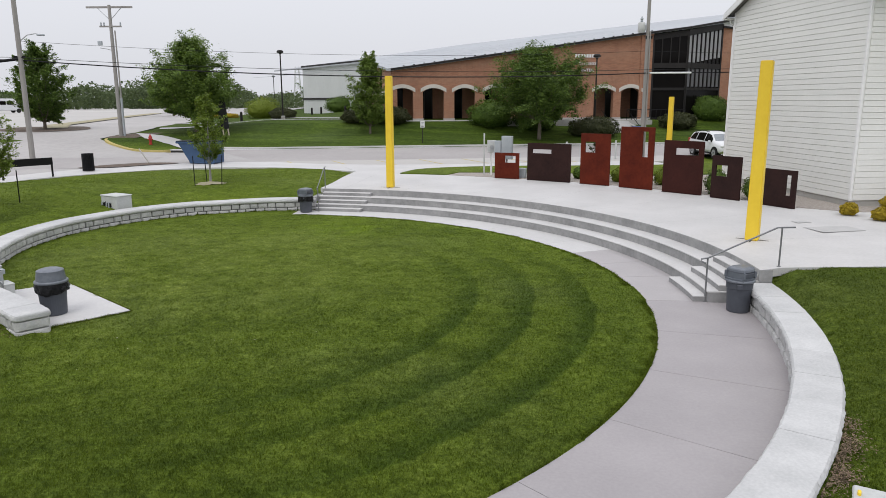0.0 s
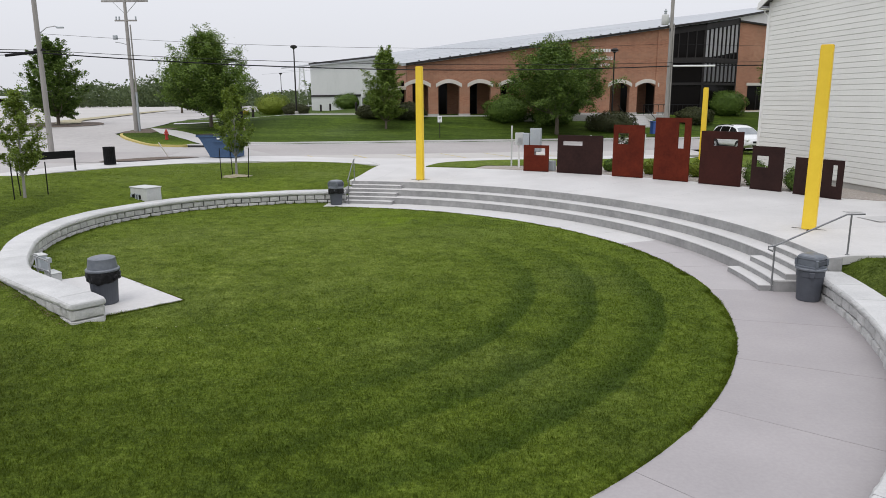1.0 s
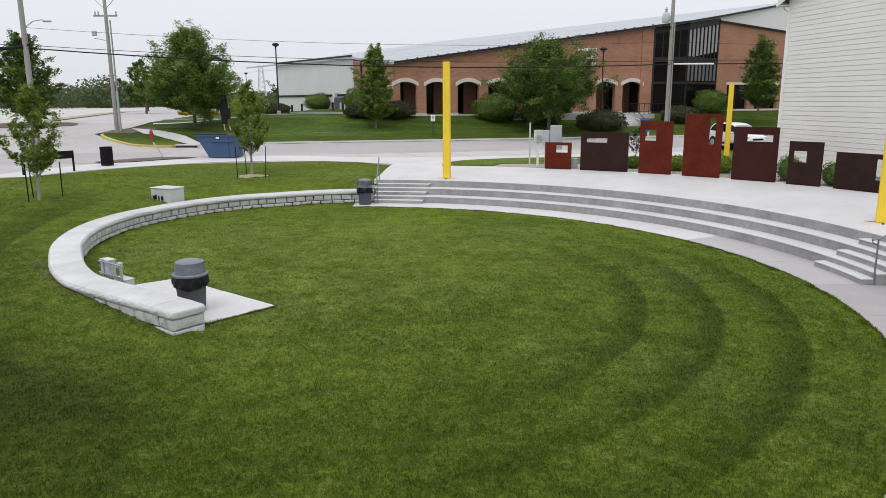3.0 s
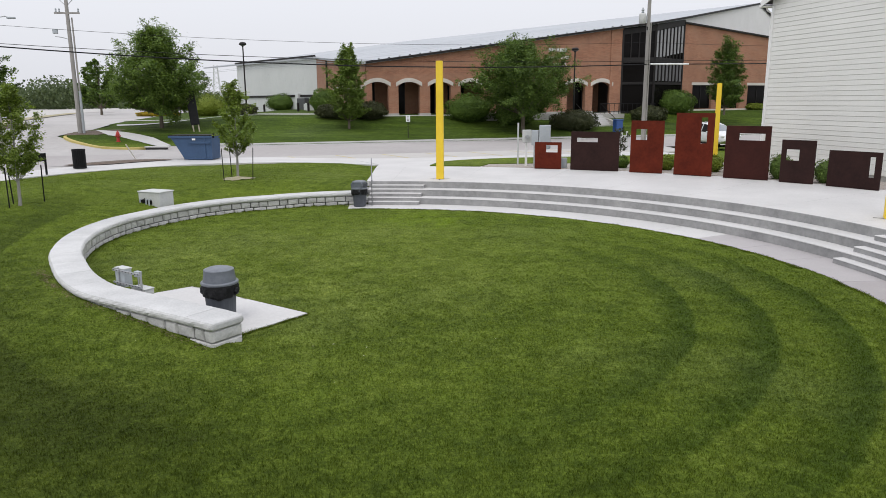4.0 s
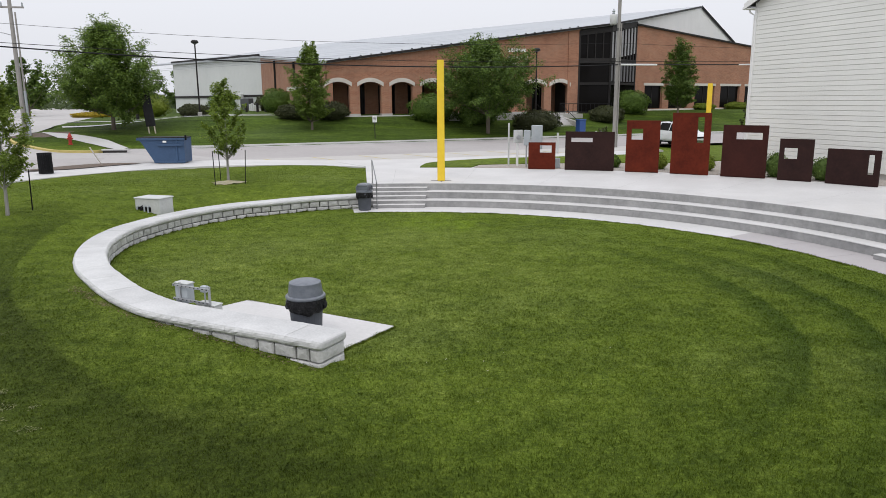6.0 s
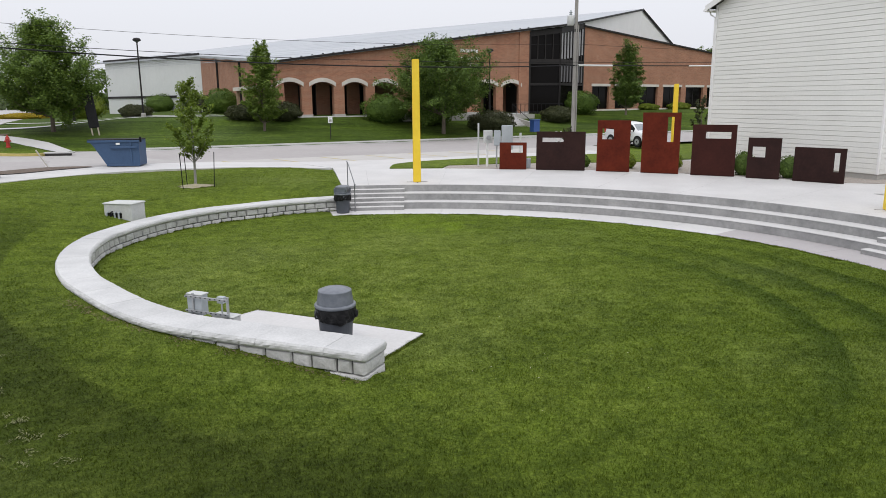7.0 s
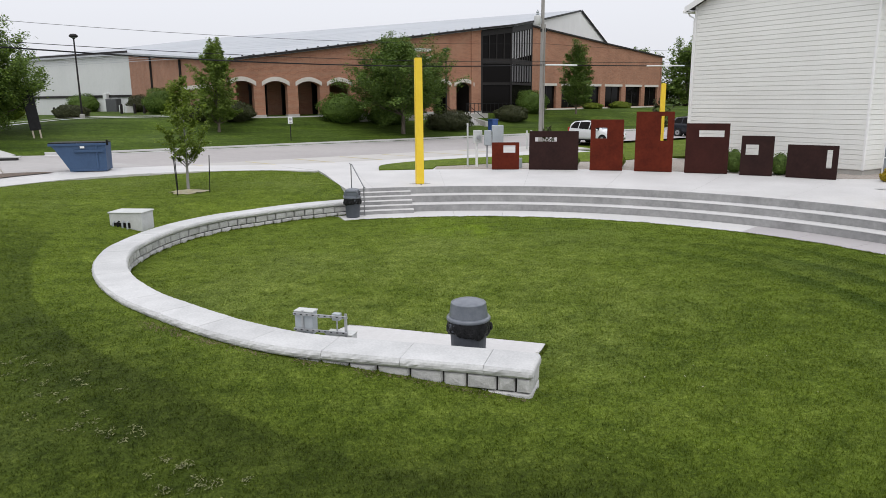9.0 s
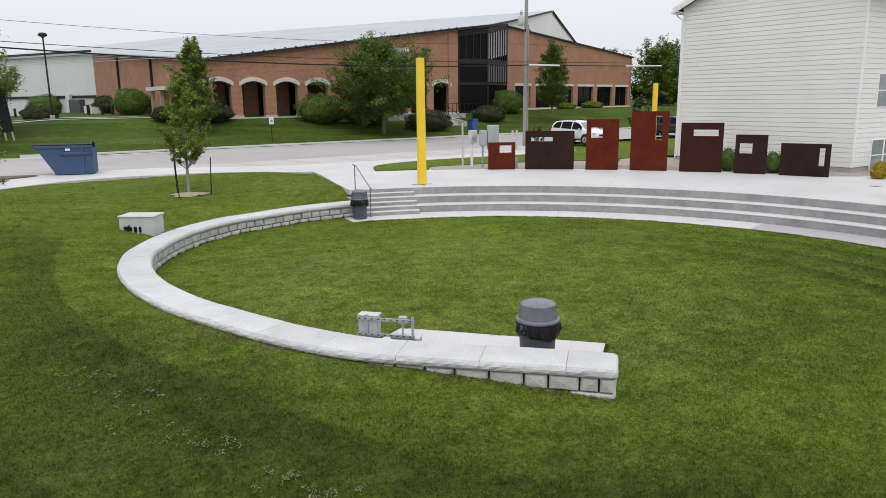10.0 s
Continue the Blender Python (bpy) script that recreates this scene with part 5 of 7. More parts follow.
# ---------------------------------------------------------------- bins and street furniture
def waste_bin(m, label, liner, hooded):
    th = root("waste_bin", m, label, "waste bin", "grey waste bins")
    body = part("body", lathe([(0.235, 0.0), (0.25, 0.015), (0.272, 0.40), (0.283, 0.56), (0.298, 0.575), (0.300, 0.70), (0.300, 0.74), (0.27, 0.74)], 36), M_bin, th, smooth=False)
    for k in range(2):
        a = math.pi * k + 0.6
        bm = box(-0.06, 0.06, -0.015, 0.045, 0.60, 0.70, 0.012)
        add_box(bm, -0.04, 0.04, 0.02, 0.048, 0.58, 0.63)
        bmesh.ops.transform(bm, matrix=Matrix.Translation((0.29 * math.cos(a), 0.29 * math.sin(a), 0)) @ Matrix.Rotation(a - math.pi / 2, 4, "Z"), verts=bm.verts)
        part("handle", bm, M_bin, body, "moulded grip handle")
    part("rim", lathe([(0.298, 0.72), (0.325, 0.722), (0.336, 0.738), (0.336, 0.762), (0.325, 0.778), (0.300, 0.784), (0.26, 0.76)], 36), M_lid, th, "rolled lid rim", True)
    if hooded:
        def hood_ring(bm, sx, z, q):
            ring = []
            for i in range(40):
                a = 2 * math.pi * i / 40
                c, s = math.cos(a), math.sin(a)
                k = 1 / max(abs(c), abs(s)) ** 0.5
                ring.append(bm.verts.new((sx * c * k, sx * s * k * q, z)))
            return ring
        bm = bmesh.new()
        rings = [hood_ring(bm, *v) for v in ((0.285, 0.77, 1.0), (0.288, 0.815, 1.0), (0.258, 0.825, 0.97), (0.255, 0.96, 0.97), (0.268, 0.985, 0.99), (0.262, 1.03, 0.96), (0.245, 1.055, 0.92), (0.17, 1.08, 0.85), (0.0, 1.088, 0.85))]
        for a, b in zip(rings, rings[1:]):
            for i in range(40):
                bm.faces.new((a[i], a[(i + 1) % 40], b[(i + 1) % 40], b[i]))
        bmesh.ops.remove_doubles(bm, verts=bm.verts, dist=0.001)
        lid = part("lid", bm, M_hood, th, "hooded lid with push flaps")
        for sgn in (-1, 1):
            bm = box(-0.18, 0.18, 0.25 * sgn - 0.014, 0.25 * sgn + 0.014, 0.84, 0.95, 0.01)
            part("flap", bm, M_bin, lid, "dark swinging flap")
            for x in (-0.21, 0.21):
                part("hood_pillar", box(x - 0.03, x + 0.03, 0.24 * sgn - 0.03, 0.24 * sgn + 0.03, 0.82, 0.98, 0.012), M_hood, lid, "moulded corner pillar")
    else:
        part("lid", lathe([(0.298, 0.765), (0.296, 0.79), (0.280, 0.90), (0.268, 0.985), (0.270, 0.995), (0.262, 1.003), (0.20, 1.028), (0.10, 1.052), (0.0, 1.058)], 40, False), M_lid, th, "faded domed lid", True)
    if liner:
        rng = random.Random(7)
        ph = [rng.uniform(0, 6.28) for _ in range(4)]
        bm = bmesh.new()
        rings = []
        levels = (0.735, 0.70, 0.66, 0.62, 0.58, 0.545, 0.515, 0.50)
        for j, z in enumerate(levels):
            ring = []
            f = j / (len(levels) - 1)
            for i in range(96):
                a = 2 * math.pi * i / 96
                fold = 0.010 * math.sin(11 * a + 5 * f + ph[0]) + 0.007 * math.sin(19 * a - 9 * f + ph[1]) + 0.008 * math.sin(4 * a + 3 * f + ph[2])
                r = 0.316 + 0.016 * math.sin(math.pi * f) + fold * min(1, 3 * f) + rng.uniform(-0.002, 0.002) - (0.014 if j == len(levels) - 1 else 0)
                hem = (0.03 * math.sin(2 * a + ph[3]) + 0.012 * math.sin(7 * a)) * f
                ring.append(bm.verts.new((r * math.cos(a), r * math.sin(a), z + hem)))
            rings.append(ring)
        for a, b in zip(rings, rings[1:]):
            for i in range(96):
                bm.faces.new((a[i], a[(i + 1) % 96], b[(i + 1) % 96], b[i]))
        bag = part("liner", bm, M_liner, th, "crinkled black bag folded over the rim", True)
        bm = bmesh.new()
        bmesh.ops.create_icosphere(bm, subdivisions=2, radius=0.045)
        for v in bm.verts:
            v.co = Vector((v.co.x * 0.8 + 0.335, v.co.y * 1.3, v.co.z * 1.5 + 0.60)) + 0.012 * noise.noise_vector(v.co * 30)
        part("bag_knot", bm, M_liner, bag, "twisted spare end of the bag", True)
    return th


waste_bin(pose(-8.70, 14.865, Z_LAWN + 0.036, 0, 0, -20) @ Matrix.Diagonal((1.07, 1.07, 1.045, 1)), "grey plastic bin with domed lid and black liner beside the wall", True, False)
waste_bin(pose(-6.02, 30.42, Z_WALK + 0.002, 0, 0, 60), "grey plastic bin with hooded lid and black liner at the stairs", True, True)
waste_bin(pose(7.30, 15.32, Z_WALK + 0.002, 0, 0, 35), "grey plastic bin with hooded lid on the walkway", False, True)


def hand_rail(p0, p1, p_end, label):
    """A bent steel rail on two posts."""
    th = root("handrail", Matrix.Translation(p0), label, "handrail", "stair handrails")
    o = Vector(p0)
    a, b = Vector(p0) - o, Vector(p1) - o
    ta, tb = a + Vector((0, 0, 1.1)), b + Vector((0, 0, 0.98))
    e = Vector(p_end) - o + Vector((0, 0, 0.98))
    d = (ta - tb)
    d.z = 0
    d.normalize()
    hook = ta + d * 0.16 + Vector((0, 0, -0.02))
    part("post", tube([a, ta], 0.021, 10), M_rail, th)
    part("post", tube([b, tb], 0.021, 10), M_rail, th)
    part("rail", tube([ta + d * 0.04 + Vector((0, 0, -0.13)), hook + Vector((0, 0, -0.06)), hook, ta, tb + d * 0.12, tb, e], 0.021, 10), M_rail, th)
    for p in (a, b):
        part("base_plate", lathe([(0.05, 0.0), (0.05, 0.012), (0.03, 0.018)], 12), M_rail, th).location = p
    return th


hand_rail((6.80, 16.10, Z_WALK), (8.62, 16.28, Z_PLAZA), (8.95, 16.31, Z_PLAZA), "bent grey steel handrail at the foot of the stairs")
hand_rail((-5.50, 30.62, Z_WALK), (-5.47, 32.35, Z_PLAZA), (-5.46, 32.6, Z_PLAZA), "slim grey steel handrail beside concrete stairs")

# electrical frame by the wall
m0, m1 = Vector((-11.17, 16.47)), Vector((-10.46, 15.87))
d = (m1 - m0).normalized()
el = root("electrical_stand", Matrix(((d.x, -d.y, 0, m0.x), (d.y, d.x, 0, m0.y), (0, 0, 1, Z_LAWN), (0, 0, 0, 1))), "galvanised strut frame with grey electrical boxes", "electrical box")
L = (m1 - m0).length
cab = part("cabinet", box(-0.02, 0.32, -0.02, 0.16, 0.42, 0.82, 0.012), M_greybox, el, "pale grey enclosure")
part("cabinet_lid", box(-0.03, 0.33, -0.03, 0.175, 0.80, 0.825, 0.006), M_palebox, cab, "weathered pale lid")
for x in (0.14, L):
    part("strut_post", box(x - 0.02, x + 0.02, -0.05, -0.02, 0.0, 0.84), M_steel, el)
for z in (0.51, 0.78):
    bar = part("strut_bar", box(-0.02, L + 0.04, -0.072, -0.046, z - 0.02, z + 0.02), M_steel, el)
    for k in range(9):
        x = 0.02 + k * L / 8.5
        part("slot", box(x - 0.018, x + 0.018, -0.075, -0.071, z - 0.008, z + 0.008), M_black, bar, "dark punched slot")
part("outlet_box", box(L - 0.26, L - 0.12, -0.02, 0.08, 0.70, 0.82, 0.008), M_greybox, el, "small weatherproof outlet")
part("conduit", tube([(0.38, 0.08, 0.70), (0.5, 0.08, 0.72), (L - 0.2, 0.05, 0.76)], 0.014, 8), M_steel, el)
part("conduit", tube([(L - 0.19, 0.03, 0.70), (L - 0.19, 0.03, 0.0)], 0.014, 8), M_steel, el)
vb = root("valve_box", pose(-10.52, 16.02, Z_LAWN + 0.036, 0, 0, -40), "pale plastic ground box on the pad edge", "utility box")
part("box_body", box(-0.24, 0.24, -0.11, 0.11, 0, 0.42, 0.012), M_palebox, vb)
part("box_lid", box(-0.25, 0.25, -0.12, 0.12, 0.42, 0.445, 0.008), M_palebox, vb)

# pale cabinet on the lawn behind the wall
tb = root("utility_cabinet", pose(-13.64, 28.58, -0.44, 0, 0, -30), "low pale fibreglass utility cabinet with pipes on its side", "utility cabinet")
part("cabinet_body", box(-0.52, 0.52, -0.36, 0.36, -0.12, 0.52, 0.02), M_palebox, tb)
part("cabinet_top", box(-0.55, 0.55, -0.39, 0.39, 0.5, 0.55, 0.02), M_palebox, tb, "slightly overhanging pale lid")
for k in range(4):
    x = -0.36 + 0.15 * k
    part("pipe", tube([(x, -0.36, 0.26), (x, -0.45, 0.24), (x, -0.45, 0.0)], 0.028, 8), M_greybox if k != 1 else M_black, tb, "grey outlet pipe")
part("vent_panel", box(-0.42, 0.15, -0.368, -0.358, 0.06, 0.22, 0.003), M_darktrim, tb, "dark louvre panel")

# pale stone utility box at the foot of the near lawn
nb = root("utility_box", pose(5.58, 6.43, -0.68, 0, 0, -30), "pale utility box in the grass outside the wall", "utility box")
part("box_body", box(-0.45, 0.45, -0.35, 0.35, -0.1, 0.13, 0.02), M_palebox, nb)
part("marker_tape", box(-0.40, -0.36, 0.08, 0.16, 0.12, 0.17, 0.008), M_yellow, nb, "yellow marker strip")
bm = bmesh.new()
for i in range(3):
    add_box(bm, -0.2, 0.1, -0.2 + i * 0.08, -0.16 + i * 0.08, 0.13, 0.133)
part("label_bars", bm, M_darktrim, nb, "dark printed bars")

# black slatted litter bin
lb = root("litter_bin", pose(-20.42, 39.6, road_z(-20.4, 39.6) + 0.03, 0, 0, 35), "black steel slatted litter bin on the pavement", "litter bin")
part("inner_tub", lathe([(0.27, 0.03), (0.27, 0.93)], 20), M_black, lb)
for k in range(26):
    a = 2 * math.pi * k / 26
    p = part("slat", box(-0.022, 0.022, -0.006, 0.006, 0.04, 1.0), M_black, lb)
    p.matrix_basis = Matrix.Translation((0.31 * math.cos(a), 0.31 * math.sin(a), 0)) @ Matrix.Rotation(a - math.pi / 2, 4, "Z")
for z in (0.06, 0.97):
    part("hoop", lathe([(0.30, z - 0.03), (0.325, z - 0.03), (0.325, z + 0.03), (0.30, z + 0.03), (0.30, z - 0.03)], 26, False), M_black, lb)

# black low board on two legs
p0, p1 = Vector((-22.3, 34.7)), Vector((-20.85, 36.65))
d = (p1 - p0).normalized()
bb = root("low_sign_board", Matrix(((d.x, -d.y, 0, p0.x), (d.y, d.x, 0, p0.y), (0, 0, 1, 0.0), (0, 0, 0, 1))), "plain black steel board on two thin legs by the pavement", "board")
L = (p1 - p0).length
part("board", box(-0.06, L + 0.06, -0.02, 0.02, 0.66, 1.04, 0.008), M_black, bb)
for x in (0.0, L):
    part("leg", box(x - 0.04, x + 0.04, -0.03, 0.03, -0.05, 1.0), M_black, bb)

# blue dumpster
d0, d1 = Vector((-16.27, 44.3)), Vector((-14.62, 44.02))
d = (d1 - d0).normalized()
du = root("dumpster", Matrix(((d.x, -d.y, 0, d0.x), (d.y, d.x, 0, d0.y), (0, 0, 1, 0.02), (0, 0, 0, 1))), "scuffed blue steel dumpster with sloped end", "dumpster")
L, DW, DH = (d1 - d0).length, 1.3, 1.38
bm = bmesh.new()
prof = [(0, 0.05), (L, 0.05), (L + 0.02, DH), (-0.85, DH), (-0.62, DH - 0.28)]
a = [bm.verts.new((x, 0, z)) for x, z in prof]
b = [bm.verts.new((x, DW, z)) for x, z in prof]
bm.faces.new(a)
bm.faces.new(b[::-1])
for i in range(5):
    bm.faces.new((a[i], a[(i + 1) % 5], b[(i + 1) % 5], b[i]))
hull = part("hull", bm, M_blue, du)
for x0, x1, z0, z1 in ((-0.9, L + 0.06, DH - 0.1, DH + 0.02), (L * 0.72, L * 0.78, 0.06, DH - 0.1), (-0.02, L, 0.03, 0.12)):
    part("rib", box(x0, x1, -0.05, 0.0, z0, z1, 0.01), M_blue, hull)
part("fork_pocket", box(L * 0.15, L * 0.95, -0.09, -0.05, DH - 0.42, DH - 0.3, 0.01), M_blue, hull)
for k in range(2):
    part("lid", box(-0.9 + k * (L + 0.96) / 2, -0.92 + (k + 1) * (L + 0.96) / 2, -0.02, DW + 0.04, DH + 0.02, DH + 0.07, 0.015), M_black, du, "dark plastic lid")
part("label_plate", box(L * 0.32, L * 0.44, -0.056, -0.05, DH - 0.22, DH - 0.12), M_signwhite, hull, "small white label")
part("lifting_pin", box(L + 0.03, L + 0.12, 0.1, 0.2, DH - 0.1, DH + 0.18, 0.01), M_black, hull)

# wrapped sign on posts
ws = root("wrapped_sign", pose(-19.25, 61.3, land_z(-19.2, 61.3) - 0.05, 0, -6, 10), "leaning sign wrapped in black film on two pale posts", "sign")
for x in (-0.22, 0.22):
    part("post", box(x - 0.05, x + 0.05, -0.05, 0.05, 0, 3.0), M_paleWood, ws)
part("wrap", box(-0.35, 0.35, -0.09, 0.09, 0.6, 3.3, 0.04), M_wrap, ws, "crumpled black wrapping film")

# storm drain in the kerb
sd = root("storm_drain", pose(-20.36, 53.5, road_z(-20.36, 53.5), 0, 0, -8), "dark storm drain slot in the street kerb", "drain")
part("inlet", box(-0.75, 0.75, -0.15, 0.15, 0.0, 0.16, 0.01), M_joint, sd)
part("lintel_slab", box(-0.85, 0.85, -0.1, 0.5, 0.16, 0.24, 0.01), M_conc, sd, "pale concrete lintel")

# hydrant
hy = root("fire_hydrant", pose(-23.8, 56.2, road_z(-23.8, 56.2) + 0.15, 0, 0, 25), "red painted fire hydrant on the street corner", "hydrant")
part("barrel", lathe([(0.16, 0), (0.16, 0.05), (0.11, 0.07), (0.11, 0.5), (0.15, 0.52), (0.15, 0.57), (0.12, 0.6), (0.11, 0.68), (0.05, 0.76), (0.03, 0.83), (0, 0.83)], 16), M_red, hy)
part("nozzle", tube([(-0.2, 0, 0.42), (0.2, 0, 0.42)], 0.055, 10), M_red, hy)
part("nozzle", tube([(0, 0, 0.42), (0, -0.2, 0.42)], 0.07, 10), M_red, hy)


# ---------------------------------------------------------------- poles, wires, lamps
def lamp_post(x, y, z0, h, label):
    th = root("street_lamp", pose(x, y, z0), label, "lamp", "dark lamp posts")
    part("base", lathe([(0.2, -0.2), (0.2, 0.5), (0.16, 0.55)], 12), M_found, th, "concrete footing")
    part("pole", tube([(0, 0, 0.5), (0, 0, h)], [0.08, 0.06], 10), M_darktrim, th)
    head = part("lamp_head", lathe([(0.08, h - 0.05), (0.14, h + 0.05), (0.35, h + 0.14), (0.33, h + 0.25), (0.22, h + 0.35), (0.0, h + 0.38)], 20), M_darktrim, th, "dark domed luminaire", True)
    part("lens", lathe([(0.3, h + 0.105), (0.17, h + 0.03)], 20), M_lid, head, "pale lens")
    return th


lamp_post(-16.95, 72.8, 1.9, 6.7, "dark domed lamp post by the pale hall")
lamp_post(-36.0, 146.0, 1.6, 7.0, "dark domed lamp post far beyond the lawn")
lamp_post(13.66, 65.79, 0.9, 6.75, "dark lamp post by the brick front")


def timber_pole(name, x, y, z0, h, r, label):
    th = root(name, pose(x, y, z0), label, "utility pole", "utility poles")
    part("pole", tube([(0, 0, -0.3), (0, 0, h)], [r, r * 0.72], 12), M_poleWood, th)
    return th


up1 = timber_pole("utility_pole", -26.0, 43.6, 0.1, 13.0, 0.17, "weathered grey utility pole with street-light arm")
part("lamp_arm", tube([(0, 0, 7.4), (0.45, 0.25, 7.85), (0.85, 0.45, 7.95), (1.0, 0.5, 7.9)], 0.03, 8), M_steel, up1, "curved steel lamp arm")
part("lamp_head", box(0.9, 1.35, 0.42, 0.62, 7.82, 7.92, 0.03), M_greybox, up1, "grey cobra-head lamp")
part("splice_case", tube([(-0.1, -0.1, 6.4), (-1.6, -0.9, 6.15)], 0.09, 10), M_black, up1, "black cable splice case")
part("bracket", box(-0.35, 0.3, -0.05, 0.05, 6.45, 6.6), M_black, up1)
up2 = timber_pole("utility_pole", -27.55, 59.25, 1.05, 10.6, 0.17, "weathered grey utility pole with crossarms and switch gear")
part("crossarm", box(-1.9, 1.9, -0.05, 0.05, 10.35, 10.5), M_poleWood, up2, "wide timber crossarm")
part("brace", tube([(-0.95, 0, 10.35), (0, 0, 9.4)], 0.025, 6), M_steel, up2)
part("brace", tube([(0.95, 0, 10.35), (0, 0, 9.4)], 0.025, 6), M_steel, up2)
part("crossarm", box(-0.9, 0.9, -0.12, -0.02, 8.85, 8.97), M_poleWood, up2, "short timber crossarm")
for x in (-0.8, 0.8, -0.55):
    part("insulator", lathe([(0.05, 8.97), (0.07, 9.05), (0.05, 9.12), (0.07, 9.2), (0.02, 9.28)], 10), M_greybox, up2).location.x = x
part("lamp_arm", tube([(0, 0, 7.0), (-0.5, -0.2, 7.15), (-0.9, -0.35, 7.2)], 0.03, 8), M_steel, up2)
part("switch_box", box(-1.05, -0.72, -0.42, -0.18, 7.4, 7.75, 0.03), M_greybox, up2, "grey flood light housing")
up2b = timber_pole("utility_pole", -27.28, 59.3, 1.05, 8.6, 0.075, "slim grey pole standing beside a utility pole")
part("sleeve", tube([(0, 0, 0), (0, 0, 3.2)], 0.095, 10), M_greybox, up2b, "grey lower sleeve")
up3 = timber_pole("utility_pole", 13.85, 49.5, 0.0, 14.0, 0.15, "tall weathered utility pole at the kerb")
part("conduit", tube([(0.17, -0.1, 0), (0.15, -0.1, 8.5)], 0.045, 8), M_poleWood, up3, "grey riser conduit")
part("bracket", box(-0.12, 0.3, -0.1, 0.1, 8.0, 8.2), M_black, up3, "dark cable bracket")
can = part("transformer", lathe([(0.2, 8.42), (0.24, 8.46), (0.24, 9.02), (0.2, 9.08), (0.0, 9.1)], 18), M_palebox, up3, "pale pole-mounted transformer can", True)
can.location = (-0.47, -0.08, 0)
bush_top = part("bushing", lathe([(0.05, 9.08), (0.11, 9.16), (0.06, 9.22), (0.12, 9.3), (0.06, 9.36), (0.03, 9.46)], 12), M_greybox, can, "ribbed porcelain bushing")
part("mount_arm", box(0.2, 0.4, 0.02, 0.12, 8.55, 8.9), M_steel, can)
part("crossarm", box(-0.05, 0.05, -1.1, 1.1, 10.9, 11.02), M_poleWood, up3, "timber crossarm")


def wire(name, pts, sag, r, label, n=14, material=None):
    """A hanging line from pole to pole."""
    bm = bmesh.new()
    line = []
    for a, b, s in zip(pts, pts[1:], sag):
        a, b = Vector(a), Vector(b)
        for k in range(n + (b == Vector(pts[-1]))):
            t = k / n
            p = a.lerp(b, t)
            p.z -= s * 4 * t * (1 - t)
            line.append(p)
    add_tube(bm, line, r, 5)
    th = root("overhead_wire", Matrix(), label, "cable", "overhead wires")
    part("cable", bm, material or M_wire, th)
    return th


UPL, UPR = (-27.5, 59.2), (13.85, 49.5)
wire("w", [(-60, 36, 8.6), (-26.0, 43.6, 6.45), (13.85, 49.4, 5.73), (60, 57, 6.6)], (0.5, 0.58, 0.1), 0.036, "thick black telephone cable between poles")
wire("w", [(-60, 35.5, 8.9), (-26.0, 43.5, 6.6), (13.85, 49.3, 5.95), (60, 57, 6.9)], (0.5, 0.42, 0.1), 0.016, "thin black telephone wire between poles")
wire("w", [(-26.0, 43.6, 7.58), (13.85, 49.5, 7.2), (60, 57, 8.2)], (0.54, 0.5), 0.010, "thin power wire between poles")
wire("w", [(-70, 30, 7.4), (-27.0, 42.9, 6.3)], (0.7,), 0.02, "black service cable from a utility pole")
wire("w", [(-70, 32, 8.0), (-26.5, 43.2, 6.6)], (0.4,), 0.014, "thin black service wire from a utility pole")
sl = root("cable_cover", Matrix(), "white plastic sleeve on an overhead cable", "cable cover")
part("sleeve", tube([(14.1, 49.46, 5.74), (17.1, 49.92, 5.765)], 0.06, 8), M_signwhite, sl)
sl = root("cable_cover", Matrix(), "white plastic sleeve on an overhead cable", "cable cover")
part("sleeve", tube([(24.5, 51.15, 5.86), (29.0, 51.9, 5.95)], 0.05, 8), M_signwhite, sl)

# guy wire with pale guard
gw = root("guy_wire", Matrix(), "pole guy wire with a pale plastic guard", "cable")
part("guard", tube([(-19.2, 45.02, -0.05), (-19.65, 44.64, 0.97)], 0.035, 6), M_stone, gw)

# parking sign on the far lawn
ps = root("parking_sign", pose(-2.05, 60.1, 0.2, 0, 0, 8), "small white street sign on a dark post", "sign")
part("post", box(-0.03, 0.03, -0.02, 0.02, 0, 1.95), M_darktrim, ps)
plate = part("sign_plate", box(-0.18, 0.18, -0.04, -0.022, 1.48, 2.0, 0.004), M_signwhite, ps)
bm = bmesh.new()
for i in range(4):
    add_box(bm, -0.11, 0.11, -0.044, -0.041, 1.56 + i * 0.1, 1.60 + i * 0.1)
part("text_bars", bm, M_darktrim, plate, "dark bars of small print")

# electrical pedestals behind the panels
pe = root("meter_pedestal", pose(2.62, 37.3, Z_BED + 0.02), "white post with an electric meter box", "electrical box")
part("post", box(-0.05, 0.05, -0.05, 0.05, 0, 1.5), M_trim, pe)
part("meter_box", box(-0.22, 0.24, -0.16, 0.0, 1.2, 1.85, 0.02), M_palebox, pe, "pale grey meter box")
part("meter_dial", tube([(0.0, -0.16, 1.5), (0.0, -0.27, 1.5)], 0.1, 16), M_steel, pe, "round glass meter")
pe2 = root("utility_pedestal", pose(3.3, 36.6, Z_BED + 0.02, 0, 0, -20), "tall grey enamelled utility cabinets", "electrical box")
part("cabinet", box(-0.16, 0.4, -0.15, 0.15, 0.9, 2.1, 0.02), M_greybox, pe2, "blue-grey cabinet")
part("cabinet", box(-0.55, -0.2, -0.12, 0.12, 1.1, 1.85, 0.02), M_greybox, pe2, "small blue-grey cabinet")
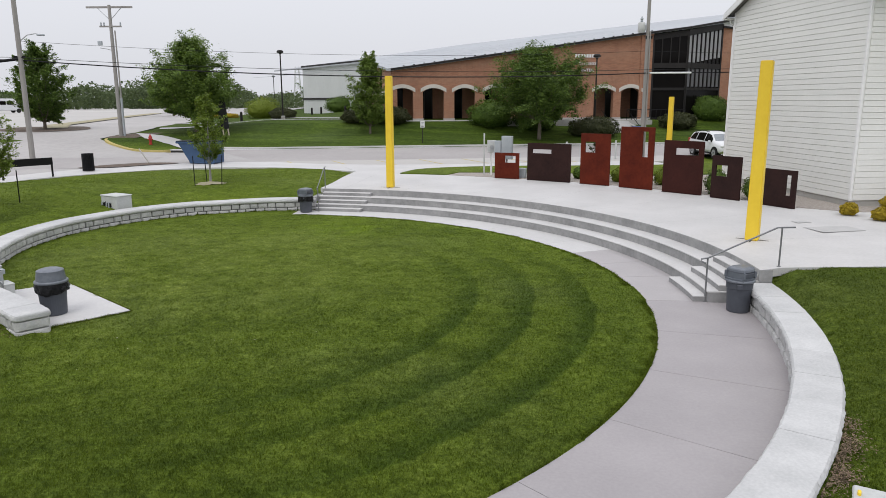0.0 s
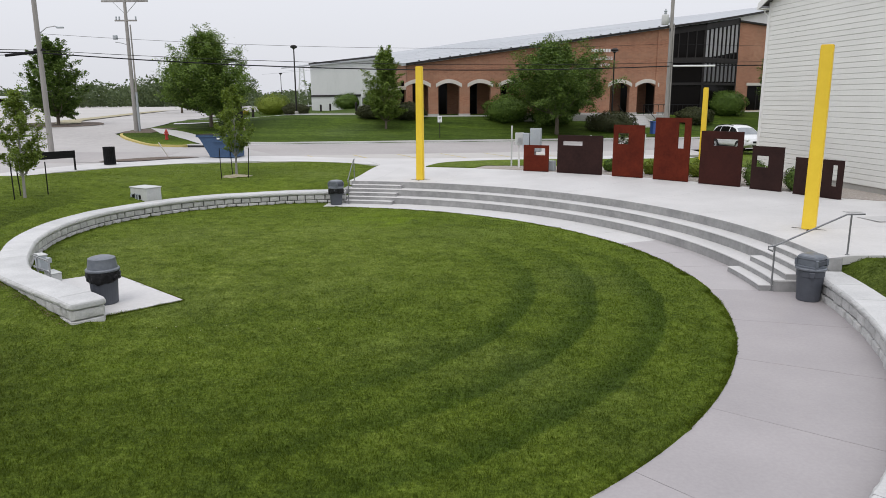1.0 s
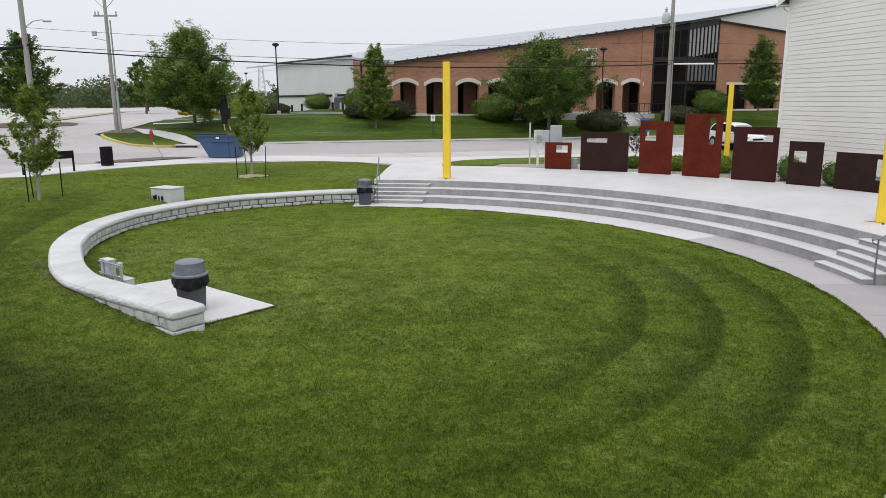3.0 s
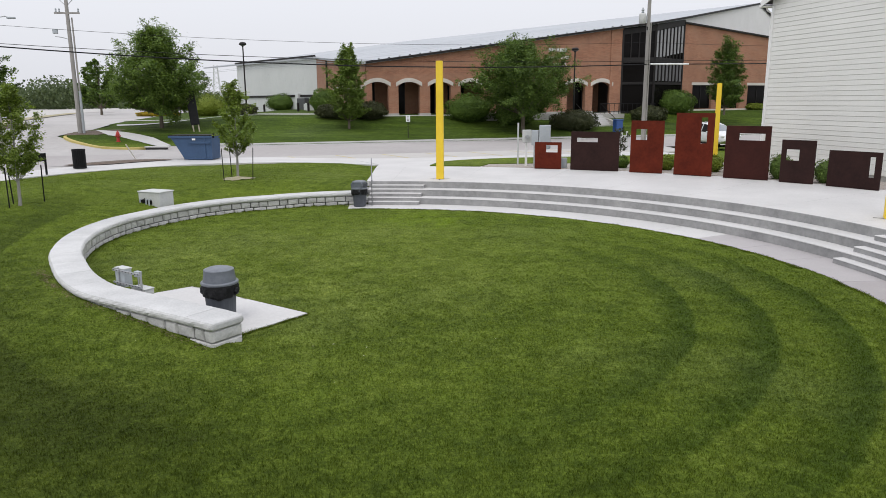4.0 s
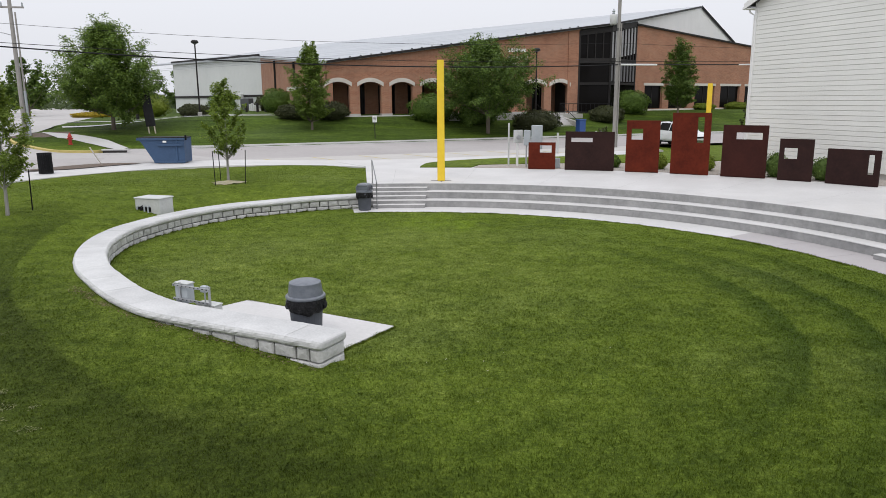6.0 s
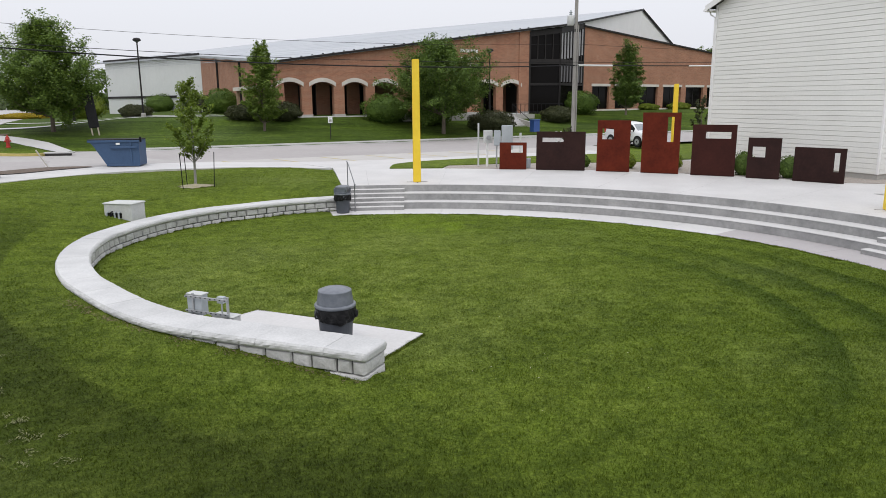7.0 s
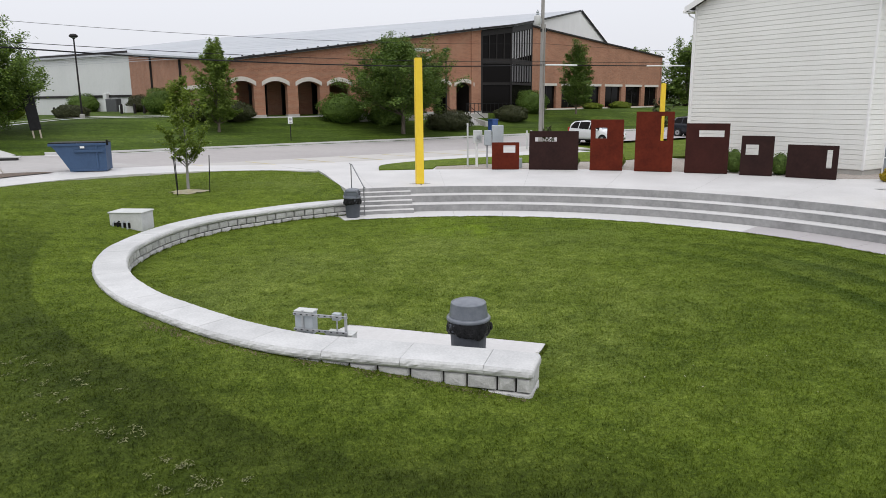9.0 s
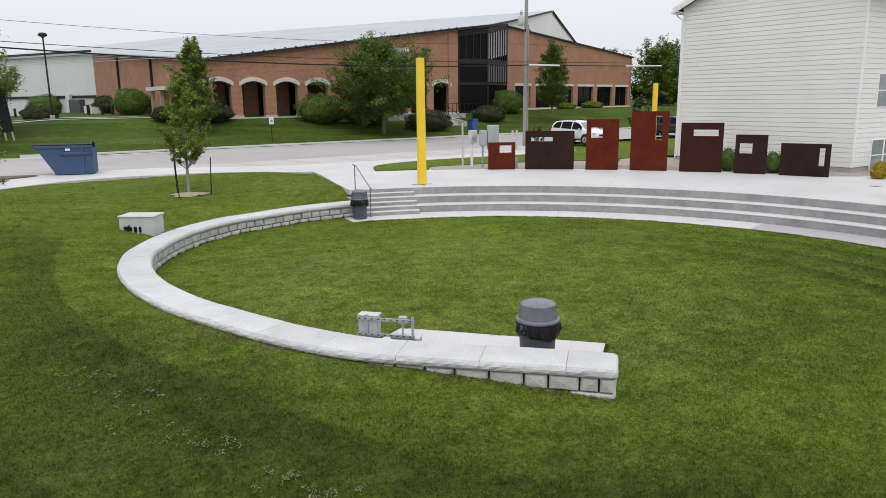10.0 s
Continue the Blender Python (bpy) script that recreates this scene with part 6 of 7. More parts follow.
for x in (-0.4, 0.1):
    part("post", box(x - 0.04, x + 0.04, -0.04, 0.04, 0, 1.2), M_steel, pe2)
pe3 = root("marker_post", pose(2.25, 37.6, Z_BED + 0.02), "slim pale marker post in the gravel", "post", "marker posts")
part("post", box(-0.04, 0.04, -0.03, 0.03, 0, 2.2, 0.01), M_palebox, pe3)
for x, y, h in ((7.9, 45.2, 1.3), (11.6, 47.6, 1.25), (12.0, 47.7, 1.25)):
    p = root("marker_post", pose(x, y, 0.0), "slim pale marker post in the gravel", "post", "marker posts")
    part("post", box(-0.06, 0.06, -0.04, 0.04, 0, h, 0.01), M_palebox, p)
ub = root("utility_box", pose(4.15, 35.75, Z_BED + 0.02, 0, 0, -28), "low grey metal box between steel panels", "utility box")
part("box_body", box(-0.2, 0.2, -0.12, 0.12, 0, 0.5, 0.02), M_greybox, ub)

# access covers in the plaza
for x, y, w, h, lab in ((12.55, 21.2, 1.5, 0.9, "grey flush access cover set in the concrete"), (12.1, 22.4, 0.5, 0.32, "small grey flush cover set in the concrete")):
    c = root("access_cover", pose(x, y, plaza_z(x, y) + 0.004, 0, 0, 12), lab, "cover", "access covers")
    part("cover_plate", box(-w / 2, w / 2, -h / 2, h / 2, 0, 0.006), M_cover, c)

# shallow control joints sawn into the plaza
for ang in (9, 21, 33, 45, 57, 69, 80):
    t = radians(ang)
    nx, ny = -math.sin(t) * 0.004, math.cos(t) * 0.004
    rows = [polar(r, ang) for r in np.linspace(R_LIP + 0.02, 21.0, 16)]
    bm = bmesh.new()
    ring = [[bm.verts.new((x + k * nx, y + k * ny, plaza_z(x, y) + 0.006)) for k in (1, -1)] for x, y in rows]
    for a, b in zip(ring, ring[1:]):
        bm.faces.new((a[0], a[1], b[1], b[0]))
    tagged(part("plaza_joint", bm, M_riser), "fine sawn joint in the concrete plaza", "joint", "plaza joints", "structure")


# ---------------------------------------------------------------- vehicles
def car(m, paint, label):
    """A rounded sport-utility body lofted from cross-sections, with glass, wheels and lights of its own."""
    th = root("parked_car", m, label, "car", "parked cars")
    roof_l = [(-2.33, 0.98), (-2.25, 1.22), (-2.08, 1.50), (-1.85, 1.65), (-1.3, 1.71), (-0.4, 1.74), (0.25, 1.70), (0.62, 1.60), (1.30, 1.12), (1.45, 1.07), (1.95, 0.98), (2.22, 0.86), (2.36, 0.66)]
    belt_l = [(-2.33, 0.95), (-1.9, 1.14), (-0.5, 1.08), (1.3, 1.0), (2.36, 0.62)]
    wide_l = [(-2.33, 0.70), (-2.1, 0.85), (-1.3, 0.92), (1.2, 0.92), (1.9, 0.87), (2.2, 0.76), (2.36, 0.60)]
    low_l = [(-2.33, 0.42), (-1.9, 0.30), (1.9, 0.28), (2.36, 0.38)]

    def side_point(x, f):
        """On the side glass: f from the belt line (0) to the roof's edge (1)."""
        zr, w = table(x, roof_l), table(x, wide_l)
        zb = min(table(x, belt_l), zr - 0.03)
        lean = 0.26 * min(1.0, max(0.0, (zr - zb) / 0.6))
        return w * 0.97 - lean * f, zb + (zr - 0.05 - zb) * f

    xs = sorted({x for x, _ in roof_l} | {-2.29, -2.16, -0.9, 0.45, 0.8, 1.0, 1.15, 1.7, 2.1, 2.3})
    bm = bmesh.new()
    rows = []
    for x in xs:
        zr, w, z0 = table(x, roof_l), table(x, wide_l), table(x, low_l)
        zb = min(table(x, belt_l), zr - 0.03)
        wr, ze = side_point(x, 1.0)
        half = [(w * 0.80, z0), (w * 0.97, z0 + 0.10), (w, z0 + 0.3 * (zb - z0)), (w, z0 + 0.65 * (zb - z0)), (w * 0.97, zb), (wr, ze), (wr - 0.10, zr - 0.01), (wr * 0.45, zr + 0.012)]
        rows.append([bm.verts.new((x, -y, z)) for y, z in half] + [bm.verts.new((x, y, z)) for y, z in half[::-1]])
    n = len(rows[0])
    for a, b in zip(rows, rows[1:]):
        for i in range(n):
            bm.faces.new((a[i], a[(i + 1) % n], b[(i + 1) % n], b[i]))
    bm.faces.new(rows[0])
    bm.faces.new(rows[-1][::-1])
    body = part("body", bm, paint, th, smooth=True)
    for sgn in (-1, 1):
        for x0, x1, cut0, cut1 in ((-1.92, -1.12, 0.5, 0.0), (-1.04, -0.02, 0.0, 0.0), (0.06, 1.02, 0.0, 0.62)):
            bm = bmesh.new()
            k = 8
            lo, hi = [], []
            for i in range(k + 1):
                x = x0 + (x1 - x0) * i / k
                top = 0.93 - (cut0 * max(0, 1 - 3 * i / k) if cut0 else 0)
                for f, acc in ((0.06, lo), (top, hi)):
                    y, z = side_point(x, f)
                    acc.append(bm.verts.new((x, sgn * (y + 0.012), z + 0.006)))
            for i in range(k):
                bm.faces.new((lo[i], lo[i + 1], hi[i + 1], hi[i]))
            part("side_window", bm, M_glass, body, "dark side window")
        for x in (-1.42, 1.42):
            part("wheel_arch", tube([(x, sgn * 0.60, 0.36), (x, sgn * 0.925, 0.36)], 0.41, 24), M_black, body, "black wheel arch")
            w = part("wheel", tube([(x, sgn * 0.70, 0.34), (x, sgn * 0.94, 0.34)], 0.34, 24), M_tyre, th, "black tyre")
            part("rim", tube([(x, sgn * 0.9, 0.34), (x, sgn * 0.955, 0.34)], 0.22, 16), M_steel, w, "silver wheel rim")
            part("hub", tube([(x, sgn * 0.95, 0.34), (x, sgn * 0.962, 0.34)], 0.06, 10), M_black, w, "dark hub cap")
        part("mirror", box(0.82, 0.98, sgn * 1.0 - 0.09, sgn * 1.0 + 0.07, 1.02, 1.16, 0.03), paint, body, "body-coloured door mirror")
        part("headlight", box(1.98, 2.24, sgn * 0.66 - 0.13, sgn * 0.66 + 0.13, 0.74, 0.88, 0.03), M_signwhite, body, "clear headlight")
        part("tail_light", box(-2.30, -2.12, sgn * 0.74 - 0.08, sgn * 0.74 + 0.08, 0.92, 1.22, 0.03), M_red, body, "red tail light")
        part("roof_rail", tube([(-1.7, sgn * 0.60, 1.70), (-0.4, sgn * 0.62, 1.78), (0.2, sgn * 0.60, 1.72)], 0.02, 6), M_black, body)
        part("sill_trim", box(-1.0, 1.0, sgn * 0.91 - 0.02, sgn * 0.91 + 0.02, 0.27, 0.36, 0.01), M_black, body, "dark sill trim")
    part("grille", box(2.22, 2.37, -0.42, 0.42, 0.60, 0.74, 0.02), M_black, body, "dark upper grille")
    part("bumper_intake", box(2.20, 2.36, -0.5, 0.5, 0.38, 0.50, 0.02), M_black, body, "dark lower intake")
    for pts, nm in (((0.66, 1.28), "windscreen"), ((-2.06, -2.24), "rear_window")):
        bm = bmesh.new()
        rows = []
        for i in range(5):
            x = pts[0] + (pts[1] - pts[0]) * i / 4
            z, y = table(x, roof_l) + 0.022, side_point(x, 1.0)[0] - 0.08
            rows.append([bm.verts.new((x, q * y, z - 0.03 * abs(q) ** 3)) for q in (-1, -0.5, 0, 0.5, 1)])
        for a, b in zip(rows, rows[1:]):
            for i in range(4):
                bm.faces.new((a[i], a[i + 1], b[i + 1], b[i]))
        part(nm, bm, M_sash if nm == "windscreen" else M_glass, body, "windscreen with sky reflection put into its colour" if nm == "windscreen" else "dark tinted glass")
    return th


car(pose(19.2, 50.1, road_z(19.2, 50.1), 0, 0, -79), M_silver, "silver sport-utility car parked at an angle on the street")
car(pose(32.5, 53.6, road_z(32.5, 53.6), 0, 0, -75), M_navy, "dark car parked at the kerb beyond the house")

bus = root("shuttle_bus", pose(-96, 150, 1.6, 0, 0, 62), "white shuttle bus parked on the far lot", "bus")
part("body", box(-3.5, 3.5, -1.2, 1.2, 0.5, 3.0, 0.1), M_white, bus)
part("cab", box(3.4, 5.0, -1.05, 1.05, 0.5, 2.0, 0.2), M_white, bus)
for sgn in (-1, 1):
    for k in range(4):
        part("window", box(-3.0 + k * 1.5, -1.8 + k * 1.5, sgn * 1.21 - 0.01, sgn * 1.21 + 0.01, 1.7, 2.5), M_glass, bus, "dark window")
    for x in (-2.2, 3.9):
        part("wheel", tube([(x, sgn * 0.9, 0.45), (x, sgn * 1.2, 0.45)], 0.45, 16), M_tyre, bus, "black tyre")

# ---------------------------------------------------------------- small things round the brick building
bbn = root("recycling_bin", pose(16.7, 62.3, 0.55, 0, 0, 8), "blue plastic wheeled bin at the entrance steps", "waste bin")
part("body", prism([(-0.3, -0.35), (0.3, -0.35), (0.3, 0.35), (-0.3, 0.35)], 0, 1.0), M_bluebin, bbn)
part("lid", box(-0.34, 0.34, -0.4, 0.38, 1.0, 1.1, 0.02), M_bluebin, bbn)
en = root("entrance_steps", Matrix(), "concrete entrance stair with low wall before the brick front", "steps", kind="structure")
for k in range(8):
    s0 = 19.4
    part("stair_step", prism([bp(s0, -5.2 + k * 0.34, 0).xy, bp(s0 + 2.4, -5.2 + k * 0.34, 0).xy, bp(s0 + 2.4, -0.4, 0).xy, bp(s0, -0.4, 0).xy], 0.6, 0.75 + k * 0.165), M_conc, en)
for s0 in (19.1, 21.8):
    part("stair_cheek", prism([bp(s0, -5.4, 0).xy, bp(s0 + 0.3, -5.4, 0).xy, bp(s0 + 0.3, -0.4, 0).xy, bp(s0, -0.4, 0).xy], 0.4, lambda x, y: 1.3 + 0.16 * max(0, street(x, y) - 63.5)), M_found, en)
part("terrace_wall", prism([bp(10.0, -2.4, 0).xy, bp(19.1, -2.4, 0).xy, bp(19.1, -2.1, 0).xy, bp(10.0, -2.1, 0).xy], 0.4, B_BASE + 0.1), M_found, en, "low grey concrete terrace wall")
part("terrace", prism([bp(10.0, -2.1, 0).xy, bp(24.5, -2.1, 0).xy, bp(24.5, -0.4, 0).xy, bp(10.0, -0.4, 0).xy], 0.4, B_BASE - 0.02), M_found, en, "concrete terrace")
rl = root("terrace_railing", Matrix(), "thin dark steel railing round the terrace", "railing")
for k in range(13):
    p = bp(21.9 + k * 0.5, -2.0, 0)
    part("baluster", box(p.x - 0.02, p.x + 0.02, p.y - 0.02, p.y + 0.02, B_BASE - 0.05, B_BASE + 1.0), M_black, rl)
for zz in (0.2, 0.98):
    part("top_rail", tube([bp(21.9, -2.0, B_BASE + zz), bp(27.9, -2.0, B_BASE + zz)], 0.03, 6), M_black, rl)
part("stair_rail", tube([bp(21.9, -2.0, B_BASE + 0.98), bp(21.9, -5.2, 1.55), bp(21.9, -5.4, 1.5)], 0.03, 6), M_black, rl)
part("stair_rail", tube([bp(19.3, -2.0, B_BASE + 0.98), bp(19.3, -5.2, 1.55), bp(19.3, -5.4, 1.5)], 0.03, 6), M_black, rl)
# downpipes and porch columns on the side wall
wd = (WB - WA).normalized()
wnrm = Vector((-wd.y, wd.x))
for f in (0.36, 0.68):
    p = WA + (WB - WA) * f + wnrm * 0.12
    part("downpipe", box(p.x - 0.12, p.x + 0.12, p.y - 0.12, p.y + 0.12, 2.0, roof_z(*p) - 0.3), M_darktrim, building, "dark bronze downpipe")
pc = WA + (WB - WA) * 0.2
for f in (0.06, 0.13, 0.2, 0.27):
    p = WA + (WB - WA) * f + wnrm * 1.2
    part("porch_column", box(p.x - 0.18, p.x + 0.18, p.y - 0.18, p.y + 0.18, 1.6, 4.5, 0.02), M_brick, building, "brick porch column")
q0, q1 = WA + (WB - WA) * 0.03, WA + (WB - WA) * 0.3
part("porch_beam", prism([q0, q1, q1 + wnrm * 1.45, q0 + wnrm * 1.45], 4.5, 4.85), M_stone, building, "pale porch canopy")
for k, (f, w, h) in enumerate(((0.8, 1.0, 1.0), (0.84, 1.1, 1.2), (0.88, 1.2, 1.1))):
    p = WA + (WB - WA) * f + wnrm * 2.0
    ac = root("cooling_unit", pose(p.x, p.y, 1.95, 0, 0, 10), "pale metal cooling unit beside the brick wall", "cooling unit", "cooling units")
    part("unit_body", box(-w / 2, w / 2, -w / 2, w / 2, 0, h, 0.04), M_metalwall, ac)
    part("fan_guard", lathe([(0.4, h), (0.4, h + 0.05), (0.1, h + 0.08)], 14), M_darktrim, ac, "dark fan grille")
eb = root("transformer_cabinet", pose(-14.8, 118.5, 1.7, 0, 0, -55), "grey transformer cabinet by the pale hall", "electrical box")
part("cabinet", box(-1.2, 1.2, -0.8, 0.8, 0, 2.2, 0.05), M_darkcab, eb, "dark grey cabinet")
part("cabinet", box(-2.2, -1.35, -0.5, 0.5, 0.4, 3.0, 0.05), M_metalwall, eb)
for x, y in ((-22.5, 116.0), (-20.8, 115.0), (-24.6, 84.0), (-14.0, 96.0), (-12.6, 95.0), (-11.6, 94.4)):
    bo = root("bollard", pose(x, y, land_z(x, y)), "short dark bollard beside the path", "bollard", "dark bollards")
    part("bollard_post", lathe([(0.16, -0.1), (0.16, 1.0), (0.12, 1.1), (0.0, 1.12)], 12), M_darktrim, bo)
# letters on the brick front
sg = root("wall_lettering", Matrix(), "white raised metal lettering on the brick wall", "lettering")


def word(text, s, z, size):
    cu = bpy.data.curves.new("word", "FONT")
    cu.body, cu.size, cu.extrude, cu.align_x = text, size, 0.04, "CENTER"
    cu.space_character = 1.1
    tmp = bpy.data.objects.new("tmp", cu)
    scene.collection.objects.link(tmp)
    dg = bpy.context.evaluated_depsgraph_get()
    me = bpy.data.meshes.new_from_object(tmp.evaluated_get(dg))
    bpy.data.objects.remove(tmp)
    me.materials.clear()
    me.materials.append(M_signwhite)
    ob = new("word", me)
    ob.parent = sg
    p = bp(s, -0.06, z)
    ob.matrix_basis = Matrix.Translation(p) @ Matrix.Rotation(math.atan2(BD.y, BD.x), 4, "Z") @ Matrix.Rotation(math.pi / 2, 4, "X")
    return ob


word("WELLNESS", 18.17, 7.28, 0.44)
word("CENTER", 18.2, 6.63, 0.44)
for i in range(7):
    u0, u1 = 17.14 + i * 0.285, 17.34 + i * 0.285
    part("name_bar", prism([bp(u0, -0.06, 0).xy, bp(u1, -0.06, 0).xy, bp(u1, 0, 0).xy, bp(u0, 0, 0).xy], 8.0, 8.31), M_signwhite, sg, "white bars")


# ---------------------------------------------------------------- plants
def leaves_mesh(pts, normals, size, rng, aspect=0.62):
    """Small pointed leaves at the given places."""
    n = len(pts)
    up = rng.normal(size=(n, 3))
    nn = normals + 0.75 * rng.normal(size=(n, 3))
    nn /= np.linalg.norm(nn, axis=1)[:, None]
    u = np.cross(nn, up)
    u /= np.linalg.norm(u, axis=1)[:, None] + 1e-9
    w = np.cross(nn, u)
    s = size * rng.uniform(0.65, 1.35, size=(n, 1))
    v = np.empty((n, 4, 3))
    v[:, 0] = pts - u * s * 0.5
    v[:, 1] = pts + w * s * 0.5 * aspect + nn * s * 0.08
    v[:, 2] = pts + u * s * 0.5
    v[:, 3] = pts - w * s * 0.5 * aspect + nn * s * 0.08
    return v.reshape(-1, 3)


def quad_object(name, verts, material, parent, k=4):
    n = len(verts) // k
    me = bpy.data.meshes.new(name)
    me.vertices.add(len(verts))
    me.vertices.foreach_set("co", verts.astype(np.float32).ravel())
    me.loops.add(n * k)
    me.loops.foreach_set("vertex_index", np.arange(n * k, dtype=np.int32))
    me.polygons.add(n)
    me.polygons.foreach_set("loop_start", np.arange(0, n * k, k, dtype=np.int32))
    me.polygons.foreach_set("loop_total", np.full(n, k, dtype=np.int32))
    me.update(calc_edges=True)
    me.materials.append(material)
    ob = new(name, me)
    if parent is not None:
        ob.parent = parent
    return ob


PROFILES = {
    "broad": [(0, 0.35), (0.12, 0.78), (0.3, 1.0), (0.5, 0.93), (0.7, 0.7), (0.86, 0.42), (1.0, 0.08)],
    "round": [(0, 0.45), (0.15, 0.85), (0.35, 1.0), (0.6, 0.95), (0.8, 0.72), (1.0, 0.2)],
    "column": [(0, 0.45), (0.15, 0.8), (0.3, 1.0), (0.55, 0.92), (0.8, 0.66), (1.0, 0.18)],
    "vase": [(0, 0.25), (0.2, 0.75), (0.4, 1.0), (0.6, 0.8), (0.8, 0.42), (1.0, 0.12)],
}


def tree(x, y, z0, z_low, z_top, radius, profile, n_clump, n_leaf, leaf, material, seed, label, trunk=0.18, bark=None, clump=0.16, off=(0, 0)):
    rng = np.random.default_rng(seed)
    prof = PROFILES[profile]
    th = root("tree", pose(x, y, z0), label, "tree", "trees")
    h0, h1 = z_low - z0, z_top - z0
    span = h1 - h0
    n_limb = max(9, n_clump // 7)
    twigs_per = 9
    per = max(3, n_leaf // (n_limb * twigs_per))
    limbs, pts, nor = [], [], []
    for k in range(n_limb):
        u = (k + rng.uniform(0.1, 0.9)) / n_limb
        a = 2.39996 * k + rng.uniform(-0.35, 0.35)
        t_tip = min(1.0, 0.06 + 0.97 * u ** 0.9)
        swell = 1 + 0.10 * math.sin(2 * a + seed) + 0.08 * math.sin(3 * a + 7 * u + 2 * seed)
        r_tip = table(t_tip, prof) * radius * swell * rng.uniform(0.74, 1.0)
        z_tip = h0 + t_tip * span
        z_base = max(0.72 * h0, z_tip - 0.25 * span - 0.75 * r_tip)
        f0, f1 = max(0.0, (z_base - h0) / span), t_tip
        base = np.array((off[0] * f0, off[1] * f0, z_base))
        tip = np.array((off[0] * f1 + r_tip * math.cos(a), off[1] * f1 + r_tip * math.sin(a), z_tip))
        knee = base + (tip - base) * 0.5 + np.array((0.08 * r_tip * math.cos(a), 0.08 * r_tip * math.sin(a), -0.03 * span))
        limbs.append((base, knee, tip, u))
        reach_out = tip - base
        ln = np.linalg.norm(reach_out) + 1e-6
        for q in range(twigs_per):
            w = 0.25 + 0.75 * (q + rng.uniform(0, 1)) / twigs_per
            p0 = (1 - w) ** 2 * base + 2 * w * (1 - w) * knee + w * w * tip
            d = 0.55 * reach_out / ln + np.array((0, 0, 0.42)) + 0.52 * rng.normal(size=3)
            d /= np.linalg.norm(d)
            tl = radius * clump * rng.uniform(0.9, 2.1) * (0.75 + 0.4 * w)
            m = max(2, int(per * rng.uniform(0.6, 1.4)))
            t = rng.uniform(0.0, 1.0, size=(m, 1)) ** 0.8
            flat = np.array((1.0, 1.0, 0.55))
            pts.append(p0 + d * t * tl + rng.normal(size=(m, 3)) * flat * tl * (0.24 - 0.15 * t))
            nor.append(np.tile(np.array((0, 0, 1.1)) + 0.5 * d, (m, 1)))
    pts, nor = np.concatenate(pts), np.concatenate(nor)
    # trunk and limbs
    bm = bmesh.new()
    path = [Vector((0, 0, -0.1)), Vector((0.02, 0.01, h0 * 0.6)), Vector((off[0] * 0.2 + 0.03, off[1] * 0.2, h0 + 0.2 * span)), Vector((off[0] * 0.6, off[1] * 0.6 + 0.03, h0 + 0.62 * span)), Vector((off[0], off[1], h1 * 0.97))]
    add_tube(bm, path, [trunk * 1.25, trunk, trunk * 0.75, trunk * 0.35, trunk * 0.08], 10)
    part("trunk", bm, bark or M_bark, th)
    bm = bmesh.new()
    for base, knee, tip, u in limbs:
        r0 = trunk * 0.42 * (1 - 0.6 * u)
        add_tube(bm, [base, knee, base * 0.1 + tip * 0.9], [r0, r0 * 0.6, r0 * 0.2], 5)
    part("branch_work", bm, bark or M_bark, th)
    quad_object("crown", leaves_mesh(pts, nor, leaf, rng), material, th)
    return th


tree(-22.3, 62.5, land_z(-22.3, 62.5), 2.75, 8.3, 4.3, "broad", 300, 86000, 0.165, M_leaf_oak, 11, "large leafy green tree with a broad crown on the far lawn", 0.14, clump=0.23)
tree(8.2, 62.7, land_z(8.2, 62.7), 2.7, 7.35, 4.35, "round", 300, 90000, 0.16, M_leaf_maple, 12, "large dense dark green tree before the brick building", 0.15, clump=0.23)
tree(-6.95, 63.6, land_z(-6.95, 63.6), 1.9, 7.6, 1.6, "column", 210, 30000, 0.15, M_leaf_airy, 13, "narrow upright green tree on the far lawn", 0.1, clump=0.3)
tree(29.8, 68.5, 1.9, 2.7, 8.3, 1.75, "column", 260, 36000, 0.15, M_leaf_maple, 14, "narrow upright green tree before the brick wing", 0.1, clump=0.3)
tree(-37.2, 64.8, 1.2, 2.4, 8.6, 2.5, "round", 230, 42000, 0.175, M_leaf_maple, 15, "rounded green street tree on a mulch island", 0.14, clump=0.24)
tree(-11.55, 34.2, -0.05, 1.25, 4.1, 1.1, "vase", 112, 10500, 0.095, M_leaf_young, 16, "young staked tree with sparse fresh leaves on the lawn", 0.05, M_poleWood, clump=0.24, off=(0.05, 0))
tree(-17.83, 27.1, land_z(-17.83, 27.1), 1.0, 3.8, 1.15, "vase", 115, 11500, 0.095, M_leaf_young, 17, "young staked tree with sparse fresh leaves on the lawn", 0.05, M_poleWood, clump=0.24, off=(0.1, 0))


def stake_set(x, y, z0, places):
    for dx, dy in places:
        st = root("tree_stake", pose(x + dx, y + dy, z0, 3 * dy, 4 * dx, 0), "thin dark green steel stake beside a young tree", "stake", "tree stakes")
        part("stake_post", box(-0.016, 0.016, -0.016, 0.016, -0.2, 1.4), M_black, st)


